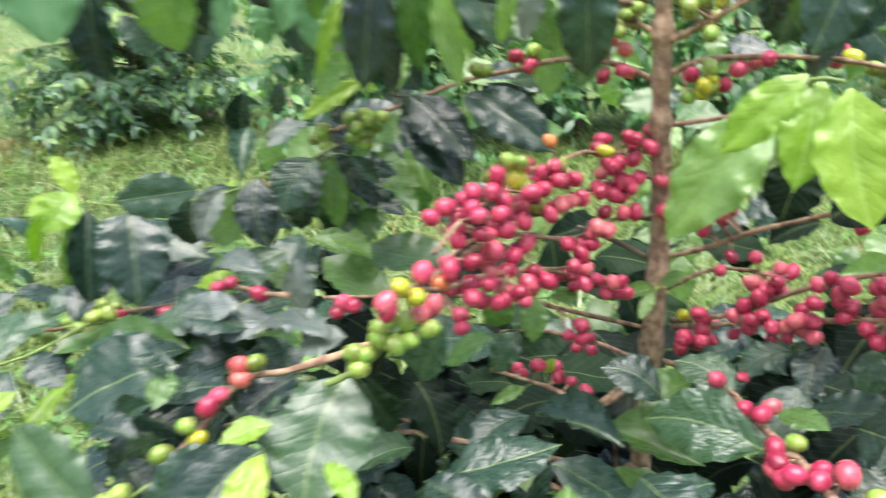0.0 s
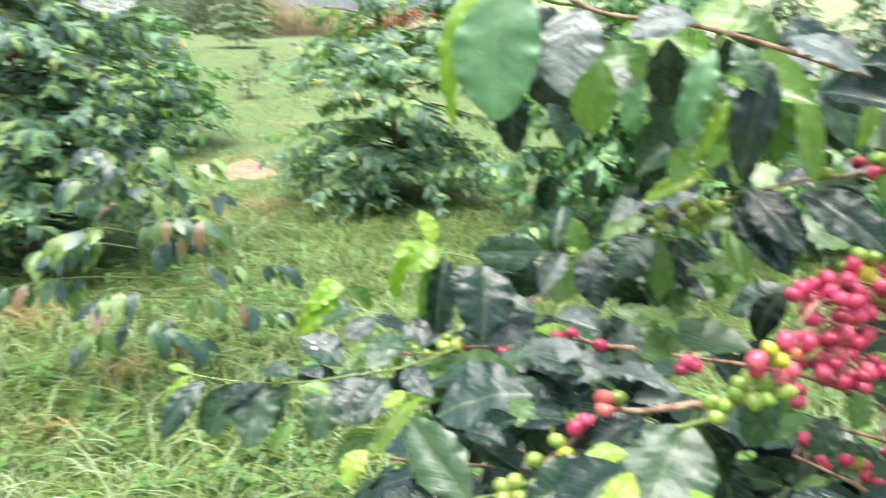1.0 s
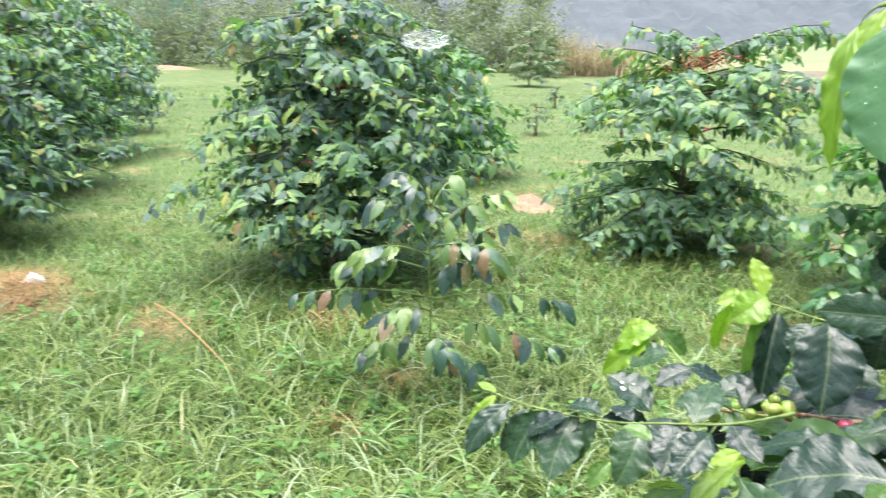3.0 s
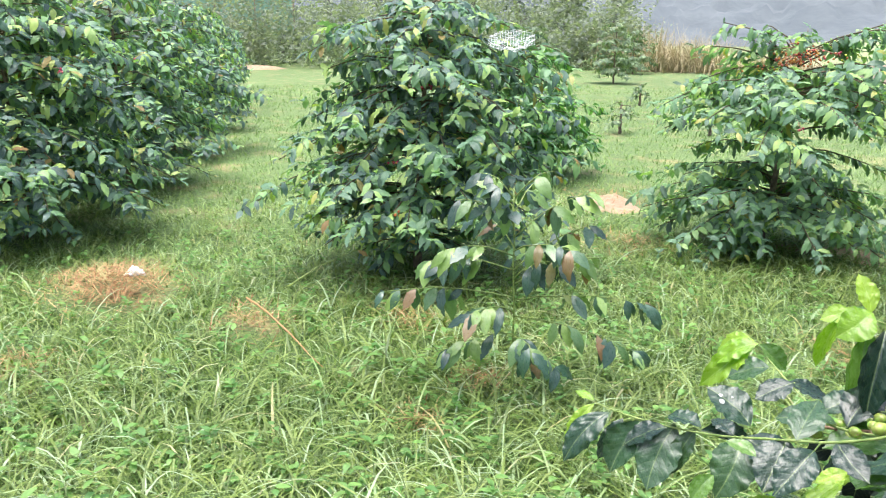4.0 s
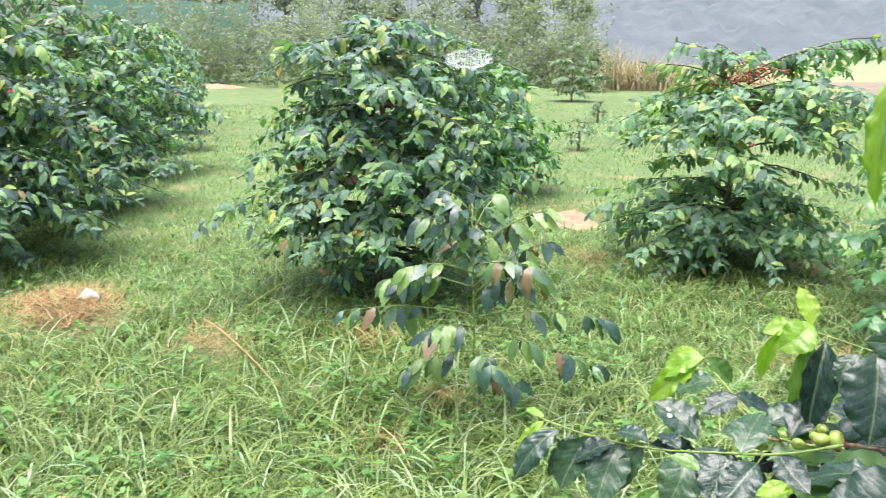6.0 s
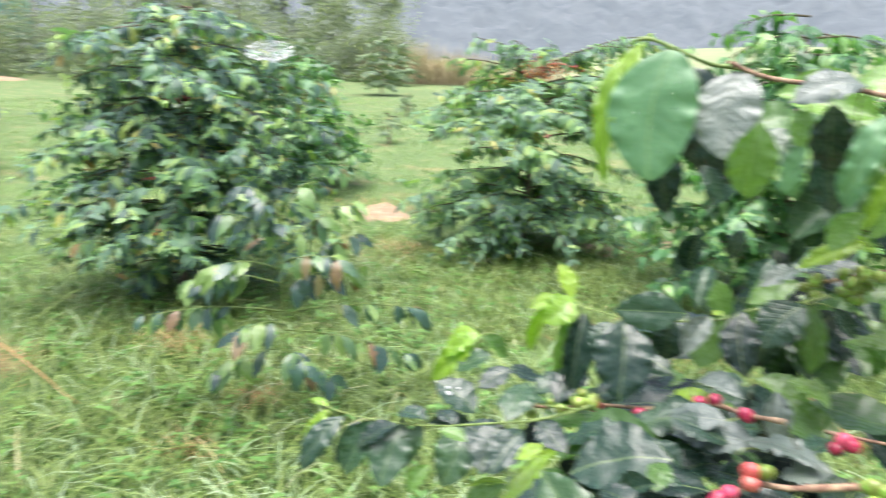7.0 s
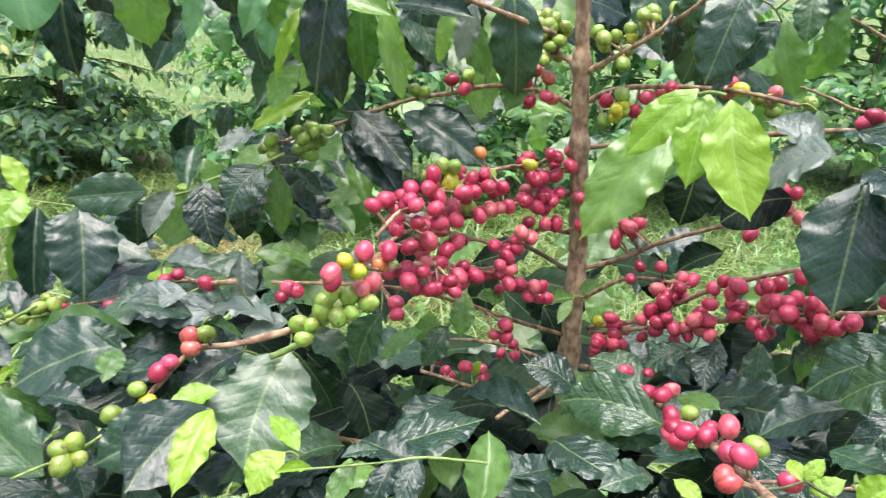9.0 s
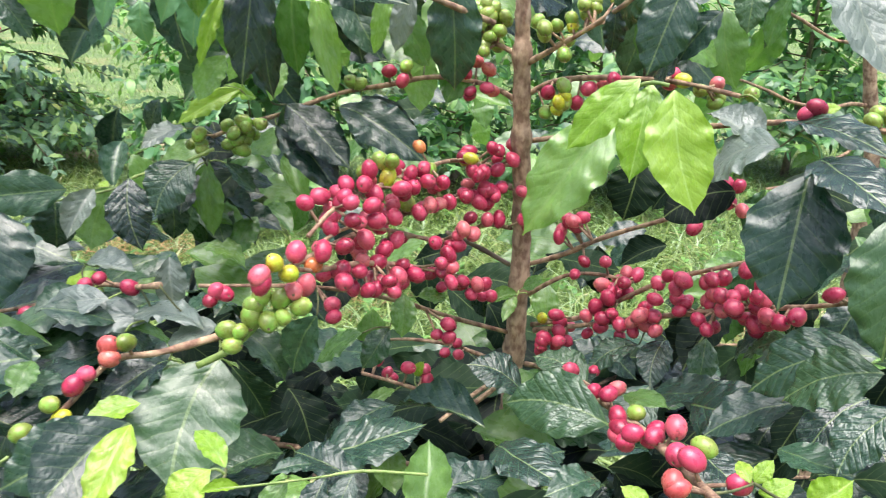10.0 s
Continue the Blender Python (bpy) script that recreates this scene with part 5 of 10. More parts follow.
cluster(b_r4, (0.252, 0.571, 1.304), 4, "r", 0.010)
cluster(b_r4, (0.258, 0.559, 1.311), 2, "r", 0.010)
cluster(b_r4, (0.273, 0.524, 1.338), 2, "r", 0.010)
cluster(b_r4, (0.232, 0.604, 1.285), 2, "r", 0.010)
cluster(b_r4, (0.170, 0.676, 1.239), 2, "ry", 0.010)
cluster(b_r4, (0.172, 0.669, 1.229), 4, "r", 0.010)
cluster(b_r4, (0.179, 0.660, 1.230), 2, "r", 0.010)
cluster(b_r4, (0.185, 0.656, 1.238), 2, "r", 0.010)
b_bot = shoot([(0.160, 0.684, 1.199), (0.182, 0.614, 1.229), (0.185, 0.532, 1.253), (0.184, 0.463, 1.280), (0.180, 0.402, 1.302), (0.177, 0.361, 1.316), (0.175, 0.329, 1.327)], 0.0024, 0.0024, bark_twig)
cluster(b_bot, (0.184, 0.606, 1.237), 2, "r", 0.009)
cluster(b_bot, (0.187, 0.586, 1.245), 2, "r", 0.009)
cluster(b_bot, (0.182, 0.518, 1.269), 1, "r", 0.009)
cluster(b_bot, (0.182, 0.537, 1.261), 2, "r", 0.009)
cluster(b_bot, (0.176, 0.475, 1.276), 1, "g", 0.009)
cluster(b_bot, (0.186, 0.475, 1.282), 1, "g", 0.009)
cluster(b_bot, (0.187, 0.418, 1.311), 1, "r", 0.009)
cluster(b_bot, (0.176, 0.387, 1.314), 1, "r", 0.009)
cluster(b_bot, (0.153, 0.354, 1.327), 1, "c", 0.009)
cluster(b_bot, (0.157, 0.350, 1.324), 1, "c", 0.009)
cluster(b_bot, (0.183, 0.425, 1.299), 2, "r", 0.009)
cluster(b_bot, (0.175, 0.450, 1.275), 4, "r", 0.009)
cluster(b_bot, (0.200, 0.400, 1.312), 1, "g", 0.009)
cluster(b_bot, (0.185, 0.359, 1.319), 2, "r", 0.009)
cluster(b_bot, (0.180, 0.438, 1.280), 2, "r", 0.009)
b_ll = shoot([(0.148, 0.682, 1.191), (0.104, 0.655, 1.172), (0.065, 0.665, 1.183), (0.017, 0.672, 1.194)], 0.0024, 0.0015, bark_twig)
b_ll2 = shoot([(0.137, 0.697, 1.194), (0.097, 0.717, 1.199), (0.057, 0.739, 1.193), (0.025, 0.756, 1.181)], 0.0020, 0.0014, bark_twig)
cluster(b_ll, (0.032, 0.682, 1.191), 2, "r", 0.009)
cluster(b_ll, (0.044, 0.683, 1.194), 2, "r", 0.009)
cluster(b_ll, (0.030, 0.692, 1.211), 2, "r", 0.009)
cluster(b_ll, (0.090, 0.675, 1.185), 2, "r", 0.009)
cluster(b_ll, (0.075, 0.678, 1.187), 1, "r", 0.009)
cluster(b_ll, (0.095, 0.688, 1.208), 2, "r", 0.009)
cluster(b_ll, (0.080, 0.685, 1.200), 2, "r", 0.009)
shoot([(0.145, 0.682, 1.188), (0.116, 0.644, 1.196), (0.079, 0.583, 1.205)], 0.0020, 0.0014, bark_twig)
b_l1 = shoot([(-0.543, 0.558, 1.221), (-0.520, 0.560, 1.218), (-0.477, 0.562, 1.219), (-0.405, 0.559, 1.233), (-0.342, 0.553, 1.256), (-0.295, 0.555, 1.272), (-0.251, 0.557, 1.296)], 0.0006, 0.0012, bark_green)
leaf(b_l1, (-0.529, 0.562, 1.219), (-0.552, 0.560, 1.222), (0.17, -0.30, 0.94), 1.00, "y", 0)
leaf(b_l1, (-0.528, 0.562, 1.216), (-0.545, 0.536, 1.175), (0.01, -0.85, 0.53), 0.65, "y", 1)
leaf(b_l1, (-0.509, 0.561, 1.214), (-0.528, 0.515, 1.167), (0.31, -0.74, 0.60), 0.88, "d", 3)
leaf(b_l1, (-0.473, 0.562, 1.218), (-0.481, 0.527, 1.172), (0.32, -0.78, 0.54), 1.24, "d", 4)
leaf(b_l1, (-0.442, 0.571, 1.223), (-0.440, 0.527, 1.172), (0.34, -0.70, 0.63), 1.32, "d", 2)
leaf(b_l1, (-0.422, 0.572, 1.226), (-0.432, 0.552, 1.182), (0.24, -0.91, 0.35), 0.90, "d", 2)
leaf(b_l1, (-0.374, 0.567, 1.238), (-0.375, 0.527, 1.195), (0.28, -0.71, 0.64), 1.43, "d", 5)
leaf(b_l1, (-0.334, 0.559, 1.257), (-0.331, 0.517, 1.226), (0.25, -0.57, 0.78), 1.50, "d", 0)
leaf(b_l1, (-0.308, 0.548, 1.262), (-0.317, 0.505, 1.236), (0.24, -0.54, 0.81), 1.29, "d", 1)
leaf(b_l1, (-0.502, 0.575, 1.205), (-0.514, 0.552, 1.162), (0.28, -0.88, 0.39), 0.83, "d", 0)
leaf(b_l1, (-0.414, 0.566, 1.230), (-0.385, 0.607, 1.212), (0.28, -0.57, 0.93), 0.92, "d", 4)
leaf(b_l1, (-0.369, 0.559, 1.245), (-0.313, 0.554, 1.238), (0.24, -0.59, 0.94), 1.30, "d", 2)
leaf(b_l1, (-0.295, 0.555, 1.272), (-0.262, 0.535, 1.260), (0.19, -0.61, 0.93), 1.30, "d", 2)
b_l2 = shoot([(-0.446, 0.706, 1.273), (-0.427, 0.699, 1.266), (-0.370, 0.668, 1.247), (-0.328, 0.645, 1.240), (-0.269, 0.626, 1.260)], 0.0006, 0.0012, bark_green)
leaf(b_l2, (-0.437, 0.707, 1.270), (-0.474, 0.666, 1.221), (0.16, -0.81, 0.56), 0.81, "y", 5)
leaf(b_l2, (-0.439, 0.707, 1.272), (-0.468, 0.697, 1.255), (-0.26, -0.57, 0.78), 1.53, "y", 0)
leaf(b_l2, (-0.431, 0.699, 1.273), (-0.472, 0.677, 1.242), (-0.21, -0.64, 0.74), 1.02, "y", 1)
leaf(b_l2, (-0.443, 0.707, 1.273), (-0.476, 0.706, 1.254), (0.30, -0.60, 0.86), 0.97, "y", 3)
leaf(b_l2, (-0.431, 0.700, 1.272), (-0.406, 0.713, 1.248), (0.27, -0.61, 0.86), 1.29, "m", 4)
leaf(b_l2, (-0.409, 0.681, 1.260), (-0.445, 0.667, 1.240), (-0.21, -0.55, 0.81), 1.54, "d", 2)
leaf(b_l2, (-0.387, 0.675, 1.253), (-0.357, 0.703, 1.237), (0.11, -0.30, 1.14), 1.30, "d", 2)
leaf(b_l2, (-0.328, 0.646, 1.242), (-0.375, 0.625, 1.237), (0.11, -0.30, 1.15), 1.30, "d", 5)
leaf(b_l2, (-0.379, 0.670, 1.257), (-0.402, 0.640, 1.241), (0.06, -0.50, 0.87), 1.41, "d", 0)
leaf(b_l2, (-0.320, 0.648, 1.242), (-0.315, 0.705, 1.263), (0.10, -0.31, 1.14), 1.30, "d", 1)
leaf(b_l2, (-0.349, 0.660, 1.240), (-0.328, 0.700, 1.260), (0.10, -0.30, 1.14), 1.30, "d", 3)
b_l4 = shoot([(-0.380, 0.670, 1.221), (-0.334, 0.659, 1.231), (-0.282, 0.660, 1.247), (-0.230, 0.647, 1.263), (-0.176, 0.625, 1.290), (-0.141, 0.591, 1.304), (-0.111, 0.557, 1.321)], 0.0014, 0.0020, bark_twig)
cluster(b_l4, (-0.322, 0.655, 1.242), 2, "g", 0.009)
cluster(b_l4, (-0.306, 0.653, 1.249), 2, "g", 0.009)
cluster(b_l4, (-0.290, 0.651, 1.258), 2, "g", 0.009)
cluster(b_l4, (-0.280, 0.645, 1.252), 1, "r", 0.009)
cluster(b_l4, (-0.353, 0.644, 1.229), 2, "g", 0.009)
cluster(b_l4, (-0.325, 0.651, 1.229), 2, "g", 0.009)
cluster(b_l4, (-0.235, 0.631, 1.262), 1, "r", 0.009)
cluster(b_l4, (-0.182, 0.613, 1.296), 1, "r", 0.009)
cluster(b_l4, (-0.168, 0.606, 1.304), 1, "r", 0.009)
cluster(b_l4, (-0.140, 0.586, 1.306), 1, "r", 0.009)
b_l3 = shoot([(-0.347, 0.716, 1.324), (-0.308, 0.707, 1.323), (-0.261, 0.688, 1.327), (-0.216, 0.681, 1.338), (-0.182, 0.688, 1.345), (-0.164, 0.694, 1.355), (-0.135, 0.699, 1.363), (-0.105, 0.704, 1.377)], 0.0007, 0.0012, bark_green)
leaf(b_l3, (-0.361, 0.712, 1.319), (-0.373, 0.699, 1.266), (0.15, -0.97, 0.20), 0.57, "y", 4)
leaf(b_l3, (-0.352, 0.717, 1.324), (-0.377, 0.704, 1.313), (0.10, -0.75, 0.66), 1.40, "y", 2)
leaf(b_l3, (-0.337, 0.716, 1.328), (-0.357, 0.726, 1.360), (0.49, -0.71, 0.51), 1.12, "y", 2)
leaf(b_l3, (-0.336, 0.717, 1.328), (-0.355, 0.686, 1.306), (0.32, -0.67, 0.67), 1.76, "y", 5)
leaf(b_l3, (-0.338, 0.712, 1.317), (-0.329, 0.693, 1.227), (0.47, -0.85, 0.23), 0.71, "m", 4)
leaf(b_l3, (-0.216, 0.687, 1.344), (-0.279, 0.669, 1.340), (0.24, -0.90, 0.35), 1.21, "d", 0)
leaf(b_l3, (-0.268, 0.671, 1.332), (-0.253, 0.629, 1.267), (0.37, -0.74, 0.56), 1.53, "d", 1)
leaf(b_l3, (-0.318, 0.700, 1.321), (-0.311, 0.662, 1.246), (0.44, -0.78, 0.44), 0.80, "d", 4)
leaf(b_l3, (-0.286, 0.690, 1.321), (-0.292, 0.668, 1.294), (0.20, -0.65, 0.84), 1.30, "d", 3)
leaf(b_l3, (-0.194, 0.684, 1.346), (-0.208, 0.657, 1.313), (0.18, -0.79, 0.58), 1.11, "s", 4)
leaf(b_l3, (-0.231, 0.699, 1.331), (-0.233, 0.696, 1.291), (0.13, -0.99, 0.08), 2.00, "d", 1)
leaf(b_l3, (-0.185, 0.698, 1.344), (-0.199, 0.677, 1.297), (0.13, -0.92, 0.37), 1.63, "m", 2)
leaf(b_l3, (-0.169, 0.690, 1.354), (-0.155, 0.666, 1.302), (0.30, -0.83, 0.46), 1.30, "w", 3)
leaf(b_l3, (-0.120, 0.701, 1.366), (-0.147, 0.677, 1.327), (0.03, -0.86, 0.51), 1.63, "w", 3)
leaf(b_l3, (-0.176, 0.690, 1.348), (-0.176, 0.696, 1.301), (0.09, -0.68, 0.83), 0.98, "d", 5)
leaf(b_l3, (-0.185, 0.689, 1.347), (-0.195, 0.698, 1.347), (0.10, -0.68, 0.81), 1.26, "y", 0)
leaf(b_l3, (-0.115, 0.721, 1.358), (-0.111, 0.714, 1.299), (0.22, -0.97, 0.13), 0.84, "m", 0)
leaf(b_red, (-0.178, 0.527, 1.284), (-0.250, 0.512, 1.257), (0.24, -0.47, 0.85), 1.64, "d", 2)
leaf(b_red, (-0.192, 0.433, 1.248), (-0.255, 0.469, 1.280), (0.20, -0.93, 0.48), 1.11, "d", 0)
leaf(b_red, (-0.214, 0.577, 1.270), (-0.287, 0.575, 1.241), (0.09, -0.30, 1.16), 0.76, "d", 3)
leaf(b_red, (-0.193, 0.648, 1.296), (-0.150, 0.633, 1.298), (0.04, -0.32, 1.13), 1.25, "s", 4)
leaf(b_red, (-0.127, 0.582, 1.284), (-0.192, 0.579, 1.278), (-0.04, -0.63, 0.77), 1.01, "s", 6)
leaf(b_red, (-0.191, 0.618, 1.276), (-0.148, 0.581, 1.280), (0.04, -0.31, 1.15), 1.21, "d", 2)
leaf(b_red, (-0.181, 0.469, 1.272), (-0.215, 0.483, 1.270), (0.07, -0.29, 1.18), 1.30, "d", 5)
leaf(b_red, (-0.296, 0.588, 1.226), (-0.309, 0.518, 1.203), (-0.18, -0.71, 0.65), 0.61, "y", 0)
leaf(b_red, (-0.282, 0.596, 1.232), (-0.318, 0.593, 1.206), (0.22, -0.60, 0.94), 0.58, "y", 1)
leaf(b_red, (-0.294, 0.590, 1.229), (-0.258, 0.582, 1.236), (0.20, -0.60, 0.94), 0.97, "m", 3)
leaf(b_red, (-0.177, 0.488, 1.284), (-0.205, 0.492, 1.260), (0.13, -0.61, 0.96), 1.23, "d", 4)
leaf(b_red, (-0.326, 0.560, 1.200), (-0.365, 0.558, 1.185), (0.26, -0.56, 0.97), 0.43, "y", 2)
leaf(b_red, (-0.326, 0.559, 1.198), (-0.364, 0.541, 1.161), (0.26, -0.55, 0.98), 0.89, "m", 2)
leaf(b_red, (-0.093, 0.504, 1.295), (-0.125, 0.475, 1.283), (0.03, -0.42, 0.91), 1.31, "d", 5)
leaf(b_red, (-0.174, 0.646, 1.284), (-0.221, 0.653, 1.268), (0.11, -0.65, 0.88), 1.21, "y", 0)
leaf(b_low, (-0.063, 0.502, 1.298), (-0.079, 0.442, 1.248), (0.11, -0.66, 0.75), 1.80, "d", 2)
leaf(b_low, (-0.074, 0.554, 1.293), (-0.108, 0.551, 1.281), (-0.31, -0.23, 0.92), 1.80, "s", 1)
leaf(b_low, (-0.081, 0.542, 1.297), (-0.139, 0.578, 1.288), (0.09, -0.30, 1.15), 0.76, "s", 3)
leaf(b_low, (-0.094, 0.434, 1.297), (-0.123, 0.383, 1.278), (0.08, -0.89, 0.51), 1.61, "d", 2)
leaf(b_low, (-0.110, 0.441, 1.288), (-0.152, 0.412, 1.272), (-0.03, -0.94, 0.50), 1.59, "d", 1)
leaf(b_low, (-0.098, 0.464, 1.290), (-0.125, 0.451, 1.284), (-0.01, -0.40, 0.92), 1.25, "y", 2)
leaf(b_low, (-0.090, 0.425, 1.302), (-0.100, 0.384, 1.276), (0.06, -0.54, 0.84), 0.93, "y", 1)
leaf(b_low, (-0.083, 0.504, 1.291), (-0.115, 0.487, 1.281), (0.09, -0.29, 1.17), 1.30, "m", 2)
leaf(b_low, (-0.180, 0.522, 1.283), (-0.180, 0.492, 1.275), (0.29, -0.57, 0.93), 1.30, "m", 2)
leaf(b_low, (-0.057, 0.509, 1.289), (-0.038, 0.513, 1.250), (0.43, -0.90, 0.12), 0.98, "o", 5)
leaf(b_low, (-0.153, 0.580, 1.300), (-0.198, 0.582, 1.291), (-0.17, -0.64, 0.75), 1.23, "s", 0)
leaf(b_low, (-0.096, 0.561, 1.297), (-0.074, 0.615, 1.281), (0.07, -0.31, 1.15), 0.87, "d", 1)
leaf(b_low, (-0.127, 0.638, 1.309), (-0.120, 0.622, 1.270), (0.27, -0.88, 0.38), 1.19, "s", 4)
leaf(b_low, (-0.180, 0.610, 1.290), (-0.210, 0.592, 1.280), (0.13, -0.29, 1.14), 1.30, "d", 4)
leaf(b_low, (-0.054, 0.512, 1.292), (-0.032, 0.523, 1.265), (0.60, -0.79, 0.15), 0.93, "o", 2)
leaf(b_low, (-0.009, 0.548, 1.306), (-0.026, 0.555, 1.259), (0.07, -0.63, 0.93), 1.26, "d", 2)
leaf(b_low, (0.039, 0.618, 1.264), (0.019, 0.603, 1.236), (0.01, -0.64, 0.94), 1.30, "d", 5)
leaf(b_low, (0.019, 0.598, 1.269), (-0.015, 0.604, 1.241), (0.02, -0.31, 1.16), 1.30, "m", 0)
leaf(b_low, (0.049, 0.611, 1.296), (0.048, 0.597, 1.266), (-0.02, -0.65, 0.91), 1.30, "m", 1)
leaf(b_low, (0.060, 0.628, 1.286), (0.083, 0.646, 1.281), (-0.04, -0.66, 0.89), 1.24, "m", 3)
leaf(b_low, (-0.179, 0.480, 1.320), (-0.161, 0.482, 1.305), (0.14, -0.28, 1.15), 1.30, "d", 4)
leaf(b_up, (-0.050, 0.724, 1.411), (0.005, 0.688, 1.368), (0.06, -0.70, 0.76), 1.11, "d", 0)
leaf(b_up, (-0.007, 0.723, 1.411), (0.064, 0.690, 1.375), (0.01, -0.70, 0.75), 1.11, "d", 1)
leaf(b_up, (-0.058, 0.724, 1.394), (-0.004, 0.692, 1.346), (0.07, -0.69, 0.78), 1.02, "d", 1)
leaf(b_up, (0.011, 0.725, 1.420), (0.061, 0.722, 1.380), (-0.00, -0.71, 0.74), 1.14, "d", 2)
leaf(b_up, (-0.053, 0.728, 1.408), (-0.034, 0.734, 1.355), (0.08, -0.70, 0.76), 1.19, "d", 2)
leaf(b_up, (-0.130, 0.724, 1.388), (-0.159, 0.692, 1.377), (0.09, -0.33, 1.08), 1.03, "s", 5)
leaf(b_up, (-0.126, 0.726, 1.389), (-0.099, 0.728, 1.372), (0.08, -0.33, 1.08), 1.30, "d", 0)
leaf(b_up, (-0.085, 0.720, 1.422), (-0.133, 0.704, 1.395), (-0.25, -0.82, 0.43), 0.72, "y", 1)
leaf(b_up, (-0.098, 0.718, 1.425), (-0.074, 0.731, 1.414), (0.13, -0.70, 0.72), 1.06, "y", 3)
leaf(b_up, (-0.118, 0.741, 1.357), (-0.110, 0.727, 1.304), (-0.25, -0.80, 0.50), 1.12, "m", 4)
leaf(b_up, (-0.129, 0.737, 1.350), (-0.135, 0.705, 1.320), (0.17, -0.67, 0.80), 1.30, "d", 2)
leaf(b_up, (-0.104, 0.743, 1.355), (-0.082, 0.761, 1.325), (0.13, -0.68, 0.79), 0.97, "d", 2)
leaf(b_up, (-0.157, 0.725, 1.338), (-0.172, 0.715, 1.318), (0.21, -0.66, 0.81), 1.30, "m", 5)
b_top = shoot([(-0.235, 0.546, 1.579), (-0.225, 0.549, 1.580), (-0.203, 0.554, 1.571), (-0.189, 0.570, 1.564), (-0.167, 0.584, 1.561)], 0.0014, 0.0014, bark_green)
leaf(b_top, (-0.229, 0.548, 1.579), (-0.250, 0.531, 1.528), (-0.21, -0.82, 0.30), 0.68, "y", 0)
leaf(b_top, (-0.244, 0.544, 1.567), (-0.243, 0.527, 1.476), (-0.20, -0.82, 0.34), 0.46, "y", 1)
leaf(b_top, (-0.166, 0.561, 1.560), (-0.166, 0.536, 1.503), (0.10, -0.71, 0.63), 1.60, "s", 7)
leaf(b_top, (-0.210, 0.612, 1.561), (-0.171, 0.644, 1.470), (0.12, -0.71, 0.64), 1.28, "d", 3)
leaf(b_top, (-0.220, 0.584, 1.508), (-0.212, 0.578, 1.452), (0.16, -0.70, 0.69), 1.04, "d", 4)
leaf(b_top, (-0.200, 0.614, 1.561), (-0.205, 0.652, 1.504), (0.13, -0.71, 0.62), 1.20, "d", 2)
broad = leaf(b_top, (-0.208, 0.542, 1.573), (-0.210, 0.520, 1.487), (0.16, -0.70, 0.63), 1.47, "p", 7)
for u, s, size in ((-0.5, 0.25, 0.0016), (-0.25, 0.33, 0.0014), (-0.55, 0.45, 0.0017), (0.3, 0.5, 0.0015), (-0.2, 0.6, 0.0013), (0.5, 0.62, 0.0016), (-0.6, 0.62, 0.0014), (0.25, 0.75, 0.0013), (-0.3, 0.78, 0.0015), (0.55, 0.35, 0.0012)):
    bead(broad, 7, u, s, size * 0.45, water_mat, "water_drop")
spotted = leaf(b_l2, (-0.398, 0.631, 1.218), (-0.446, 0.629, 1.242), (0.42, -0.34, 0.84), 1.60, "d", 2)
for u, s, size in ((-0.25, 0.62, 0.0045), (0.0, 0.72, 0.0032), (0.25, 0.55, 0.002)):
    bead(spotted, 2, u, s, size * 0.65, chalk_mat, "dropping")
b_top2 = shoot([(-0.174, 0.557, 1.566), (-0.148, 0.564, 1.556), (-0.093, 0.571, 1.550), (-0.047, 0.571, 1.539), (0.006, 0.602, 1.522), (0.050, 0.618, 1.508), (0.105, 0.639, 1.489)], 0.0014, 0.0020, bark_twig)
leaf(b_top2, (-0.091, 0.566, 1.553), (-0.132, 0.547, 1.541), (0.20, -1.01, 0.97), 1.20, "s", 3)
leaf(b_top2, (-0.034, 0.572, 1.543), (0.013, 0.551, 1.523), (0.00, -0.35, 1.02), 1.30, "s", 3)
leaf(b_top2, (-0.121, 0.559, 1.517), (-0.130, 0.552, 1.481), (0.16, -0.70, 0.68), 0.76, "p", 2)
leaf(b_top2, (-0.077, 0.557, 1.536), (-0.094, 0.540, 1.486), (0.11, -0.71, 0.67), 0.80, "p", 5)
leaf(b_top2, (-0.044, 0.571, 1.529), (-0.054, 0.559, 1.451), (0.06, -0.71, 0.70), 0.83, "d", 0)
leaf(b_top2, (-0.066, 0.576, 1.503), (-0.081, 0.568, 1.459), (0.09, -0.71, 0.71), 0.51, "y", 1)
leaf(b_top2, (-0.066, 0.559, 1.540), (-0.045, 0.549, 1.508), (0.03, -0.35, 1.03), 1.30, "d", 3)
leaf(b_top2, (-0.146, 0.533, 1.530), (-0.148, 0.537, 1.478), (0.19, -0.69, 0.68), 1.30, "m", 4)
leaf(b_top2, (-0.107, 0.543, 1.543), (-0.102, 0.560, 1.497), (0.13, -0.70, 0.66), 1.26, "d", 2)
leaf(b_top2, (-0.122, 0.560, 1.538), (-0.124, 0.557, 1.511), (0.16, -0.70, 0.65), 1.30, "l", 2)
leaf(b_top2, (-0.095, 0.585, 1.530), (-0.085, 0.592, 1.486), (0.11, -0.71, 0.67), 1.03, "m", 5)
leaf(b_top2, (-0.180, 0.540, 1.498), (-0.165, 0.541, 1.475), (0.22, -0.68, 0.70), 1.30, "d", 0)
leaf(b_top2, (-0.010, 0.592, 1.534), (-0.038, 0.582, 1.555), (0.03, -0.72, 0.62), 1.30, "d", 1)
leaf(b_top2, (-0.061, 0.580, 1.562), (-0.040, 0.581, 1.536), (0.06, -0.72, 0.62), 1.30, "m", 3)
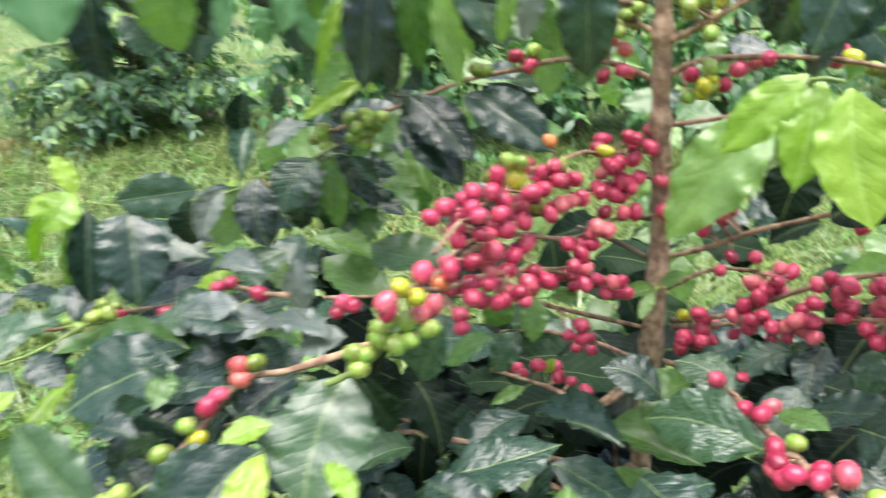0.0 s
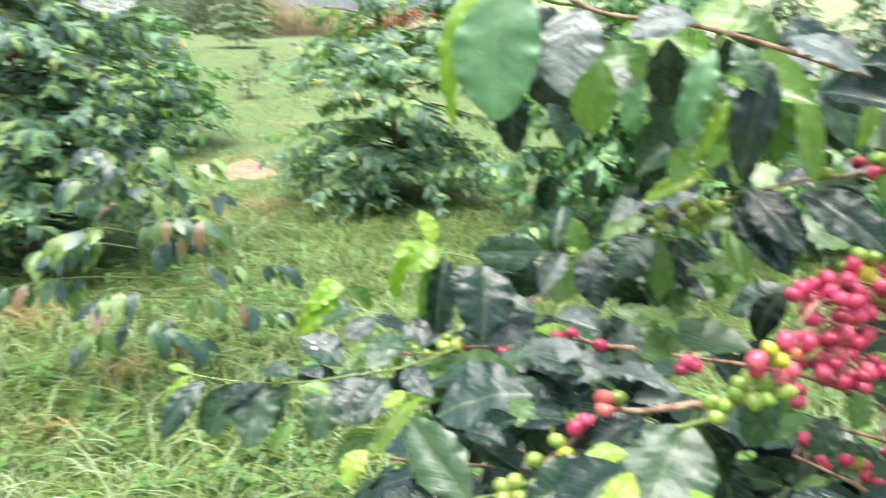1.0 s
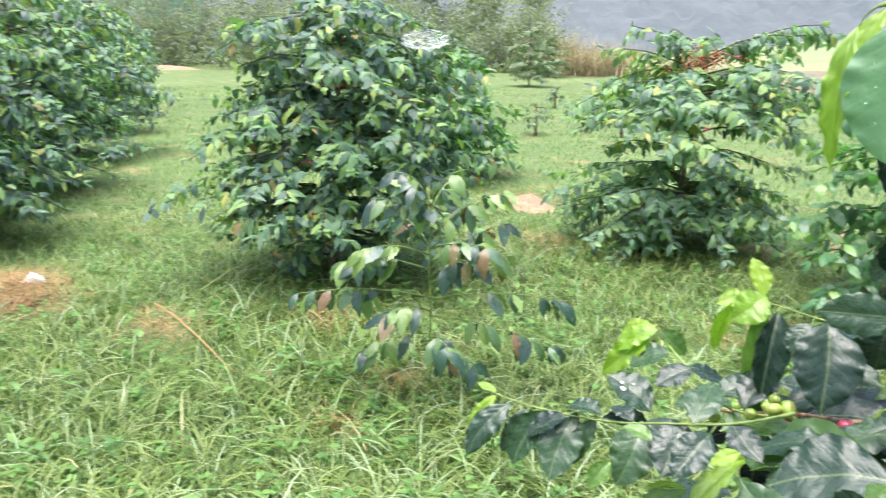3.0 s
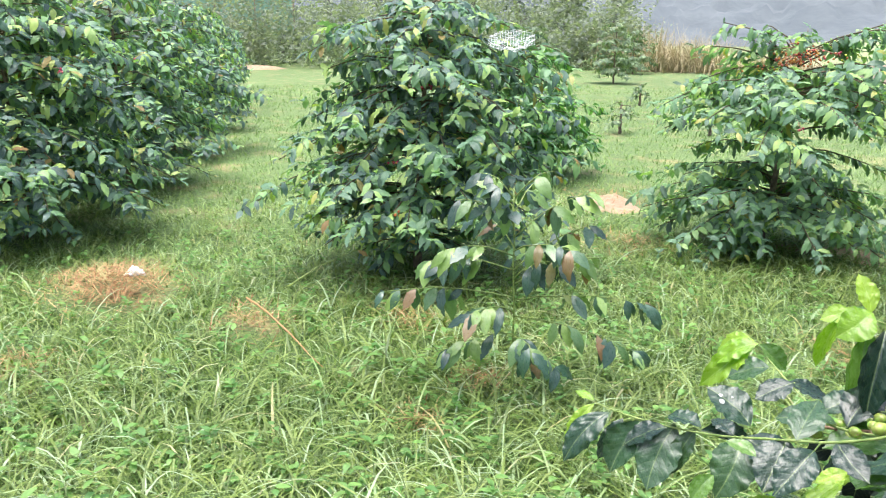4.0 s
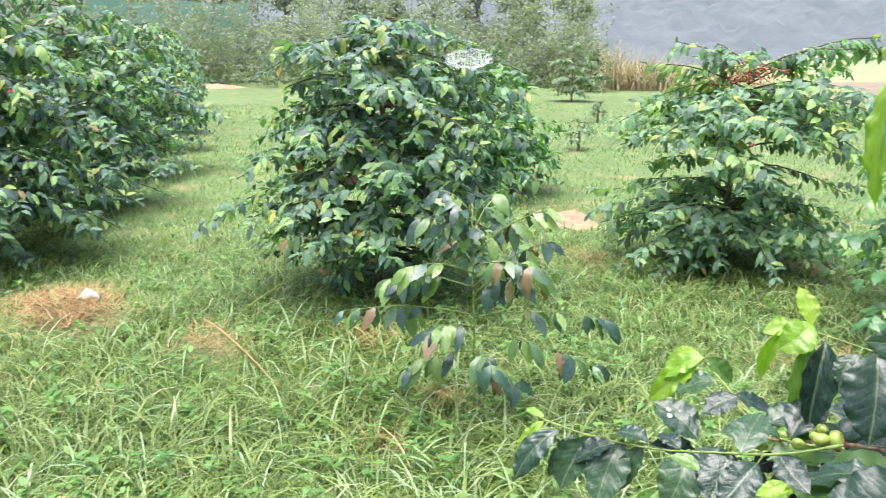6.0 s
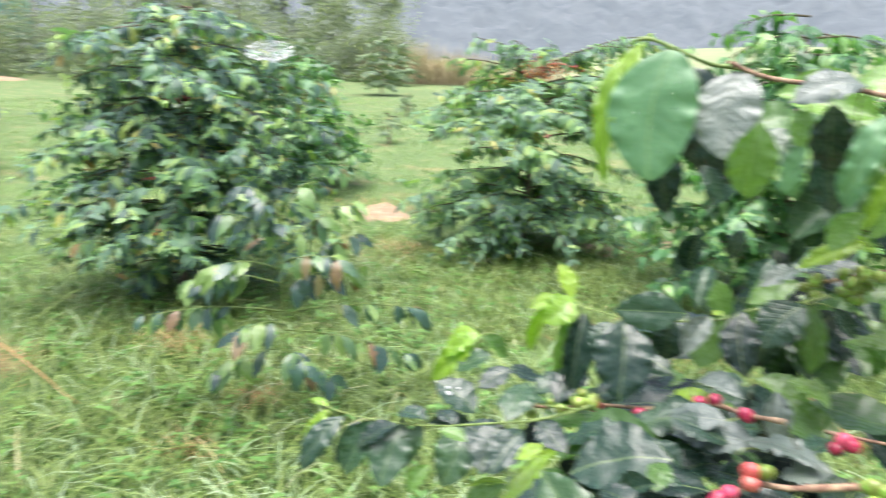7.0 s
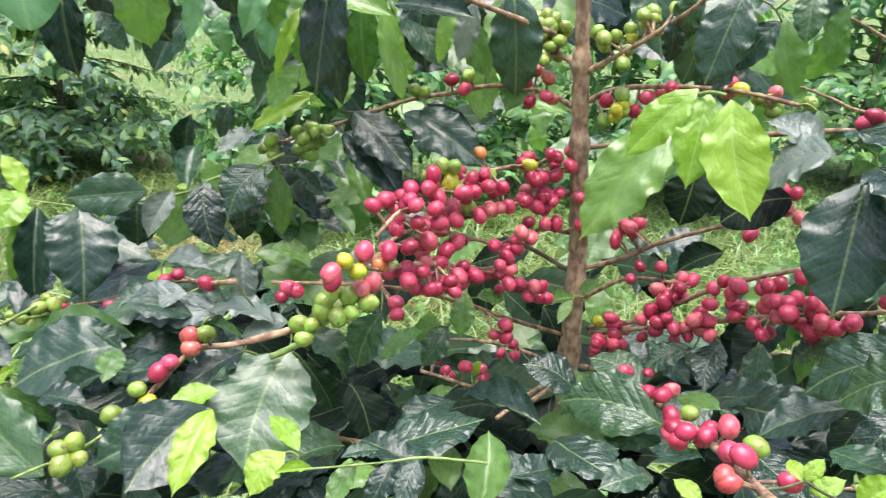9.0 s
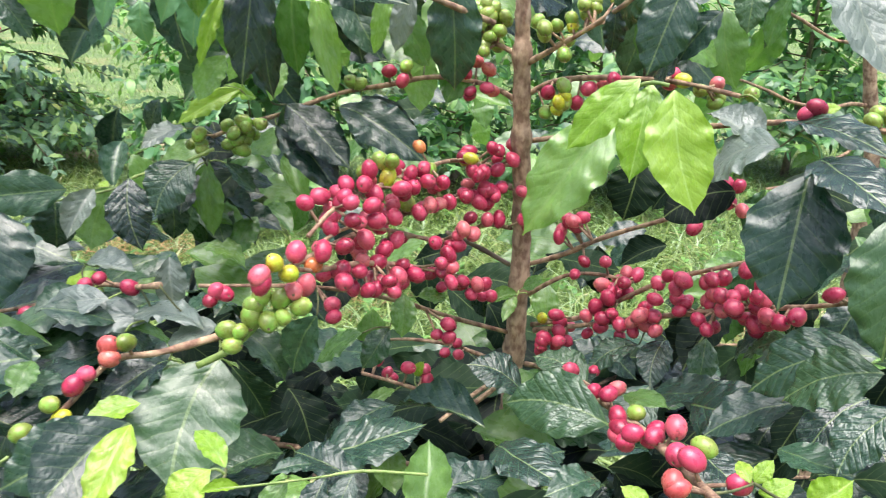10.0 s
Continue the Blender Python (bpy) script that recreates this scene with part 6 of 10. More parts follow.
leaf(b_top2, (0.040, 0.610, 1.523), (0.010, 0.602, 1.526), (-0.05, -1.02, 0.99), 1.30, "d", 4)
leaf(b_top2, (-0.114, 0.640, 1.515), (-0.104, 0.638, 1.455), (0.18, -0.70, 0.65), 1.16, "d", 2)
leaf(b_top2, (-0.089, 0.626, 1.506), (-0.096, 0.620, 1.464), (0.16, -0.70, 0.66), 1.18, "p", 2)
leaf(b_top2, (-0.068, 0.640, 1.499), (-0.080, 0.644, 1.459), (0.14, -0.70, 0.66), 1.30, "m", 5)
leaf(b_top2, (-0.060, 0.651, 1.490), (-0.069, 0.648, 1.471), (0.12, -0.71, 0.66), 1.30, "y", 0)
leaf(b_top2, (-0.059, 0.650, 1.473), (-0.079, 0.642, 1.440), (0.13, -0.70, 0.69), 0.97, "l", 1)
leaf(b_top2, (-0.053, 0.652, 1.492), (-0.048, 0.645, 1.429), (0.11, -0.71, 0.68), 0.76, "d", 3)
leaf(b_top2, (-0.036, 0.655, 1.508), (-0.031, 0.650, 1.445), (0.09, -0.71, 0.67), 0.86, "m", 4)
leaf(b_top2, (-0.018, 0.637, 1.506), (-0.002, 0.631, 1.436), (0.06, -0.71, 0.67), 0.59, "l", 2)
leaf(b_top2, (0.008, 0.659, 1.514), (0.014, 0.655, 1.457), (0.03, -0.72, 0.65), 1.28, "d", 2)
leaf(b_top2, (0.031, 0.650, 1.509), (0.022, 0.646, 1.462), (0.01, -0.72, 0.65), 0.61, "l", 5)
leaf(b_top2, (0.047, 0.640, 1.509), (0.037, 0.636, 1.466), (-0.01, -0.72, 0.65), 0.90, "s", 0)
leaf(b_top2, (0.072, 0.639, 1.521), (0.080, 0.641, 1.441), (-0.05, -0.72, 0.66), 1.05, "d", 1)
leaf(b_top2, (-0.138, 0.653, 1.492), (-0.134, 0.652, 1.462), (0.20, -0.69, 0.66), 1.28, "p", 3)
leaf(b_top2, (-0.014, 0.695, 1.471), (0.001, 0.694, 1.447), (0.05, -0.71, 0.68), 1.30, "l", 4)
leaf(b_top2, (0.063, 0.736, 1.458), (0.060, 0.728, 1.408), (-0.03, -0.71, 0.70), 1.26, "l", 2)
leaf(b_top2, (-0.088, 0.683, 1.453), (-0.108, 0.673, 1.420), (0.15, -0.69, 0.71), 1.30, "l", 2)
leaf(b_top2, (-0.059, 0.703, 1.417), (-0.050, 0.729, 1.444), (0.10, -0.70, 0.71), 1.10, "l", 5)
leaf(b_top2, (0.037, 0.679, 1.491), (0.064, 0.694, 1.450), (-0.02, -0.72, 0.67), 1.30, "m", 0)
b_young = shoot([(0.147, 0.706, 1.354), (0.161, 0.651, 1.393), (0.163, 0.557, 1.448), (0.174, 0.509, 1.470), (0.185, 0.500, 1.471)], 0.0014, 0.0011, bark_green)
leaf(b_young, (0.173, 0.513, 1.472), (0.136, 0.515, 1.430), (-0.50, -0.77, 0.39), 0.98, "y", 0)
leaf(b_young, (0.179, 0.511, 1.470), (0.168, 0.493, 1.418), (-0.32, -0.88, 0.37), 1.07, "y", 0)
leaf(b_young, (0.187, 0.497, 1.469), (0.198, 0.468, 1.408), (-0.22, -0.90, 0.38), 1.18, "y", 2)
leaf(b_young, (0.179, 0.569, 1.442), (0.124, 0.562, 1.361), (-0.45, -0.81, 0.38), 1.01, "l", 1)
leaf(b_young, (0.201, 0.577, 1.410), (0.192, 0.569, 1.371), (-0.39, -0.88, 0.27), 1.87, "o", 1)
leaf(b_young, (0.257, 0.552, 1.399), (0.217, 0.562, 1.377), (-0.49, -0.62, 0.60), 1.74, "o", 7)
leaf(b_young, (0.172, 0.612, 1.421), (0.188, 0.603, 1.401), (-0.19, -0.68, 0.75), 1.30, "l", 3)
b_right = shoot([(0.148, 0.705, 1.393), (0.214, 0.672, 1.412), (0.247, 0.610, 1.428), (0.277, 0.544, 1.446), (0.291, 0.514, 1.450), (0.315, 0.487, 1.453)], 0.0020, 0.0016, bark_twig)
cluster(b_right, (0.270, 0.516, 1.458), 1, "r", 0.008)
cluster(b_right, (0.276, 0.513, 1.463), 1, "r", 0.008)
cluster(b_right, (0.305, 0.496, 1.462), 2, "g", 0.008)
cluster(b_right, (0.294, 0.500, 1.452), 1, "g", 0.008)
cluster(b_right, (0.305, 0.494, 1.452), 2, "g", 0.008)
cluster(b_right, (0.302, 0.497, 1.457), 1, "g", 0.008)
leaf(b_right, (0.261, 0.514, 1.437), (0.232, 0.543, 1.407), (-0.74, -0.03, 0.68), 2.00, "s", 3)
leaf(b_right, (0.266, 0.544, 1.427), (0.241, 0.580, 1.443), (-0.13, -0.49, 0.86), 1.39, "s", 4)
leaf(b_right, (0.264, 0.528, 1.444), (0.290, 0.454, 1.445), (-0.17, -0.30, 1.06), 0.85, "w", 1)
leaf(b_right, (0.265, 0.480, 1.437), (0.275, 0.409, 1.425), (-0.19, -0.29, 1.08), 1.12, "w", 3)
leaf(b_right, (0.261, 0.478, 1.430), (0.245, 0.451, 1.361), (-0.44, -0.80, 0.41), 1.54, "d", 0)
leaf(b_right, (0.271, 0.413, 1.429), (0.266, 0.390, 1.364), (-0.40, -0.55, 0.83), 1.28, "d", 1)
leaf(b_right, (0.257, 0.483, 1.536), (0.277, 0.445, 1.484), (-0.18, -0.30, 1.01), 1.30, "s", 2)
leaf(b_right, (0.221, 0.598, 1.523), (0.201, 0.590, 1.464), (-0.23, -0.68, 0.65), 1.30, "d", 0)
leaf(b_right, (0.244, 0.588, 1.507), (0.222, 0.594, 1.473), (-0.26, -0.67, 0.65), 1.30, "d", 2)
leaf(b_right, (0.254, 0.574, 1.528), (0.251, 0.563, 1.495), (-0.29, -0.66, 0.62), 1.30, "d", 1)
leaf(b_right, (0.274, 0.564, 1.520), (0.267, 0.566, 1.487), (-0.31, -0.65, 0.63), 0.88, "m", 2)
leaf(b_right, (0.183, 0.620, 1.506), (0.185, 0.627, 1.473), (-0.19, -0.69, 0.65), 0.99, "d", 5)
leaf(b_right, (0.275, 0.580, 1.452), (0.283, 0.573, 1.435), (-0.31, -0.64, 0.71), 1.30, "m", 0)
leaf(b_right, (0.281, 0.521, 1.455), (0.293, 0.515, 1.461), (-0.36, -0.62, 0.70), 1.30, "y", 1)
leaf(b_right, (0.202, 0.614, 1.521), (0.194, 0.636, 1.486), (-0.21, -0.69, 0.63), 1.30, "d", 3)
leaf(b_right, (0.281, 0.505, 1.433), (0.268, 0.510, 1.425), (-0.34, -0.62, 0.74), 1.29, "m", 4)
leaf(b_right, (0.233, 0.602, 1.491), (0.219, 0.645, 1.443), (-0.24, -0.68, 0.68), 1.20, "d", 2)
leaf(b_bot, (0.145, 0.611, 1.211), (0.100, 0.619, 1.233), (0.32, -0.45, 0.83), 1.66, "w", 3)
leaf(b_bot, (0.178, 0.499, 1.258), (0.117, 0.534, 1.251), (-0.46, -0.68, 0.57), 1.36, "w", 3)
leaf(b_bot, (0.186, 0.580, 1.236), (0.151, 0.616, 1.243), (-0.14, -0.30, 0.94), 1.49, "w", 3)
leaf(b_bot, (-0.004, 0.486, 1.239), (0.063, 0.498, 1.257), (-0.21, -0.22, 0.95), 1.33, "w", 3)
leaf(b_bot, (0.054, 0.371, 1.285), (0.058, 0.402, 1.311), (-0.05, -0.64, 0.77), 1.21, "m", 4)
leaf(b_bot, (0.085, 0.407, 1.271), (0.058, 0.436, 1.272), (-0.29, -0.32, 0.90), 1.16, "d", 2)
leaf(b_bot, (0.101, 0.455, 1.271), (0.132, 0.404, 1.280), (-0.06, -0.28, 1.20), 1.20, "w", 3)
leaf(b_bot, (0.145, 0.405, 1.286), (0.114, 0.389, 1.288), (-0.08, -0.27, 1.21), 1.30, "d", 5)
leaf(b_bot, (0.229, 0.604, 1.261), (0.192, 0.604, 1.236), (-0.10, -0.30, 1.16), 1.30, "w", 3)
leaf(b_bot, (0.248, 0.600, 1.268), (0.230, 0.570, 1.242), (-0.12, -0.29, 1.16), 1.30, "w", 3)
leaf(b_bot, (0.237, 0.515, 1.263), (0.270, 0.454, 1.296), (-0.73, -0.02, 0.68), 1.22, "w", 3)
leaf(b_bot, (0.272, 0.457, 1.301), (0.225, 0.465, 1.273), (-0.15, -0.27, 1.17), 1.30, "d", 2)
leaf(b_bot, (0.286, 0.421, 1.350), (0.240, 0.453, 1.310), (-0.75, -0.36, 0.56), 1.20, "w", 3)
leaf(b_bot, (0.277, 0.401, 1.352), (0.246, 0.429, 1.319), (-0.81, -0.28, 0.51), 1.43, "w", 6)
leaf(b_bot, (0.234, 0.403, 1.307), (0.252, 0.370, 1.316), (-0.17, -0.25, 1.18), 1.30, "d", 2)
leaf(b_bot, (0.272, 0.375, 1.347), (0.241, 0.365, 1.318), (-0.19, -0.24, 1.17), 1.30, "w", 3)
leaf(b_bot, (0.207, 0.431, 1.286), (0.223, 0.392, 1.283), (-0.14, -0.26, 1.19), 1.23, "w", 3)
leaf(b_bot, (0.197, 0.354, 1.323), (0.205, 0.357, 1.333), (-0.54, -0.61, 0.57), 1.35, "y", 0)
leaf(b_bot, (0.196, 0.355, 1.322), (0.196, 0.369, 1.324), (-0.31, -0.11, 0.95), 1.20, "y", 1)
leaf(b_bot, (0.198, 0.351, 1.320), (0.212, 0.349, 1.328), (-0.50, -0.46, 0.73), 1.42, "y", 3)
leaf(b_bot, (0.206, 0.328, 1.331), (0.221, 0.327, 1.345), (-0.58, -0.49, 0.65), 1.55, "y", 4)
leaf(b_bot, (0.149, 0.345, 1.315), (0.138, 0.354, 1.321), (-0.07, -0.62, 0.78), 1.27, "y", 2)
leaf(b_bot, (0.223, 0.551, 1.248), (0.260, 0.514, 1.276), (-0.13, -0.28, 1.17), 1.30, "d", 2)
leaf(b_bot, (0.276, 0.545, 1.280), (0.296, 0.524, 1.309), (-0.15, -0.28, 1.14), 1.30, "d", 5)
leaf(b_bot, (0.267, 0.575, 1.282), (0.261, 0.560, 1.249), (-0.13, -0.28, 1.15), 1.30, "d", 0)
leaf(b_bot, (0.289, 0.507, 1.317), (0.271, 0.528, 1.289), (-0.16, -0.28, 1.14), 1.30, "d", 1)
leaf(b_bot, (0.045, 0.556, 1.234), (0.007, 0.524, 1.222), (0.01, -0.29, 1.19), 1.30, "d", 3)
leaf(b_bot, (0.102, 0.511, 1.246), (0.045, 0.556, 1.234), (-0.03, -0.29, 1.19), 0.87, "d", 4)
leaf(b_bot, (0.154, 0.585, 1.227), (0.200, 0.604, 1.241), (-0.08, -0.30, 1.17), 1.13, "d", 2)
leaf(b_bot, (0.072, 0.413, 1.276), (0.104, 0.431, 1.273), (-0.04, -0.28, 1.21), 1.30, "d", 2)
leaf(b_bot, (0.020, 0.416, 1.277), (-0.011, 0.438, 1.278), (0.02, -0.28, 1.21), 1.30, "d", 5)
leaf(b_bot, (0.220, 0.512, 1.263), (0.199, 0.540, 1.255), (-0.11, -0.28, 1.17), 1.28, "m", 0)
leaf(b_bot, (0.113, 0.445, 1.260), (0.143, 0.464, 1.262), (-0.07, -0.28, 1.20), 1.30, "d", 1)
leaf(b_bot, (0.003, 0.413, 1.275), (-0.019, 0.389, 1.280), (0.04, -0.27, 1.21), 1.30, "m", 3)
b_lowtwig = shoot([(-0.043, 0.374, 1.302), (-0.021, 0.375, 1.304), (0.007, 0.377, 1.307), (0.027, 0.378, 1.310), (0.057, 0.377, 1.309)], 0.0005, 0.0007, bark_green)
leaf(b_lowtwig, (-0.027, 0.376, 1.302), (-0.045, 0.373, 1.301), (0.14, -0.56, 1.03), 0.74, "y", 4)
leaf(b_lowtwig, (-0.038, 0.397, 1.297), (-0.058, 0.421, 1.302), (0.15, -0.58, 1.00), 0.85, "y", 2)
leaf(b_lowtwig, (-0.007, 0.383, 1.302), (-0.019, 0.368, 1.284), (-0.20, -0.68, 0.71), 1.04, "m", 2)
leaf(b_lowtwig, (0.011, 0.376, 1.308), (0.000, 0.362, 1.290), (-0.22, -0.69, 0.69), 1.15, "d", 5)
leaf(b_lowtwig, (0.023, 0.377, 1.309), (0.014, 0.360, 1.294), (-0.13, -0.59, 0.79), 1.20, "d", 0)
leaf(b_lowtwig, (-0.014, 0.379, 1.307), (0.004, 0.387, 1.307), (0.05, -0.16, 0.99), 1.09, "d", 1)
leaf(b_lowtwig, (-0.043, 0.389, 1.302), (-0.058, 0.374, 1.286), (-0.18, -0.61, 0.77), 1.63, "y", 3)
leaf(b_r2, (0.147, 0.686, 1.265), (0.120, 0.676, 1.259), (-0.11, -0.65, 0.89), 1.03, "m", 4)
leaf(b_r2, (0.150, 0.678, 1.274), (0.165, 0.670, 1.288), (-0.13, -0.65, 0.87), 1.30, "m", 2)
leaf(b_r2, (0.145, 0.676, 1.267), (0.132, 0.659, 1.251), (-0.11, -0.65, 0.90), 0.90, "m", 2)
leaf(b_r2, (0.046, 0.665, 1.182), (0.018, 0.649, 1.175), (0.00, -0.62, 0.97), 0.78, "m", 5)
leaf(b_r2, (0.063, 0.679, 1.188), (0.070, 0.676, 1.204), (-0.03, -0.63, 0.95), 1.30, "y", 0)

for zz, azd, rr, n, sd in ((1.06, 170, 0.6, 7, 31), (1.08, 225, 0.45, 5, 32), (1.06, 290, 0.4, 5, 33), (1.04, 345, 0.5, 6, 34), (0.9, 185, 0.6, 7, 35), (0.9, 215, 0.5, 6, 36), (0.9, 340, 0.5, 6, 37), (0.88, 280, 0.45, 5, 38), (0.9, 60, 0.55, 6, 39), (0.9, 110, 0.55, 6, 40), (0.7, 190, 0.6, 7, 41), (0.7, 30, 0.6, 7, 42), (0.7, 100, 0.6, 7, 43), (0.45, 150, 0.65, 7, 44), (0.45, 60, 0.6, 7, 45), (0.45, 0, 0.6, 7, 46), (0.4, 100, 0.6, 7, 47), (1.02, 200, 0.50, 5, 1), (1.0, 150, 0.55, 6, 2), (0.98, 255, 0.42, 4, 3), (1.0, 310, 0.45, 5, 4), (0.98, 20, 0.55, 6, 5), (0.96, 90, 0.5, 5, 6), (0.8, 175, 0.62, 6, 7), (0.8, 120, 0.6, 6, 8), (0.78, 230, 0.5, 5, 9), (0.8, 0, 0.6, 6, 10), (0.78, 50, 0.6, 6, 11), (0.6, 200, 0.65, 6, 12), (0.6, 140, 0.65, 6, 13), (0.6, 80, 0.6, 6, 14), (0.58, 330, 0.6, 6, 15), (1.1, 40, 0.5, 5, 16),
                           (1.80, 90, 0.2, 2, 23)):
    a = Vector((0.155, 0.703, zz))
    b = a + Vector((math.cos(radians(azd)) * rr, math.sin(radians(azd)) * rr, -0.10 * rr + (0.1 if zz > 1.5 else 0)))
    low = shoot([a, a.lerp(b, 0.5) + Vector((0, 0, 0.04)), b], 0.0035, 0.0018, bark_twig)
    twig_leaves(low, a.lerp(b, 0.2), b, n, 0.14, sd)

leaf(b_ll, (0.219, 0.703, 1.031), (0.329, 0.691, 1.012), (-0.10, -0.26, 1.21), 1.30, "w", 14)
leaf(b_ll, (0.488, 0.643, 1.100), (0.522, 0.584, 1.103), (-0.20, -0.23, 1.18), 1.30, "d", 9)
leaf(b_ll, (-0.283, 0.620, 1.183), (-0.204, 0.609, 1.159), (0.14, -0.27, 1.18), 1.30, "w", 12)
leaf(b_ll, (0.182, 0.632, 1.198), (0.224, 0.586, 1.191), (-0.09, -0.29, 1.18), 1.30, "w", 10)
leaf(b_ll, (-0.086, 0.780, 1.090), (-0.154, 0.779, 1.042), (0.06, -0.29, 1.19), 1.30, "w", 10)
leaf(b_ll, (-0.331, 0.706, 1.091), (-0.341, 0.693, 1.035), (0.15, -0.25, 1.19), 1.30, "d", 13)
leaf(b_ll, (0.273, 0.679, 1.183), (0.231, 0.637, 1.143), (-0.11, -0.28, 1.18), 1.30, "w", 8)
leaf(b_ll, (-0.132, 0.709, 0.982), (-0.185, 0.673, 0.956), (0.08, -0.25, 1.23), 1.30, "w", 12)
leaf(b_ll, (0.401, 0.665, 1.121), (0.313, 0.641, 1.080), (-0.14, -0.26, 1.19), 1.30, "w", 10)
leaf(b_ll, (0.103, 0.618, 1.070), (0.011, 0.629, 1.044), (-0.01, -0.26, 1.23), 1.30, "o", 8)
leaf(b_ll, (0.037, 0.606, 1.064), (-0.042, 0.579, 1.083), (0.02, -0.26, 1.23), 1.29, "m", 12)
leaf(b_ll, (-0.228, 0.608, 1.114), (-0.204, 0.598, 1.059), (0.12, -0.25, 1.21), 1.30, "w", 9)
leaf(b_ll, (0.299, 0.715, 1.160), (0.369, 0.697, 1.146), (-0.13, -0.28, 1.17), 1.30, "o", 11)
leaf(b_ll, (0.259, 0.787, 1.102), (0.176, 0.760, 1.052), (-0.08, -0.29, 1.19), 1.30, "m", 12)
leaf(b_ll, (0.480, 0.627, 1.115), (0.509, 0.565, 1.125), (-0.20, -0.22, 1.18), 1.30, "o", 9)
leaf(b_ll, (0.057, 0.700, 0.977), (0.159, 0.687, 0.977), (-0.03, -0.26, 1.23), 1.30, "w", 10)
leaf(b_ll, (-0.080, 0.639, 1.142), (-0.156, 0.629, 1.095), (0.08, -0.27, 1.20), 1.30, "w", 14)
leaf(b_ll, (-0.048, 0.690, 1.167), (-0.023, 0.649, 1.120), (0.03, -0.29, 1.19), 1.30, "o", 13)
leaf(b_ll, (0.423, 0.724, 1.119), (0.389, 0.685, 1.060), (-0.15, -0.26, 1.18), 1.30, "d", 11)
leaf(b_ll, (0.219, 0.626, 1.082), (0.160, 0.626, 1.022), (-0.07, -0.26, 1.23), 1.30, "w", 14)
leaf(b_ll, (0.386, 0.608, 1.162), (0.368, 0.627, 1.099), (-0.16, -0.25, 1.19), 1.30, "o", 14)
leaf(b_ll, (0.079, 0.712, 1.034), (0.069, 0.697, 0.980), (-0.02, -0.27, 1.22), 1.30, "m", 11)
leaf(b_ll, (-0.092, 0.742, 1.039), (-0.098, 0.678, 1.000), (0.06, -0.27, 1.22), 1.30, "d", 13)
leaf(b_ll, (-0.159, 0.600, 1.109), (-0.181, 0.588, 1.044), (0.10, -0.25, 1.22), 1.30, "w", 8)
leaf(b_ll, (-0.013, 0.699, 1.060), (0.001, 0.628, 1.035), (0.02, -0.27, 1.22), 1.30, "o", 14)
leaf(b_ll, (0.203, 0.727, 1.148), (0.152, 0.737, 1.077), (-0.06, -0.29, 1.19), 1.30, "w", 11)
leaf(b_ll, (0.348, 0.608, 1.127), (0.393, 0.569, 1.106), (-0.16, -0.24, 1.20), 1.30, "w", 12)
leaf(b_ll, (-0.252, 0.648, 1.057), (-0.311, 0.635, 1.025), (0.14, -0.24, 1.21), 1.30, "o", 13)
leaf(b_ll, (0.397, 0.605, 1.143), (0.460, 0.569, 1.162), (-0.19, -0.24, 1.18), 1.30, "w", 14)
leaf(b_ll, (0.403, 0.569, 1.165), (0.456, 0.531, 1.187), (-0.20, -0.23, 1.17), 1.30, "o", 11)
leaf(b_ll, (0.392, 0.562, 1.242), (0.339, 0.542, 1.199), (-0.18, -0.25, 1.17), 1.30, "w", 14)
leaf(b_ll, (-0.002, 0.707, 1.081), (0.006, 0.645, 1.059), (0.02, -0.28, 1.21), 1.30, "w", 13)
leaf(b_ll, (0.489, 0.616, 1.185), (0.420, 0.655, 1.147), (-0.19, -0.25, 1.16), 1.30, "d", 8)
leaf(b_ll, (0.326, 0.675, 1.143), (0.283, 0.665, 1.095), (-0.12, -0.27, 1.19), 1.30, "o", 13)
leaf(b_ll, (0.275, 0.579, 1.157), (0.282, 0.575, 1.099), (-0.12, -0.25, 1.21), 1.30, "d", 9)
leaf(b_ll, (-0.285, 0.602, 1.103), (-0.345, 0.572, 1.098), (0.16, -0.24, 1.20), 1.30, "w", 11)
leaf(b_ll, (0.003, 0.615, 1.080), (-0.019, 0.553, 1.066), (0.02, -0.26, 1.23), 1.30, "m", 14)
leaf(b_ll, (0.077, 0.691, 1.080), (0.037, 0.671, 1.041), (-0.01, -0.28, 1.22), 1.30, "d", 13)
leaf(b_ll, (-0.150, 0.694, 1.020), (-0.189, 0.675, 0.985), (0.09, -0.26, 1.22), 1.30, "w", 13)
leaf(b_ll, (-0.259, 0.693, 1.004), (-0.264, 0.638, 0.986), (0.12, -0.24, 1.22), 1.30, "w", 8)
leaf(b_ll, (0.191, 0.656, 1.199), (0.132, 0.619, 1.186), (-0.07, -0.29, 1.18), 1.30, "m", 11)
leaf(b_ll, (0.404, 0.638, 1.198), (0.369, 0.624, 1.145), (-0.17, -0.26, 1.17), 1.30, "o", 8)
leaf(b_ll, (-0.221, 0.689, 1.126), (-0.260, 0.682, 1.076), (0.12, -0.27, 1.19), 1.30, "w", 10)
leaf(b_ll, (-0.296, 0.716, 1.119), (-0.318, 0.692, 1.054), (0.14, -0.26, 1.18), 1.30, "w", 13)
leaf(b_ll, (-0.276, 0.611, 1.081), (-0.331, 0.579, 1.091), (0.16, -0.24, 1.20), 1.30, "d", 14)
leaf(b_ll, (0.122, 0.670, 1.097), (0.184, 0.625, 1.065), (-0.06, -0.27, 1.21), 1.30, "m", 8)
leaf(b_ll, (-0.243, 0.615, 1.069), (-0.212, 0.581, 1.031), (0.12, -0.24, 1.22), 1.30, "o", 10)
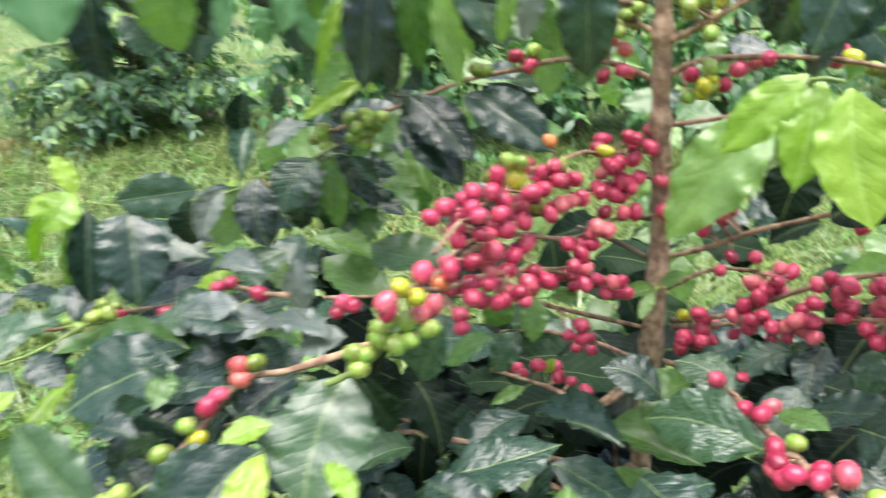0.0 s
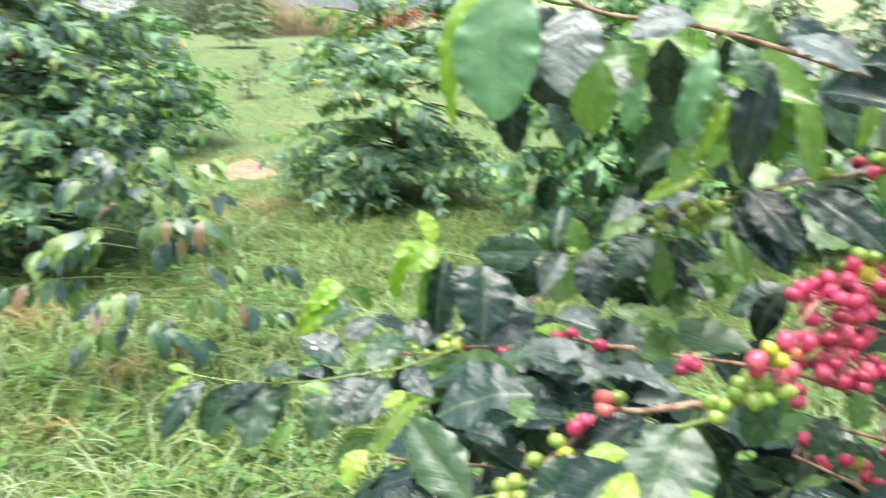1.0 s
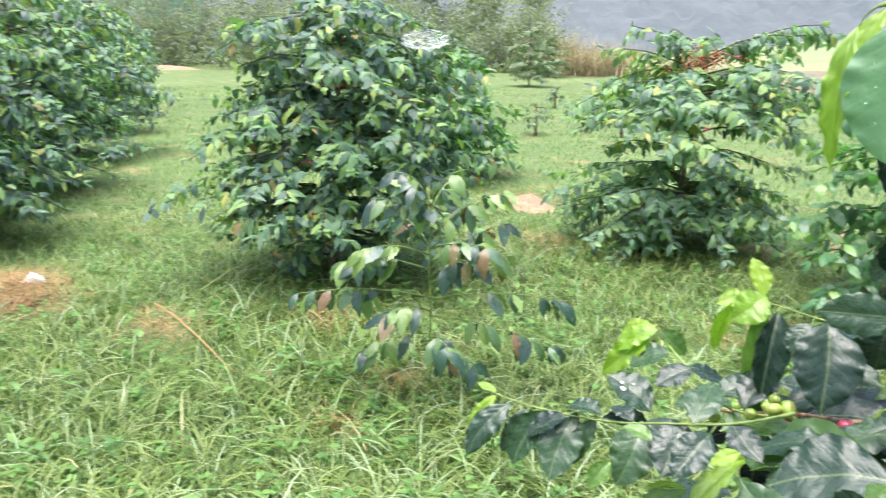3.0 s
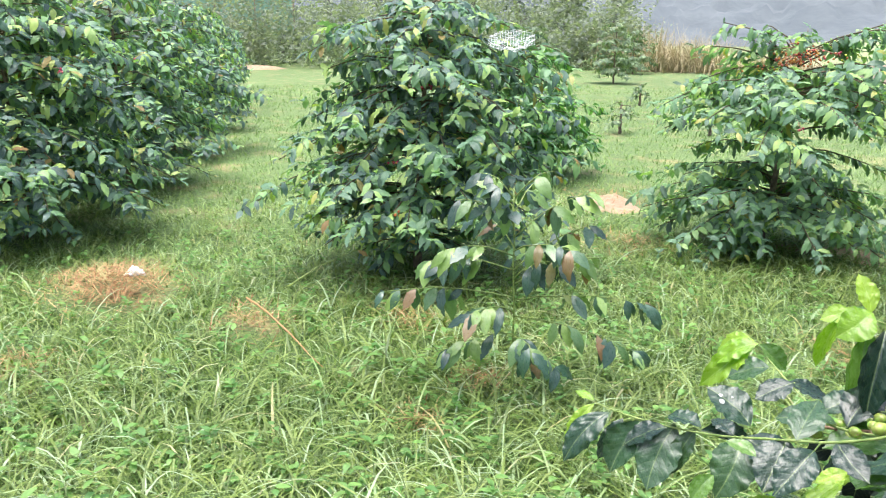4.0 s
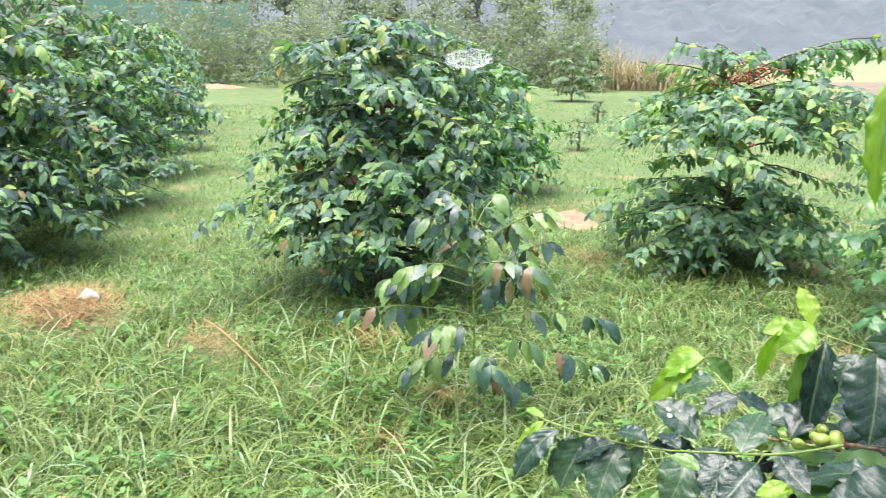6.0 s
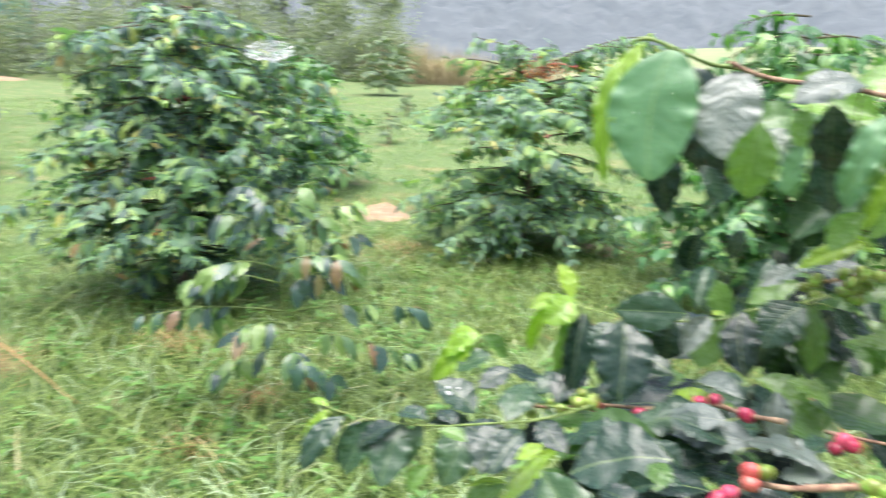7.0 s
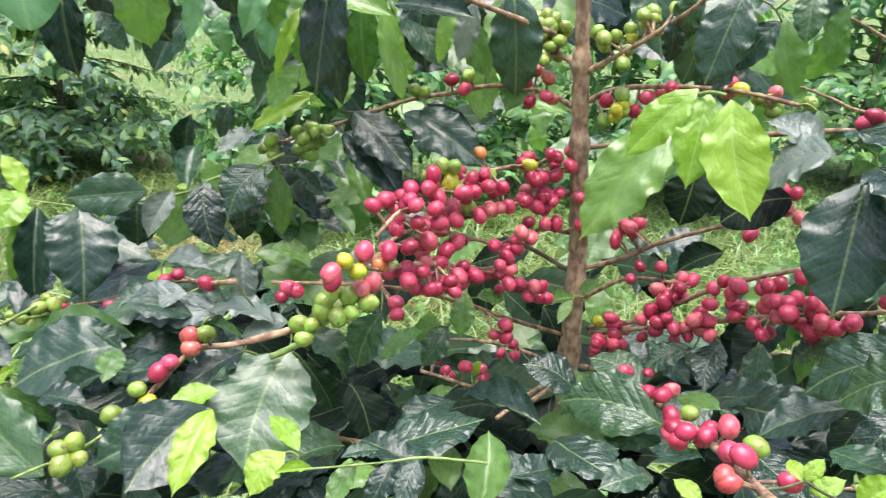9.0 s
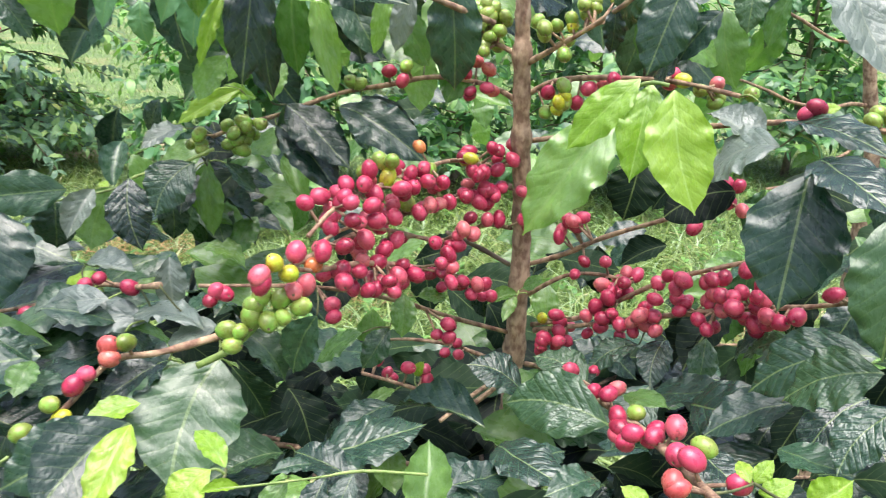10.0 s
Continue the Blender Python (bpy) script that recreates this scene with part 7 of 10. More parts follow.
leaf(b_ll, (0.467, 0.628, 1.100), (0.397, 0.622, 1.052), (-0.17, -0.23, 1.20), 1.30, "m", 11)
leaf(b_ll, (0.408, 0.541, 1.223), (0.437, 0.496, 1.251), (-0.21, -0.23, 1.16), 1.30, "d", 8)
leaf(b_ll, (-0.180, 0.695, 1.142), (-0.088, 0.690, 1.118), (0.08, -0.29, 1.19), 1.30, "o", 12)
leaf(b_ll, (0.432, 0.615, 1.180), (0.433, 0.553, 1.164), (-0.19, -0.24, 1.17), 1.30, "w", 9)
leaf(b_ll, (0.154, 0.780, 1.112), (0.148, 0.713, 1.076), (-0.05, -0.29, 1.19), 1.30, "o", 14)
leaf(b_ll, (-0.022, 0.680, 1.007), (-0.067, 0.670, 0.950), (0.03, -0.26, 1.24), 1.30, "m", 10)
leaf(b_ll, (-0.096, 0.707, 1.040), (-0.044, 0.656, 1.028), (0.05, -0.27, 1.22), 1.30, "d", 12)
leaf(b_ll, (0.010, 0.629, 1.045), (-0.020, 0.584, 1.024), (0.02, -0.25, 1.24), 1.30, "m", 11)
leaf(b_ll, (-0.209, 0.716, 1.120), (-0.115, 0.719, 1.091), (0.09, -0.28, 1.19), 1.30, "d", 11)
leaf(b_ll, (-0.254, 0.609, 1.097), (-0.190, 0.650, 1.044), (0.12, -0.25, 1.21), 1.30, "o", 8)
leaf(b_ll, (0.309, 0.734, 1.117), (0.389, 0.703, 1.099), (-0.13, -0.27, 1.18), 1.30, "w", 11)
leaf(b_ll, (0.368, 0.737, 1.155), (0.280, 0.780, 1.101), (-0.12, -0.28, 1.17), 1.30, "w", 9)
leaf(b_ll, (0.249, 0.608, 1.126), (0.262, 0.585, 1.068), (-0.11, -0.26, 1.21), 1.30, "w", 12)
leaf(b_ll, (-0.262, 0.647, 1.075), (-0.319, 0.611, 1.082), (0.15, -0.25, 1.20), 1.30, "d", 13)
leaf(b_ll, (-0.242, 0.741, 1.148), (-0.287, 0.727, 1.080), (0.13, -0.28, 1.17), 1.30, "w", 10)
leaf(b_ll, (0.079, 0.632, 1.080), (0.016, 0.619, 1.058), (-0.01, -0.27, 1.23), 1.30, "m", 8)
leaf(b_ll, (0.357, 0.625, 1.051), (0.330, 0.582, 1.021), (-0.14, -0.23, 1.22), 1.30, "o", 10)
leaf(b_ll, (0.442, 0.691, 1.178), (0.357, 0.667, 1.140), (-0.16, -0.26, 1.16), 1.30, "w", 12)
leaf(b_ll, (-0.310, 0.692, 1.151), (-0.279, 0.648, 1.131), (0.15, -0.26, 1.17), 1.30, "d", 14)
leaf(b_ll, (0.339, 0.610, 1.140), (0.313, 0.593, 1.101), (-0.14, -0.25, 1.20), 1.30, "d", 8)
leaf(b_ll, (0.123, 0.596, 1.117), (0.199, 0.579, 1.079), (-0.07, -0.26, 1.22), 1.30, "o", 12)
leaf(b_ll, (-0.262, 0.577, 1.163), (-0.228, 0.542, 1.141), (0.15, -0.25, 1.20), 1.30, "w", 13)
leaf(b_ll, (0.485, 0.619, 1.187), (0.455, 0.638, 1.134), (-0.19, -0.24, 1.16), 1.30, "w", 8)
leaf(b_ll, (-0.048, 0.653, 1.125), (-0.101, 0.601, 1.132), (0.06, -0.28, 1.20), 1.30, "w", 12)
leaf(b_ll, (0.067, 0.616, 1.145), (0.139, 0.597, 1.108), (-0.04, -0.28, 1.21), 1.30, "d", 8)
leaf(b_ll, (0.451, 0.661, 1.166), (0.390, 0.641, 1.126), (-0.17, -0.25, 1.17), 1.30, "o", 12)
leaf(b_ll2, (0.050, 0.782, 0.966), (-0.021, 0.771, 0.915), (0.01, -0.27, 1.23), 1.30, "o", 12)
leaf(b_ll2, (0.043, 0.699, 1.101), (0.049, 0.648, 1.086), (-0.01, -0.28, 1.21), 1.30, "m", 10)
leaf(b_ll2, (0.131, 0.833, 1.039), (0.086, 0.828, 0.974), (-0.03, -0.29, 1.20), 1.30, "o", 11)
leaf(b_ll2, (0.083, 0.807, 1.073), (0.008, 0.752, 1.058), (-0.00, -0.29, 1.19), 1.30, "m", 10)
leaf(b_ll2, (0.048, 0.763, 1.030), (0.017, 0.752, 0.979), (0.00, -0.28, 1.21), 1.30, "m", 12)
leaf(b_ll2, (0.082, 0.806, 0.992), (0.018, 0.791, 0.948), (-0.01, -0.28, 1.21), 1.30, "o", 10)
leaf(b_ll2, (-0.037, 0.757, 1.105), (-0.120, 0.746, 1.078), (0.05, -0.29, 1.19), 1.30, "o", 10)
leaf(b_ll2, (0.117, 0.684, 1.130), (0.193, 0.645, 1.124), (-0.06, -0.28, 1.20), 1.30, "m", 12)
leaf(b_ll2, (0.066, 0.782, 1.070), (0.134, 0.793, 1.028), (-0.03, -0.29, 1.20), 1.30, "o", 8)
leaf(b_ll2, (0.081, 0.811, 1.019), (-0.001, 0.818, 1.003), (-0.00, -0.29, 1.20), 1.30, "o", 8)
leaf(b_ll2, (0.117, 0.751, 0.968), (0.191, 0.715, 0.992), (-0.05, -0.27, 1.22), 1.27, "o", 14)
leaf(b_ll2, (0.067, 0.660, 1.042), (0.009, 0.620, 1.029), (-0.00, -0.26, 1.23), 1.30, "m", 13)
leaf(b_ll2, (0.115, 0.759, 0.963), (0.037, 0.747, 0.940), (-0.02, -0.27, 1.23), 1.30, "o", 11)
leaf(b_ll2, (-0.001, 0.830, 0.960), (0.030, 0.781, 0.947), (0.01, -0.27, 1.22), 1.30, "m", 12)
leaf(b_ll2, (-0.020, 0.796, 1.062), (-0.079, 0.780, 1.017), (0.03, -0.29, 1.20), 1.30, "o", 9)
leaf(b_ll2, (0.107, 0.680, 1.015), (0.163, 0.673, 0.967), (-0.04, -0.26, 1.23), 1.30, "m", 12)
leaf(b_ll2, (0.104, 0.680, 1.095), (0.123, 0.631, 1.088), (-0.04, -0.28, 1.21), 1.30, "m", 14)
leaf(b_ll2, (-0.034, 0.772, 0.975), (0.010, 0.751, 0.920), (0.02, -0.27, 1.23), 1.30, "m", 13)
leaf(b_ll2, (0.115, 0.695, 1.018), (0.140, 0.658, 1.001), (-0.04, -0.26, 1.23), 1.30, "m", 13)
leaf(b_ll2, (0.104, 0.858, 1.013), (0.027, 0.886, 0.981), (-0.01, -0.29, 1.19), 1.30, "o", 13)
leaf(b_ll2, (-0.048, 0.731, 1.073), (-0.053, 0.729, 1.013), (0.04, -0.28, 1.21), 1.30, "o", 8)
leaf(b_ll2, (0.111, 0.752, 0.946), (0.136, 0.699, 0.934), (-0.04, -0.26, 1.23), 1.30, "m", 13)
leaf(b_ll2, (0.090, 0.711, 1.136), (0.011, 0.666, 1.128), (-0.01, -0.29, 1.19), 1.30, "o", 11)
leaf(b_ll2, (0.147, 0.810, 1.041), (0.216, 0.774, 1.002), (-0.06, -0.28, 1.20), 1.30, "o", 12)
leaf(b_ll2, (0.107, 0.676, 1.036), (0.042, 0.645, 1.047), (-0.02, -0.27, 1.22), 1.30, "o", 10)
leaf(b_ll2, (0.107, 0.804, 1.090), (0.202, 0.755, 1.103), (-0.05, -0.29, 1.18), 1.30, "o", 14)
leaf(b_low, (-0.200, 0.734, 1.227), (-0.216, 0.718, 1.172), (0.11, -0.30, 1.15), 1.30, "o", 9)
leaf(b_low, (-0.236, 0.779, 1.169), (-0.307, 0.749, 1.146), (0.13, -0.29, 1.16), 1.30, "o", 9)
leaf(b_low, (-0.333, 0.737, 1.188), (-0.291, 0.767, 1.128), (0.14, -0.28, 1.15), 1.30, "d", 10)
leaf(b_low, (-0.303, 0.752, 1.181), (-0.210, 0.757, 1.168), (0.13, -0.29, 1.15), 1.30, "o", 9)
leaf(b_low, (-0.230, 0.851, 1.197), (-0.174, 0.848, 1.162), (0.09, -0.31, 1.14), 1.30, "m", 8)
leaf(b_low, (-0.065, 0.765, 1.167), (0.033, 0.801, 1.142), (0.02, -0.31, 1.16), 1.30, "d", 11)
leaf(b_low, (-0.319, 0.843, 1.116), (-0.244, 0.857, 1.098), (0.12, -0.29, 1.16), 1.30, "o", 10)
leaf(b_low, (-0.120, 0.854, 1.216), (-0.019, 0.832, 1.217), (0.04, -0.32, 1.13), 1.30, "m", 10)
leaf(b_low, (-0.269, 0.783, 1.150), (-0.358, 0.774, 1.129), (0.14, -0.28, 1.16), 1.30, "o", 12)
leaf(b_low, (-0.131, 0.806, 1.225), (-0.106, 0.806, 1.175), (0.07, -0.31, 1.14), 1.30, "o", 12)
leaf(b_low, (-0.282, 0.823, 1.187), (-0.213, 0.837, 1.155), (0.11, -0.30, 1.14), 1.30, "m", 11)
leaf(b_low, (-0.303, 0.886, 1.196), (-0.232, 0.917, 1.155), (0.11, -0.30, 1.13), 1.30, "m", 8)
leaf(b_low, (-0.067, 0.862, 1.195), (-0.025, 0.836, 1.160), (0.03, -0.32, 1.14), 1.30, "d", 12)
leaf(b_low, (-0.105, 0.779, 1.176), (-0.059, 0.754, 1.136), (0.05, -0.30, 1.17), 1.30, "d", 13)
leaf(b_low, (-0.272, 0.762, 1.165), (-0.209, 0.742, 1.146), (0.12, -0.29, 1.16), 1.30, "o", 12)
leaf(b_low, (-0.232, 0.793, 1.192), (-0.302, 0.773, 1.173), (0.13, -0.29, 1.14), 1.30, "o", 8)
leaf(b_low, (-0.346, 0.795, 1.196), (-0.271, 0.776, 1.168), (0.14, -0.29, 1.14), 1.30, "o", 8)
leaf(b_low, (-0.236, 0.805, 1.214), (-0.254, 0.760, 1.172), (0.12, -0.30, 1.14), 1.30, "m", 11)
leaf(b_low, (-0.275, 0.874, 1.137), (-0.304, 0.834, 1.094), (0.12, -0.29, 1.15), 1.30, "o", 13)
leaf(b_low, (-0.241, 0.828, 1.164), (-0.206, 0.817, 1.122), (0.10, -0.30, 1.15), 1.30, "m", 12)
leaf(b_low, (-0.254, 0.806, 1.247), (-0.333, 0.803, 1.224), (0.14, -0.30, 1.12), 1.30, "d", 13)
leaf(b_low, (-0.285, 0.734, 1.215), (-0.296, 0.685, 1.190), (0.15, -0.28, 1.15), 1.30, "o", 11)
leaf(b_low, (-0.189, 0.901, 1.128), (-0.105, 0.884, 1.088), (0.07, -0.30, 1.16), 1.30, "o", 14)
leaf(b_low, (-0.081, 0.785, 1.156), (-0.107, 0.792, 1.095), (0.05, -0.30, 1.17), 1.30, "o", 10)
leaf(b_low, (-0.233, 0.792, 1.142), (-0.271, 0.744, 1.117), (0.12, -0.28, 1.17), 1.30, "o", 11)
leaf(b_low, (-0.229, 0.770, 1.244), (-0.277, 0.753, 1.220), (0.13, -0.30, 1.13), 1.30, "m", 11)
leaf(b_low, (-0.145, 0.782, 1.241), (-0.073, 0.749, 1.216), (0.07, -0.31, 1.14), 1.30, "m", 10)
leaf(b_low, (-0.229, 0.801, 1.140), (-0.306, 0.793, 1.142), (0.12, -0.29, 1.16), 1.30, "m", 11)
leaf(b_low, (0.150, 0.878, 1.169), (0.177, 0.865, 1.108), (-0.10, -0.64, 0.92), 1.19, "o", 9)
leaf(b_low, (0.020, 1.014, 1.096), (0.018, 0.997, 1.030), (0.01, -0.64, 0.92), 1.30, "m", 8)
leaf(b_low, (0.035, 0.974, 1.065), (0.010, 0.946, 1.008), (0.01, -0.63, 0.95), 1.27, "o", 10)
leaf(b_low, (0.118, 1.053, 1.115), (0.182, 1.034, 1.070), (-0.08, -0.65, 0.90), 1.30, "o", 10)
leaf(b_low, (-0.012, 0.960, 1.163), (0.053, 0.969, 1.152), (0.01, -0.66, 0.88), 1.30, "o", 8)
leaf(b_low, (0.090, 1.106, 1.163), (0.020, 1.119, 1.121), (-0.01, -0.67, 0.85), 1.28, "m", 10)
leaf(b_low, (0.198, 0.922, 1.165), (0.161, 0.865, 1.122), (-0.11, -0.64, 0.90), 1.18, "o", 12)
leaf(b_low, (0.184, 1.022, 1.068), (0.267, 0.999, 1.060), (-0.13, -0.63, 0.92), 1.14, "o", 9)
leaf(b_low, (0.210, 0.876, 1.125), (0.244, 0.836, 1.086), (-0.15, -0.62, 0.94), 1.30, "o", 13)
leaf(b_low, (0.023, 1.044, 1.214), (-0.056, 1.028, 1.178), (0.04, -0.68, 0.84), 1.29, "d", 9)
leaf(b_low, (0.158, 1.001, 1.161), (0.165, 0.988, 1.096), (-0.09, -0.65, 0.89), 1.17, "d", 12)
leaf(b_low, (0.166, 0.886, 1.247), (0.236, 0.842, 1.259), (-0.14, -0.67, 0.83), 1.17, "m", 14)
leaf(b_low, (0.075, 0.890, 1.218), (0.087, 0.873, 1.157), (-0.04, -0.66, 0.88), 1.30, "o", 8)
leaf(b_low, (0.132, 0.976, 1.156), (0.212, 0.939, 1.159), (-0.10, -0.66, 0.88), 1.22, "o", 9)
leaf(b_low, (0.009, 0.990, 1.232), (-0.015, 0.958, 1.173), (0.03, -0.68, 0.85), 1.22, "o", 11)
leaf(b_low, (0.139, 0.967, 1.204), (0.066, 0.929, 1.197), (-0.05, -0.67, 0.85), 1.08, "o", 13)
leaf(b_low, (0.137, 0.893, 1.118), (0.191, 0.868, 1.100), (-0.10, -0.63, 0.93), 1.30, "m", 13)
leaf(b_low, (0.004, 0.928, 1.194), (-0.027, 0.880, 1.149), (0.04, -0.66, 0.89), 1.28, "o", 10)
leaf(b_low, (0.126, 0.941, 1.119), (0.157, 0.888, 1.080), (-0.08, -0.64, 0.93), 1.28, "m", 8)
leaf(b_low, (0.157, 0.947, 1.119), (0.204, 0.927, 1.056), (-0.11, -0.63, 0.93), 1.30, "m", 9)
leaf(b_tl, (-0.099, 0.856, 1.448), (-0.155, 0.817, 1.392), (0.15, -0.70, 0.70), 1.30, "d", 12)
leaf(b_tl, (0.124, 0.797, 1.506), (0.042, 0.762, 1.477), (-0.05, -0.72, 0.64), 1.23, "d", 14)
leaf(b_tl, (-0.039, 0.816, 1.471), (0.032, 0.801, 1.440), (0.04, -0.72, 0.67), 1.23, "d", 11)
leaf(b_tl, (-0.169, 0.854, 1.494), (-0.097, 0.892, 1.477), (0.15, -0.70, 0.64), 1.30, "d", 14)
leaf(b_tl, (0.006, 0.850, 1.459), (0.085, 0.845, 1.446), (-0.01, -0.72, 0.67), 1.30, "m", 11)
leaf(b_tl, (-0.102, 0.720, 1.495), (-0.124, 0.693, 1.452), (0.16, -0.70, 0.66), 1.14, "d", 8)
leaf(b_tl, (0.103, 0.736, 1.515), (0.060, 0.703, 1.459), (-0.05, -0.72, 0.65), 1.14, "m", 10)
leaf(b_tl, (0.023, 0.740, 1.500), (0.066, 0.751, 1.458), (-0.01, -0.72, 0.65), 1.30, "d", 12)
leaf(b_tl, (-0.125, 0.756, 1.503), (-0.096, 0.746, 1.452), (0.15, -0.70, 0.65), 1.30, "m", 12)
leaf(b_tl, (0.090, 0.759, 1.506), (0.080, 0.723, 1.438), (-0.05, -0.72, 0.66), 1.05, "d", 8)
leaf(b_tl, (-0.115, 0.831, 1.496), (-0.167, 0.812, 1.464), (0.17, -0.70, 0.65), 1.30, "d", 12)
leaf(b_tl, (-0.201, 0.873, 1.460), (-0.146, 0.895, 1.436), (0.18, -0.69, 0.67), 1.30, "l", 9)
leaf(b_tl, (-0.176, 0.719, 1.491), (-0.209, 0.703, 1.438), (0.24, -0.67, 0.67), 1.30, "d", 12)
leaf(b_tl, (-0.053, 0.791, 1.523), (0.028, 0.764, 1.525), (0.05, -0.72, 0.61), 1.30, "d", 10)
leaf(b_tl, (0.111, 0.848, 1.509), (0.170, 0.833, 1.469), (-0.10, -0.71, 0.64), 1.30, "m", 13)
leaf(b_tl, (0.064, 0.794, 1.494), (0.101, 0.745, 1.432), (-0.05, -0.72, 0.67), 1.22, "d", 10)
leaf(b_tl, (-0.168, 0.886, 1.508), (-0.226, 0.858, 1.499), (0.20, -0.69, 0.62), 1.30, "m", 13)
leaf(b_tl, (-0.089, 0.892, 1.469), (-0.116, 0.851, 1.422), (0.12, -0.71, 0.67), 1.18, "d", 10)
leaf(b_tl, (-0.114, 0.884, 1.496), (-0.041, 0.856, 1.496), (0.10, -0.71, 0.63), 1.29, "m", 8)
leaf(b_tl, (0.108, 0.783, 1.465), (0.081, 0.739, 1.413), (-0.06, -0.71, 0.69), 1.12, "m", 8)
leaf(b_tl, (0.125, 0.766, 1.514), (0.188, 0.795, 1.495), (-0.12, -0.71, 0.62), 1.30, "d", 14)
leaf(b_tl, (-0.111, 0.869, 1.491), (-0.133, 0.838, 1.431), (0.14, -0.70, 0.66), 1.30, "d", 14)
leaf(b_tl, (-0.127, 0.879, 1.456), (-0.147, 0.897, 1.371), (0.15, -0.70, 0.70), 1.24, "d", 13)
leaf(b_tl, (-0.011, 0.726, 1.510), (-0.012, 0.691, 1.457), (0.05, -0.72, 0.65), 1.02, "m", 10)
leaf(b_tl, (-0.090, 0.808, 1.456), (-0.049, 0.812, 1.393), (0.10, -0.71, 0.70), 1.30, "d", 10)
leaf(b_tl, (-0.122, 0.882, 1.473), (-0.100, 0.851, 1.413), (0.13, -0.70, 0.68), 1.07, "m", 9)
leaf(b_tl, (-0.126, 0.765, 1.521), (-0.123, 0.776, 1.468), (0.16, -0.70, 0.63), 1.30, "d", 14)
leaf(b_tl, (0.039, 0.913, 1.514), (0.108, 0.924, 1.464), (-0.03, -0.72, 0.63), 1.30, "d", 9)
leaf(b_tl, (0.095, 0.862, 1.485), (0.158, 0.849, 1.460), (-0.08, -0.71, 0.65), 1.30, "d", 13)
leaf(b_tl, (0.043, 0.819, 1.506), (-0.039, 0.799, 1.492), (0.03, -0.72, 0.63), 1.30, "m", 9)
leaf(b_tl, (0.013, 0.778, 1.508), (-0.060, 0.783, 1.492), (0.06, -0.72, 0.63), 1.30, "d", 12)
leaf(b_tl, (-0.016, 0.739, 1.515), (0.033, 0.741, 1.497), (0.03, -0.72, 0.63), 1.30, "d", 9)
leaf(b_tl, (-0.118, 0.787, 1.511), (-0.069, 0.783, 1.486), (0.13, -0.71, 0.63), 1.30, "m", 9)
leaf(b_tl, (-0.187, 0.743, 1.504), (-0.137, 0.735, 1.472), (0.21, -0.69, 0.64), 1.30, "d", 9)
leaf(b_right, (0.299, 0.883, 1.479), (0.375, 0.895, 1.457), (-0.25, -0.67, 0.65), 1.29, "d", 9)
leaf(b_right, (0.267, 0.736, 1.505), (0.251, 0.747, 1.448), (-0.23, -0.68, 0.65), 1.30, "m", 11)
leaf(b_right, (0.333, 0.802, 1.501), (0.355, 0.797, 1.429), (-0.28, -0.66, 0.66), 1.20, "m", 11)
leaf(b_right, (0.293, 0.822, 1.512), (0.321, 0.845, 1.441), (-0.24, -0.68, 0.65), 1.23, "m", 9)
leaf(b_right, (0.278, 0.883, 1.493), (0.364, 0.863, 1.456), (-0.24, -0.68, 0.65), 1.30, "d", 14)
leaf(b_right, (0.319, 0.807, 1.553), (0.290, 0.784, 1.503), (-0.25, -0.67, 0.60), 1.11, "d", 14)
leaf(b_right, (0.301, 0.873, 1.478), (0.318, 0.882, 1.405), (-0.23, -0.68, 0.67), 1.28, "d", 13)
leaf(b_right, (0.225, 0.793, 1.537), (0.276, 0.760, 1.479), (-0.21, -0.69, 0.62), 1.30, "d", 8)
leaf(b_right, (0.250, 0.708, 1.546), (0.294, 0.674, 1.527), (-0.26, -0.67, 0.59), 1.30, "m", 11)
leaf(b_right, (0.341, 0.847, 1.510), (0.267, 0.852, 1.497), (-0.24, -0.68, 0.62), 1.30, "d", 10)
leaf(b_right, (0.195, 0.754, 1.537), (0.209, 0.735, 1.465), (-0.18, -0.70, 0.63), 1.24, "d", 8)
leaf(b_right, (0.268, 0.684, 1.520), (0.207, 0.674, 1.510), (-0.23, -0.68, 0.62), 1.30, "d", 8)
leaf(b_right, (0.273, 0.785, 1.495), (0.336, 0.796, 1.451), (-0.25, -0.67, 0.65), 1.21, "l", 11)
leaf(b_right, (0.207, 0.910, 1.528), (0.198, 0.932, 1.441), (-0.14, -0.71, 0.64), 1.12, "d", 12)
leaf(b_right, (0.306, 0.862, 1.479), (0.371, 0.833, 1.411), (-0.26, -0.67, 0.67), 1.30, "d", 11)
leaf(b_right, (0.261, 0.768, 1.513), (0.238, 0.767, 1.438), (-0.21, -0.69, 0.65), 1.30, "d", 9)
leaf(b_r3, (0.504, 0.719, 1.369), (0.465, 0.721, 1.321), (-0.20, -0.28, 1.08), 1.30, "m", 12)
leaf(b_r3, (0.448, 0.780, 1.331), (0.509, 0.733, 1.338), (-0.54, -0.82, 1.12), 1.30, "m", 10)
leaf(b_r3, (0.478, 0.760, 1.190), (0.472, 0.735, 1.140), (-0.18, -0.27, 1.14), 1.30, "d", 8)
leaf(b_r3, (0.447, 0.689, 1.212), (0.511, 0.664, 1.221), (-0.19, -0.26, 1.14), 1.30, "d", 13)
leaf(b_r3, (0.367, 0.771, 1.325), (0.405, 0.730, 1.301), (-0.16, -0.30, 1.10), 1.30, "m", 9)
leaf(b_r3, (0.421, 0.795, 1.159), (0.379, 0.812, 1.086), (-0.14, -0.28, 1.16), 1.30, "o", 14)
leaf(b_r3, (0.395, 0.753, 1.354), (0.459, 0.727, 1.339), (-0.50, -0.84, 1.12), 1.30, "o", 8)
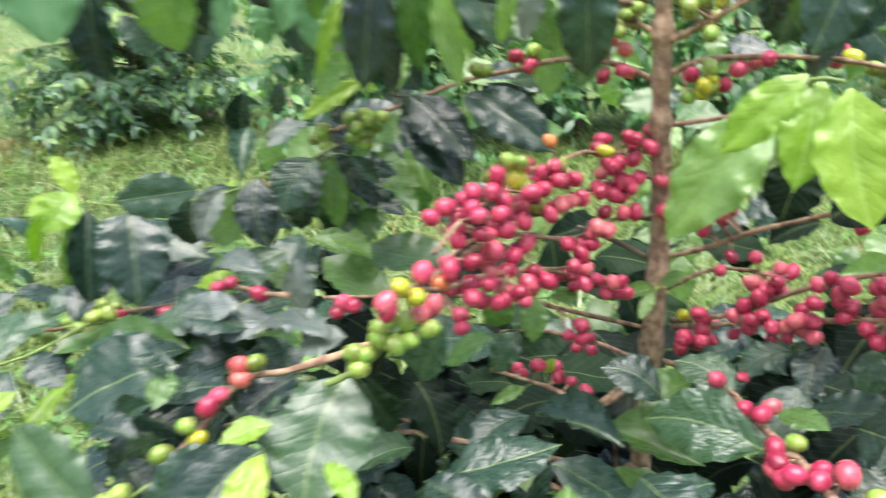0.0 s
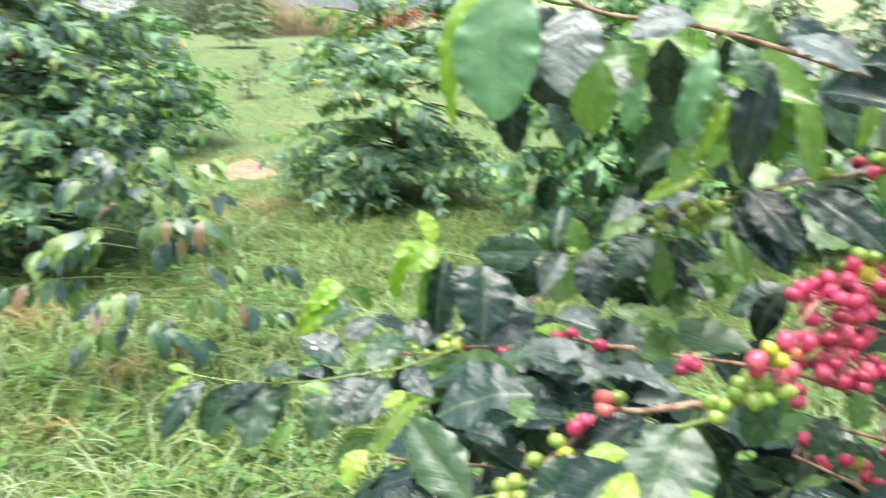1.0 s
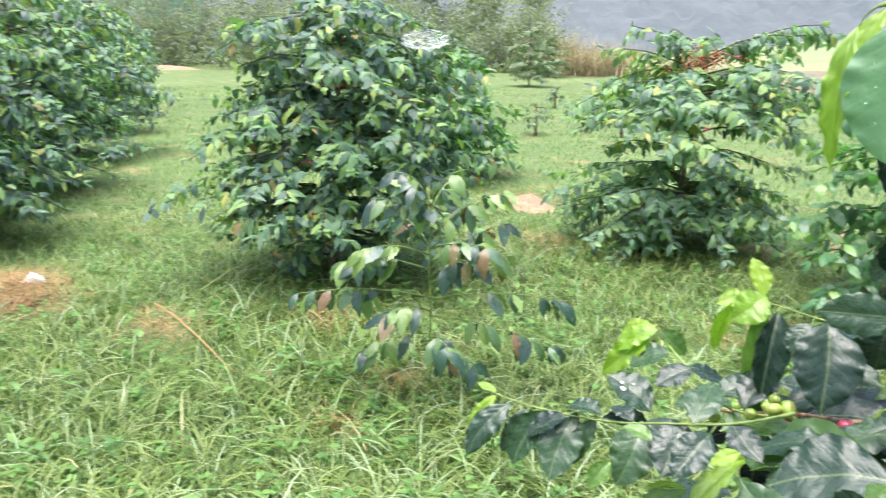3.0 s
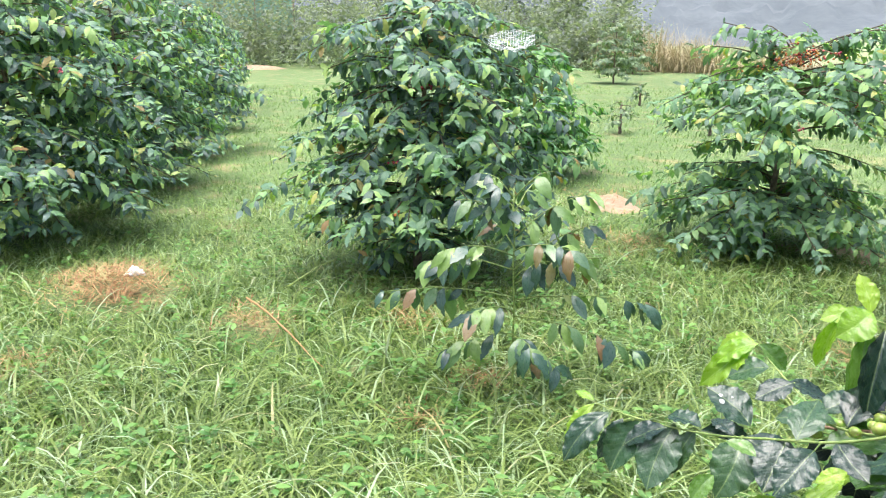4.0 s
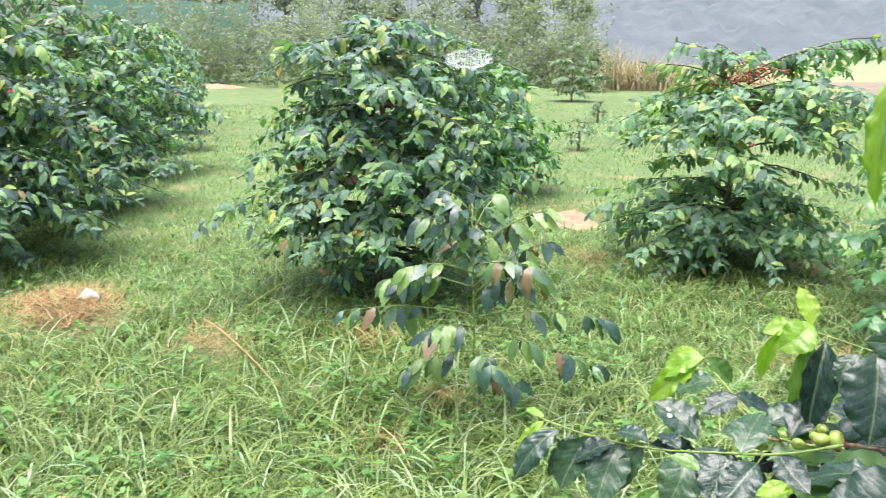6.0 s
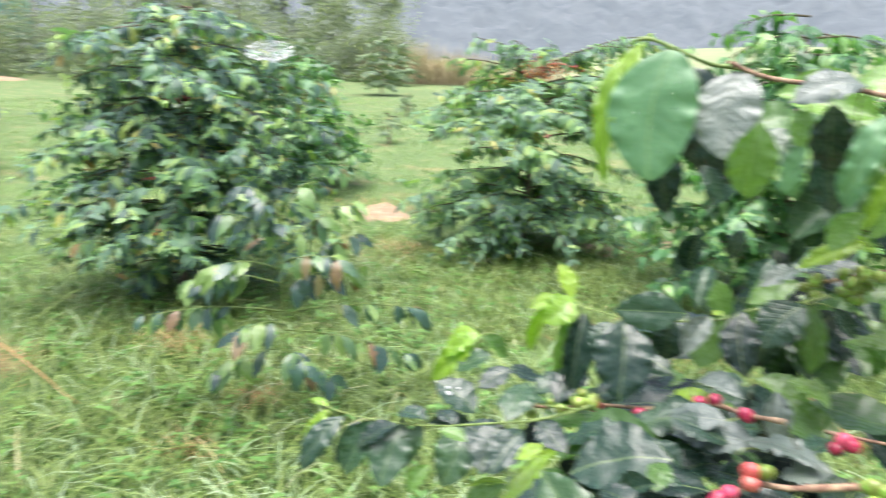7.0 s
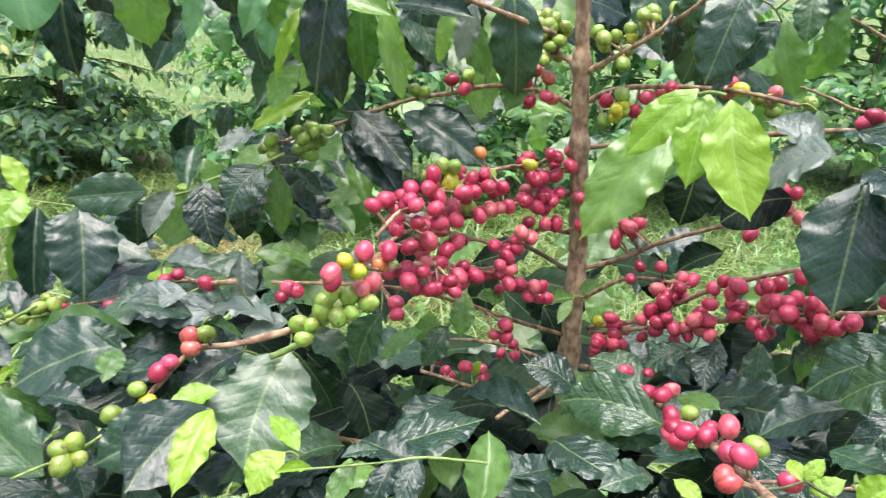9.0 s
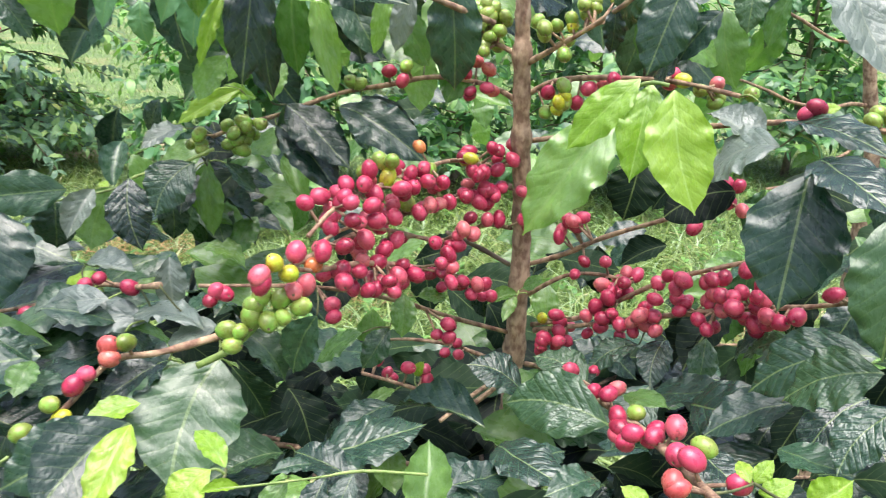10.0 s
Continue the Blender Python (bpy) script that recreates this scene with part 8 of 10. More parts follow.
leaf(b_r3, (0.413, 0.690, 1.272), (0.399, 0.694, 1.211), (-0.17, -0.28, 1.13), 1.30, "o", 14)
leaf(b_r3, (0.365, 0.722, 1.285), (0.373, 0.733, 1.219), (-0.15, -0.29, 1.12), 1.30, "d", 10)
leaf(b_r3, (0.440, 0.661, 1.385), (0.444, 0.653, 1.329), (-0.20, -0.28, 1.08), 1.30, "d", 11)
leaf(b_r3, (0.483, 0.672, 1.336), (0.427, 0.683, 1.309), (-0.19, -0.28, 1.10), 1.30, "o", 11)
leaf(b_r3, (0.377, 0.680, 1.241), (0.361, 0.697, 1.181), (-0.15, -0.28, 1.15), 1.30, "m", 10)
leaf(b_r3, (0.363, 0.711, 1.265), (0.347, 0.705, 1.212), (-0.15, -0.29, 1.13), 1.30, "m", 14)
leaf(b_r3, (0.504, 0.790, 1.272), (0.444, 0.846, 1.218), (-0.17, -0.29, 1.11), 1.30, "d", 14)
leaf(b_r3, (0.422, 0.625, 1.311), (0.432, 0.617, 1.260), (-0.19, -0.27, 1.12), 1.30, "d", 14)
leaf(b_r3, (0.351, 0.825, 1.352), (0.308, 0.841, 1.295), (-0.12, -0.32, 1.09), 1.30, "o", 13)
leaf(b_r3, (0.504, 0.715, 1.356), (0.490, 0.747, 1.302), (-0.57, -0.80, 1.12), 1.30, "o", 9)
leaf(b_r3, (0.496, 0.805, 1.264), (0.446, 0.834, 1.208), (-0.17, -0.29, 1.11), 1.30, "d", 10)
leaf(b_r3, (0.455, 0.724, 1.296), (0.407, 0.698, 1.259), (-0.18, -0.28, 1.11), 1.28, "d", 12)
leaf(b_r3, (0.368, 0.652, 1.290), (0.347, 0.677, 1.238), (-0.16, -0.28, 1.13), 1.30, "d", 10)
leaf(b_r3, (0.419, 0.633, 1.312), (0.479, 0.612, 1.308), (-0.20, -0.26, 1.11), 1.30, "d", 11)
leaf(b_r3, (0.347, 0.710, 1.247), (0.407, 0.683, 1.211), (-0.16, -0.28, 1.14), 1.30, "m", 8)
leaf(b_r3, (0.335, 0.683, 1.254), (0.291, 0.659, 1.208), (-0.14, -0.29, 1.15), 1.30, "o", 12)
leaf(b_r3, (0.450, 0.719, 1.259), (0.496, 0.677, 1.240), (-0.19, -0.27, 1.12), 1.30, "o", 12)
leaf(b_r3, (0.437, 0.762, 1.303), (0.452, 0.709, 1.281), (-0.18, -0.28, 1.10), 1.30, "d", 9)
leaf(b_r3, (0.398, 0.634, 1.343), (0.430, 0.617, 1.307), (-0.19, -0.27, 1.10), 1.30, "m", 11)
leaf(b_r3, (0.453, 0.682, 1.339), (0.451, 0.657, 1.288), (-0.19, -0.27, 1.10), 1.30, "d", 12)
leaf(b_r3, (0.404, 0.610, 1.302), (0.374, 0.602, 1.253), (-0.18, -0.27, 1.13), 1.30, "d", 13)
leaf(b_r3, (0.431, 0.624, 1.344), (0.406, 0.587, 1.315), (-0.20, -0.27, 1.10), 1.20, "o", 8)
leaf(b_r3, (0.371, 0.715, 1.200), (0.362, 0.672, 1.162), (-0.15, -0.28, 1.16), 1.30, "o", 8)
leaf(b_r3, (0.370, 0.749, 1.142), (0.373, 0.751, 1.080), (-0.14, -0.27, 1.17), 1.30, "w", 14)
leaf(b_r3, (0.320, 0.748, 1.135), (0.359, 0.728, 1.110), (-0.13, -0.28, 1.17), 1.30, "o", 13)
leaf(b_r3, (0.279, 0.770, 1.185), (0.349, 0.752, 1.172), (-0.12, -0.29, 1.15), 1.30, "o", 14)
leaf(b_r3, (0.322, 0.681, 1.246), (0.296, 0.694, 1.188), (-0.13, -0.29, 1.15), 1.30, "o", 12)
leaf(b_r3, (0.382, 0.786, 1.147), (0.348, 0.747, 1.119), (-0.13, -0.28, 1.16), 1.30, "w", 11)
leaf(b_r3, (0.295, 0.847, 1.150), (0.211, 0.836, 1.129), (-0.09, -0.30, 1.15), 1.30, "w", 9)
leaf(b_r3, (0.245, 0.788, 1.145), (0.343, 0.790, 1.139), (-0.11, -0.29, 1.16), 1.30, "o", 9)
leaf(b_r3, (0.240, 0.833, 1.104), (0.291, 0.827, 1.061), (-0.09, -0.29, 1.17), 1.30, "o", 13)
leaf(b_r3, (0.262, 0.726, 1.145), (0.308, 0.703, 1.106), (-0.11, -0.28, 1.18), 1.30, "o", 13)
leaf(b_r3, (0.238, 0.754, 1.193), (0.277, 0.726, 1.161), (-0.10, -0.30, 1.16), 1.30, "d", 14)
leaf(b_r3, (0.239, 0.776, 1.194), (0.298, 0.733, 1.193), (-0.10, -0.30, 1.15), 1.30, "d", 8)
leaf(b_r3, (0.381, 0.785, 1.116), (0.389, 0.750, 1.071), (-0.14, -0.27, 1.17), 1.30, "o", 9)
leaf(b_r3, (0.320, 0.803, 1.169), (0.263, 0.813, 1.114), (-0.10, -0.29, 1.16), 1.30, "o", 8)
leaf(b_r3, (0.256, 0.750, 1.181), (0.204, 0.750, 1.159), (-0.09, -0.30, 1.16), 1.30, "d", 13)
leaf(b_r3, (0.277, 0.688, 1.178), (0.240, 0.691, 1.128), (-0.10, -0.28, 1.18), 1.30, "o", 12)
leaf(b_r3, (0.337, 0.747, 1.148), (0.360, 0.715, 1.126), (-0.13, -0.28, 1.17), 1.30, "o", 8)
leaf(b_l2, (-0.245, 0.592, 1.252), (-0.190, 0.643, 1.247), (0.07, -0.31, 1.15), 1.30, "d", 9)
leaf(b_l2, (-0.157, 0.592, 1.256), (-0.208, 0.564, 1.237), (0.05, -0.31, 1.16), 1.30, "d", 9)
leaf(b_l2, (-0.141, 0.572, 1.279), (-0.122, 0.584, 1.248), (0.02, -0.31, 1.16), 1.30, "d", 10)
leaf(b_l2, (-0.243, 0.599, 1.247), (-0.173, 0.597, 1.254), (0.06, -0.31, 1.16), 1.30, "d", 10)
leaf(b_l2, (-0.193, 0.575, 1.266), (-0.249, 0.530, 1.259), (0.07, -0.30, 1.16), 1.30, "d", 13)
leaf(b_l2, (-0.279, 0.675, 1.232), (-0.329, 0.623, 1.227), (0.10, -0.30, 1.15), 1.30, "m", 10)
leaf(b_l2, (-0.133, 0.648, 1.268), (-0.194, 0.610, 1.251), (0.04, -0.31, 1.15), 1.30, "d", 13)
leaf(b_l2, (-0.177, 0.636, 1.269), (-0.231, 0.593, 1.261), (0.06, -0.31, 1.15), 1.30, "d", 14)
leaf(b_l2, (-0.292, 0.562, 1.223), (-0.267, 0.590, 1.180), (0.10, -0.29, 1.18), 1.30, "m", 11)
leaf(b_l2, (-0.183, 0.627, 1.209), (-0.171, 0.628, 1.185), (0.04, -0.30, 1.17), 1.30, "d", 8)
leaf(b_l2, (-0.164, 0.609, 1.268), (-0.126, 0.627, 1.244), (0.03, -0.31, 1.15), 1.30, "m", 11)
leaf(b_l2, (-0.204, 0.547, 1.254), (-0.164, 0.531, 1.254), (0.05, -0.30, 1.17), 1.30, "d", 8)
leaf(b_l2, (-0.169, 0.598, 1.242), (-0.108, 0.570, 1.254), (0.03, -0.31, 1.16), 1.30, "d", 9)
leaf(b_l2, (-0.234, 0.665, 1.213), (-0.284, 0.613, 1.187), (0.08, -0.30, 1.17), 1.30, "d", 9)
leaf(b_l2, (-0.291, 0.591, 1.204), (-0.268, 0.579, 1.175), (0.09, -0.29, 1.18), 1.30, "d", 13)
leaf(b_l2, (-0.199, 0.590, 1.258), (-0.282, 0.571, 1.230), (0.08, -0.30, 1.16), 1.30, "m", 12)
leaf(b_l2, (-0.193, 0.568, 1.297), (-0.146, 0.576, 1.284), (0.05, -0.31, 1.15), 1.30, "d", 8)
leaf(b_l2, (-0.278, 0.669, 1.238), (-0.199, 0.673, 1.258), (0.07, -0.31, 1.14), 1.30, "d", 9)
leaf(b_l2, (-0.205, 0.676, 1.180), (-0.290, 0.656, 1.152), (0.07, -0.30, 1.17), 1.30, "m", 12)
leaf(b_l2, (-0.220, 0.644, 1.237), (-0.163, 0.680, 1.233), (0.05, -0.31, 1.15), 1.30, "d", 14)
leaf(b_l2, (-0.225, 0.553, 1.240), (-0.150, 0.540, 1.261), (0.06, -0.30, 1.17), 1.30, "d", 8)
leaf(b_l3, (-0.134, 0.770, 1.268), (-0.093, 0.756, 1.253), (0.01, -0.33, 1.13), 1.30, "l", 13)
leaf(b_l3, (-0.331, 0.778, 1.270), (-0.275, 0.808, 1.245), (0.09, -0.32, 1.12), 1.30, "d", 14)
leaf(b_l3, (-0.236, 0.754, 1.253), (-0.302, 0.695, 1.233), (0.08, -0.31, 1.14), 1.30, "d", 9)
leaf(b_l3, (-0.133, 0.780, 1.321), (-0.090, 0.794, 1.284), (0.01, -0.33, 1.11), 1.30, "d", 12)
leaf(b_l3, (-0.215, 0.787, 1.232), (-0.271, 0.791, 1.191), (0.06, -0.32, 1.14), 1.30, "d", 11)
leaf(b_l3, (-0.163, 0.784, 1.319), (-0.163, 0.780, 1.270), (0.03, -0.33, 1.11), 1.30, "d", 13)
leaf(b_l3, (-0.301, 0.735, 1.288), (-0.228, 0.716, 1.271), (0.08, -0.32, 1.12), 1.30, "d", 14)
leaf(b_l3, (-0.260, 0.787, 1.286), (-0.282, 0.741, 1.255), (0.08, -0.32, 1.12), 1.30, "m", 9)
leaf(b_l3, (-0.245, 0.811, 1.276), (-0.185, 0.850, 1.245), (0.05, -0.33, 1.12), 1.30, "d", 11)
leaf(b_l3, (-0.134, 0.806, 1.306), (-0.114, 0.769, 1.271), (0.02, -0.33, 1.11), 1.30, "d", 8)
leaf(b_l3, (-0.188, 0.839, 1.278), (-0.247, 0.784, 1.259), (0.05, -0.33, 1.12), 1.30, "d", 10)
leaf(b_l3, (-0.253, 0.748, 1.307), (-0.178, 0.791, 1.292), (0.05, -0.33, 1.11), 1.30, "d", 11)
leaf(b_l3, (-0.300, 0.823, 1.235), (-0.281, 0.779, 1.206), (0.08, -0.31, 1.13), 1.30, "d", 10)
leaf(b_l3, (-0.241, 0.789, 1.295), (-0.299, 0.775, 1.284), (0.08, -0.32, 1.11), 1.30, "d", 10)
leaf(b_l3, (-0.169, 0.750, 1.263), (-0.223, 0.710, 1.226), (0.05, -0.32, 1.14), 1.30, "d", 14)
leaf(b_top2, (-0.086, 0.684, 1.501), (-0.031, 0.721, 1.476), (0.06, -0.71, 0.68), 1.08, "d", 13)
leaf(b_top2, (-0.020, 0.718, 1.503), (0.023, 0.717, 1.461), (-0.01, -0.72, 0.68), 1.19, "m", 12)
leaf(b_top2, (-0.006, 0.712, 1.534), (0.036, 0.713, 1.480), (-0.02, -0.72, 0.66), 1.27, "m", 10)
leaf(b_top2, (-0.008, 0.625, 1.505), (0.045, 0.588, 1.501), (-0.03, -0.72, 0.67), 1.19, "d", 12)
leaf(b_top2, (-0.124, 0.680, 1.506), (-0.068, 0.675, 1.481), (0.10, -0.71, 0.68), 1.30, "m", 9)
leaf(b_top2, (-0.074, 0.643, 1.513), (-0.009, 0.611, 1.498), (0.04, -0.72, 0.67), 1.23, "l", 12)
leaf(b_top2, (-0.003, 0.669, 1.517), (0.028, 0.645, 1.459), (-0.02, -0.71, 0.69), 1.08, "d", 10)
leaf(b_top2, (-0.035, 0.733, 1.517), (-0.094, 0.755, 1.474), (0.06, -0.71, 0.67), 1.19, "l", 12)
leaf(b_top2, (0.021, 0.641, 1.549), (0.062, 0.655, 1.517), (-0.05, -0.72, 0.63), 1.30, "d", 13)
leaf(b_top2, (-0.107, 0.646, 1.549), (-0.049, 0.640, 1.541), (0.09, -0.71, 0.62), 1.30, "l", 13)
leaf(b_top2, (0.019, 0.639, 1.564), (0.065, 0.638, 1.536), (-0.05, -0.72, 0.62), 1.30, "d", 9)
leaf(b_top2, (-0.058, 0.665, 1.563), (-0.070, 0.644, 1.503), (0.07, -0.72, 0.63), 1.11, "d", 12)
leaf(b_top2, (-0.087, 0.662, 1.505), (-0.145, 0.667, 1.489), (0.12, -0.71, 0.67), 1.30, "m", 14)
leaf(b_top2, (-0.165, 0.705, 1.539), (-0.086, 0.706, 1.524), (0.13, -0.71, 0.63), 1.30, "l", 12)
# rear leaves of the hollow, their shade already in the material's colour
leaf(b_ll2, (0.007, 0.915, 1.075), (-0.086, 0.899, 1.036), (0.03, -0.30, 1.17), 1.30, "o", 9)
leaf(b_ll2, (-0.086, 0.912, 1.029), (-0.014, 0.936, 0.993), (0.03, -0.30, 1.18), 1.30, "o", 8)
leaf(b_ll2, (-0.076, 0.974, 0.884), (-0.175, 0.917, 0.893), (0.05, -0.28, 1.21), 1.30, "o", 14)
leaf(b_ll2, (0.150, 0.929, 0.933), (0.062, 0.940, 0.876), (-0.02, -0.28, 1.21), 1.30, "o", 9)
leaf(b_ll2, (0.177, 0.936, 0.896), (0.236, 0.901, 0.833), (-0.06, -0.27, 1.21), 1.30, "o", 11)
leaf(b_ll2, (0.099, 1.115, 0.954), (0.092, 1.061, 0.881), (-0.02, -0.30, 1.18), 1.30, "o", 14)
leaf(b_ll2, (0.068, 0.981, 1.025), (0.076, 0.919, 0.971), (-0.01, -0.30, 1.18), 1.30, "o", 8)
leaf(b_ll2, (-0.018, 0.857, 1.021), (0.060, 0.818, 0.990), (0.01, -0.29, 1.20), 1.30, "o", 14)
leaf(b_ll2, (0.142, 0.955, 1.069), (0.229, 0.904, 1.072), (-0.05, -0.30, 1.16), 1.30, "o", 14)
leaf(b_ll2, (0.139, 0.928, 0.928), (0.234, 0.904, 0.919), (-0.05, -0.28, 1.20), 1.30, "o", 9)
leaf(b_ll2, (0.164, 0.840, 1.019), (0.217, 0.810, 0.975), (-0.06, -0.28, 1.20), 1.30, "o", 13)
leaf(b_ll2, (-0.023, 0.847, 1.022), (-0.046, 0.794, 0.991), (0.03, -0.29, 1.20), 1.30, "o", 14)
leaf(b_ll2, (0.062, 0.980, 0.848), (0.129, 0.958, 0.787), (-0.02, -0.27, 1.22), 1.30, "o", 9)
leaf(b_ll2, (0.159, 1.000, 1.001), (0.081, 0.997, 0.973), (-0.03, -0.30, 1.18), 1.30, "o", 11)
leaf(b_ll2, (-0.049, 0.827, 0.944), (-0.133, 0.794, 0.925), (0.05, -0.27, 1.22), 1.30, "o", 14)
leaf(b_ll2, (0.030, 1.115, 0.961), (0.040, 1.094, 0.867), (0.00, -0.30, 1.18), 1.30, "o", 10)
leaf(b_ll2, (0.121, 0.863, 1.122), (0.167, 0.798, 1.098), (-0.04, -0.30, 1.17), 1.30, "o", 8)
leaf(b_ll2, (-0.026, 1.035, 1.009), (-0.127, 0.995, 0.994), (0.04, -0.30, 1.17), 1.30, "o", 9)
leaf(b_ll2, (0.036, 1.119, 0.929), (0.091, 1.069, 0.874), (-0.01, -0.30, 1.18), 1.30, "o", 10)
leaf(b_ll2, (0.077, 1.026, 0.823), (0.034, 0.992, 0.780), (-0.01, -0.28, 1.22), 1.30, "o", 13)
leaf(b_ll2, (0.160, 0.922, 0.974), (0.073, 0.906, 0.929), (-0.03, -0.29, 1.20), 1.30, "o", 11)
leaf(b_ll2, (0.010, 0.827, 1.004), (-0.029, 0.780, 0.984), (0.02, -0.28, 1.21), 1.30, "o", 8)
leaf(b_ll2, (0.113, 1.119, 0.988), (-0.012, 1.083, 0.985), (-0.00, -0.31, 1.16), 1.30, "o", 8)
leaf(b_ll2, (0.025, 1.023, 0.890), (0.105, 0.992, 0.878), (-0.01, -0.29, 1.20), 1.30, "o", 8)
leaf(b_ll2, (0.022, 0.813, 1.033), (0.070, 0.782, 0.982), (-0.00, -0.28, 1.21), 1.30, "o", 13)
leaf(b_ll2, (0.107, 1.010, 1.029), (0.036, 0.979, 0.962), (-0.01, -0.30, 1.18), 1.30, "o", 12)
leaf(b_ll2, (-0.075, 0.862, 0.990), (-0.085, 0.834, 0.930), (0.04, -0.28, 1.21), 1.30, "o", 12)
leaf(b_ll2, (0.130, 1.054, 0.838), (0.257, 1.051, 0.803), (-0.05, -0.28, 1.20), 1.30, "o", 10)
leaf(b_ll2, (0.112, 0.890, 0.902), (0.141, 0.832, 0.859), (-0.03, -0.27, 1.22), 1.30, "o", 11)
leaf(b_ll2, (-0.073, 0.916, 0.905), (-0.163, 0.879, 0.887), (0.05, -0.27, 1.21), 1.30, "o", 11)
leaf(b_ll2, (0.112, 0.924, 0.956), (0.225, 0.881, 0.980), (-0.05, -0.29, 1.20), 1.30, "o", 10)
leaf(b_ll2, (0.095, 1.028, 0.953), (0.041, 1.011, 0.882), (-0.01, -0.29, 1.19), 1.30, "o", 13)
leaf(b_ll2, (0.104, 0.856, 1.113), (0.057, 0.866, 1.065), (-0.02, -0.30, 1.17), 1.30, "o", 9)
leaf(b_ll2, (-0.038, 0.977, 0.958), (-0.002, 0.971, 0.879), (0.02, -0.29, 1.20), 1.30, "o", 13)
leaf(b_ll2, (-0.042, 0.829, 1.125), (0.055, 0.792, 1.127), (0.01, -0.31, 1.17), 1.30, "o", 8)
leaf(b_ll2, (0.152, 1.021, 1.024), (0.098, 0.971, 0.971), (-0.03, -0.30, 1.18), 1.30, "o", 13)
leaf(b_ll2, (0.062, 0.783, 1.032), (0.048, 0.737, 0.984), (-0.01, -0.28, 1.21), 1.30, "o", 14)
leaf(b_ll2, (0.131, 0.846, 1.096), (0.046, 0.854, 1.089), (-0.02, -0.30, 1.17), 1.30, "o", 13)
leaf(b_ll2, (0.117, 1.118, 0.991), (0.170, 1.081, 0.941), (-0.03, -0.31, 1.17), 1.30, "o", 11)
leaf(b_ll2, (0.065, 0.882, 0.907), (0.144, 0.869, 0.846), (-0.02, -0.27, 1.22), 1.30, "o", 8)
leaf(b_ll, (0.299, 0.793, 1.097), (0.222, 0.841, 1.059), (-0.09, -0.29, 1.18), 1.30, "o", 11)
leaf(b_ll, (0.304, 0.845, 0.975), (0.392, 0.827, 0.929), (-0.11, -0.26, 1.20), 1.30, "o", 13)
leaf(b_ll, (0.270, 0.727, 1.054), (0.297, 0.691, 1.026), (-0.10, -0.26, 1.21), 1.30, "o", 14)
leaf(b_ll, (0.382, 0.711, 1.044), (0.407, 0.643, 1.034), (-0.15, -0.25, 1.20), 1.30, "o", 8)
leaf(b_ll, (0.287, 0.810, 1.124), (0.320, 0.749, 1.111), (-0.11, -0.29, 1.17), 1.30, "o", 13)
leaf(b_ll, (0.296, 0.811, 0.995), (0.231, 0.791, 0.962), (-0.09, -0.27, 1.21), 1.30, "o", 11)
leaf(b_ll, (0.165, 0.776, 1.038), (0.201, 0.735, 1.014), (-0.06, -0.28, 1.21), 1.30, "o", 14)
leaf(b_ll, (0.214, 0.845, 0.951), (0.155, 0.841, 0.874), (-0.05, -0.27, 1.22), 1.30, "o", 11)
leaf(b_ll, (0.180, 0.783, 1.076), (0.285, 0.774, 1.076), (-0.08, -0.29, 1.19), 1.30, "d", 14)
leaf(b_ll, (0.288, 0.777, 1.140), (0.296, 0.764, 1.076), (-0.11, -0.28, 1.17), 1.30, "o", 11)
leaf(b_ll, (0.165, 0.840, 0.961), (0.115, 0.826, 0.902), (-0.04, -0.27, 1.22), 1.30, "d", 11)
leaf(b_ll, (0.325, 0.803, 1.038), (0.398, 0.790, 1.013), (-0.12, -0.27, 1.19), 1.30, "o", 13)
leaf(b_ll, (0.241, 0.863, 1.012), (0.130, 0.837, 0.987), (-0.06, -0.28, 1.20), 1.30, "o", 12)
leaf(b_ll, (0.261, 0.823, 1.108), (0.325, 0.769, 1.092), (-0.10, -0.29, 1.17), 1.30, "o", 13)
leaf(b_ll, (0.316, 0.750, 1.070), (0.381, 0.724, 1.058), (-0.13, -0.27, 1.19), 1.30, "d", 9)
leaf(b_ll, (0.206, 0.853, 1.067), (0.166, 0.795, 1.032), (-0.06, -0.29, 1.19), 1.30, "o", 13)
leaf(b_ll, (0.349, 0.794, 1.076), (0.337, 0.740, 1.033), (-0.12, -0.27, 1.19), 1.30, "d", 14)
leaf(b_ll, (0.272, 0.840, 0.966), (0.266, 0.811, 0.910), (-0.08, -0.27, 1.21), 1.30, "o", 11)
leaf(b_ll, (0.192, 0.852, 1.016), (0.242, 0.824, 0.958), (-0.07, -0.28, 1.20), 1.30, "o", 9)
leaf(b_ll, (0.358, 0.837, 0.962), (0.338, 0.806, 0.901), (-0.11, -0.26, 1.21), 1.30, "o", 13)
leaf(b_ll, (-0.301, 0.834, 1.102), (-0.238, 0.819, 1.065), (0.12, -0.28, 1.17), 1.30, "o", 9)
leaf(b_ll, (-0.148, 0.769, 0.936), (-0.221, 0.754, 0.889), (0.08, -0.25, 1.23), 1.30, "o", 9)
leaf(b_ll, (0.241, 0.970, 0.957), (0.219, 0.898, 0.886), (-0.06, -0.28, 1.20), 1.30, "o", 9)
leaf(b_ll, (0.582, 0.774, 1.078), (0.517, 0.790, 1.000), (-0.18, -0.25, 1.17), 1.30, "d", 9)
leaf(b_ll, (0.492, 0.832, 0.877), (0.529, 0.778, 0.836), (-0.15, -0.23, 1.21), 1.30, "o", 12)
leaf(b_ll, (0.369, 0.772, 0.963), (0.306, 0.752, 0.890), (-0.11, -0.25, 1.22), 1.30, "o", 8)
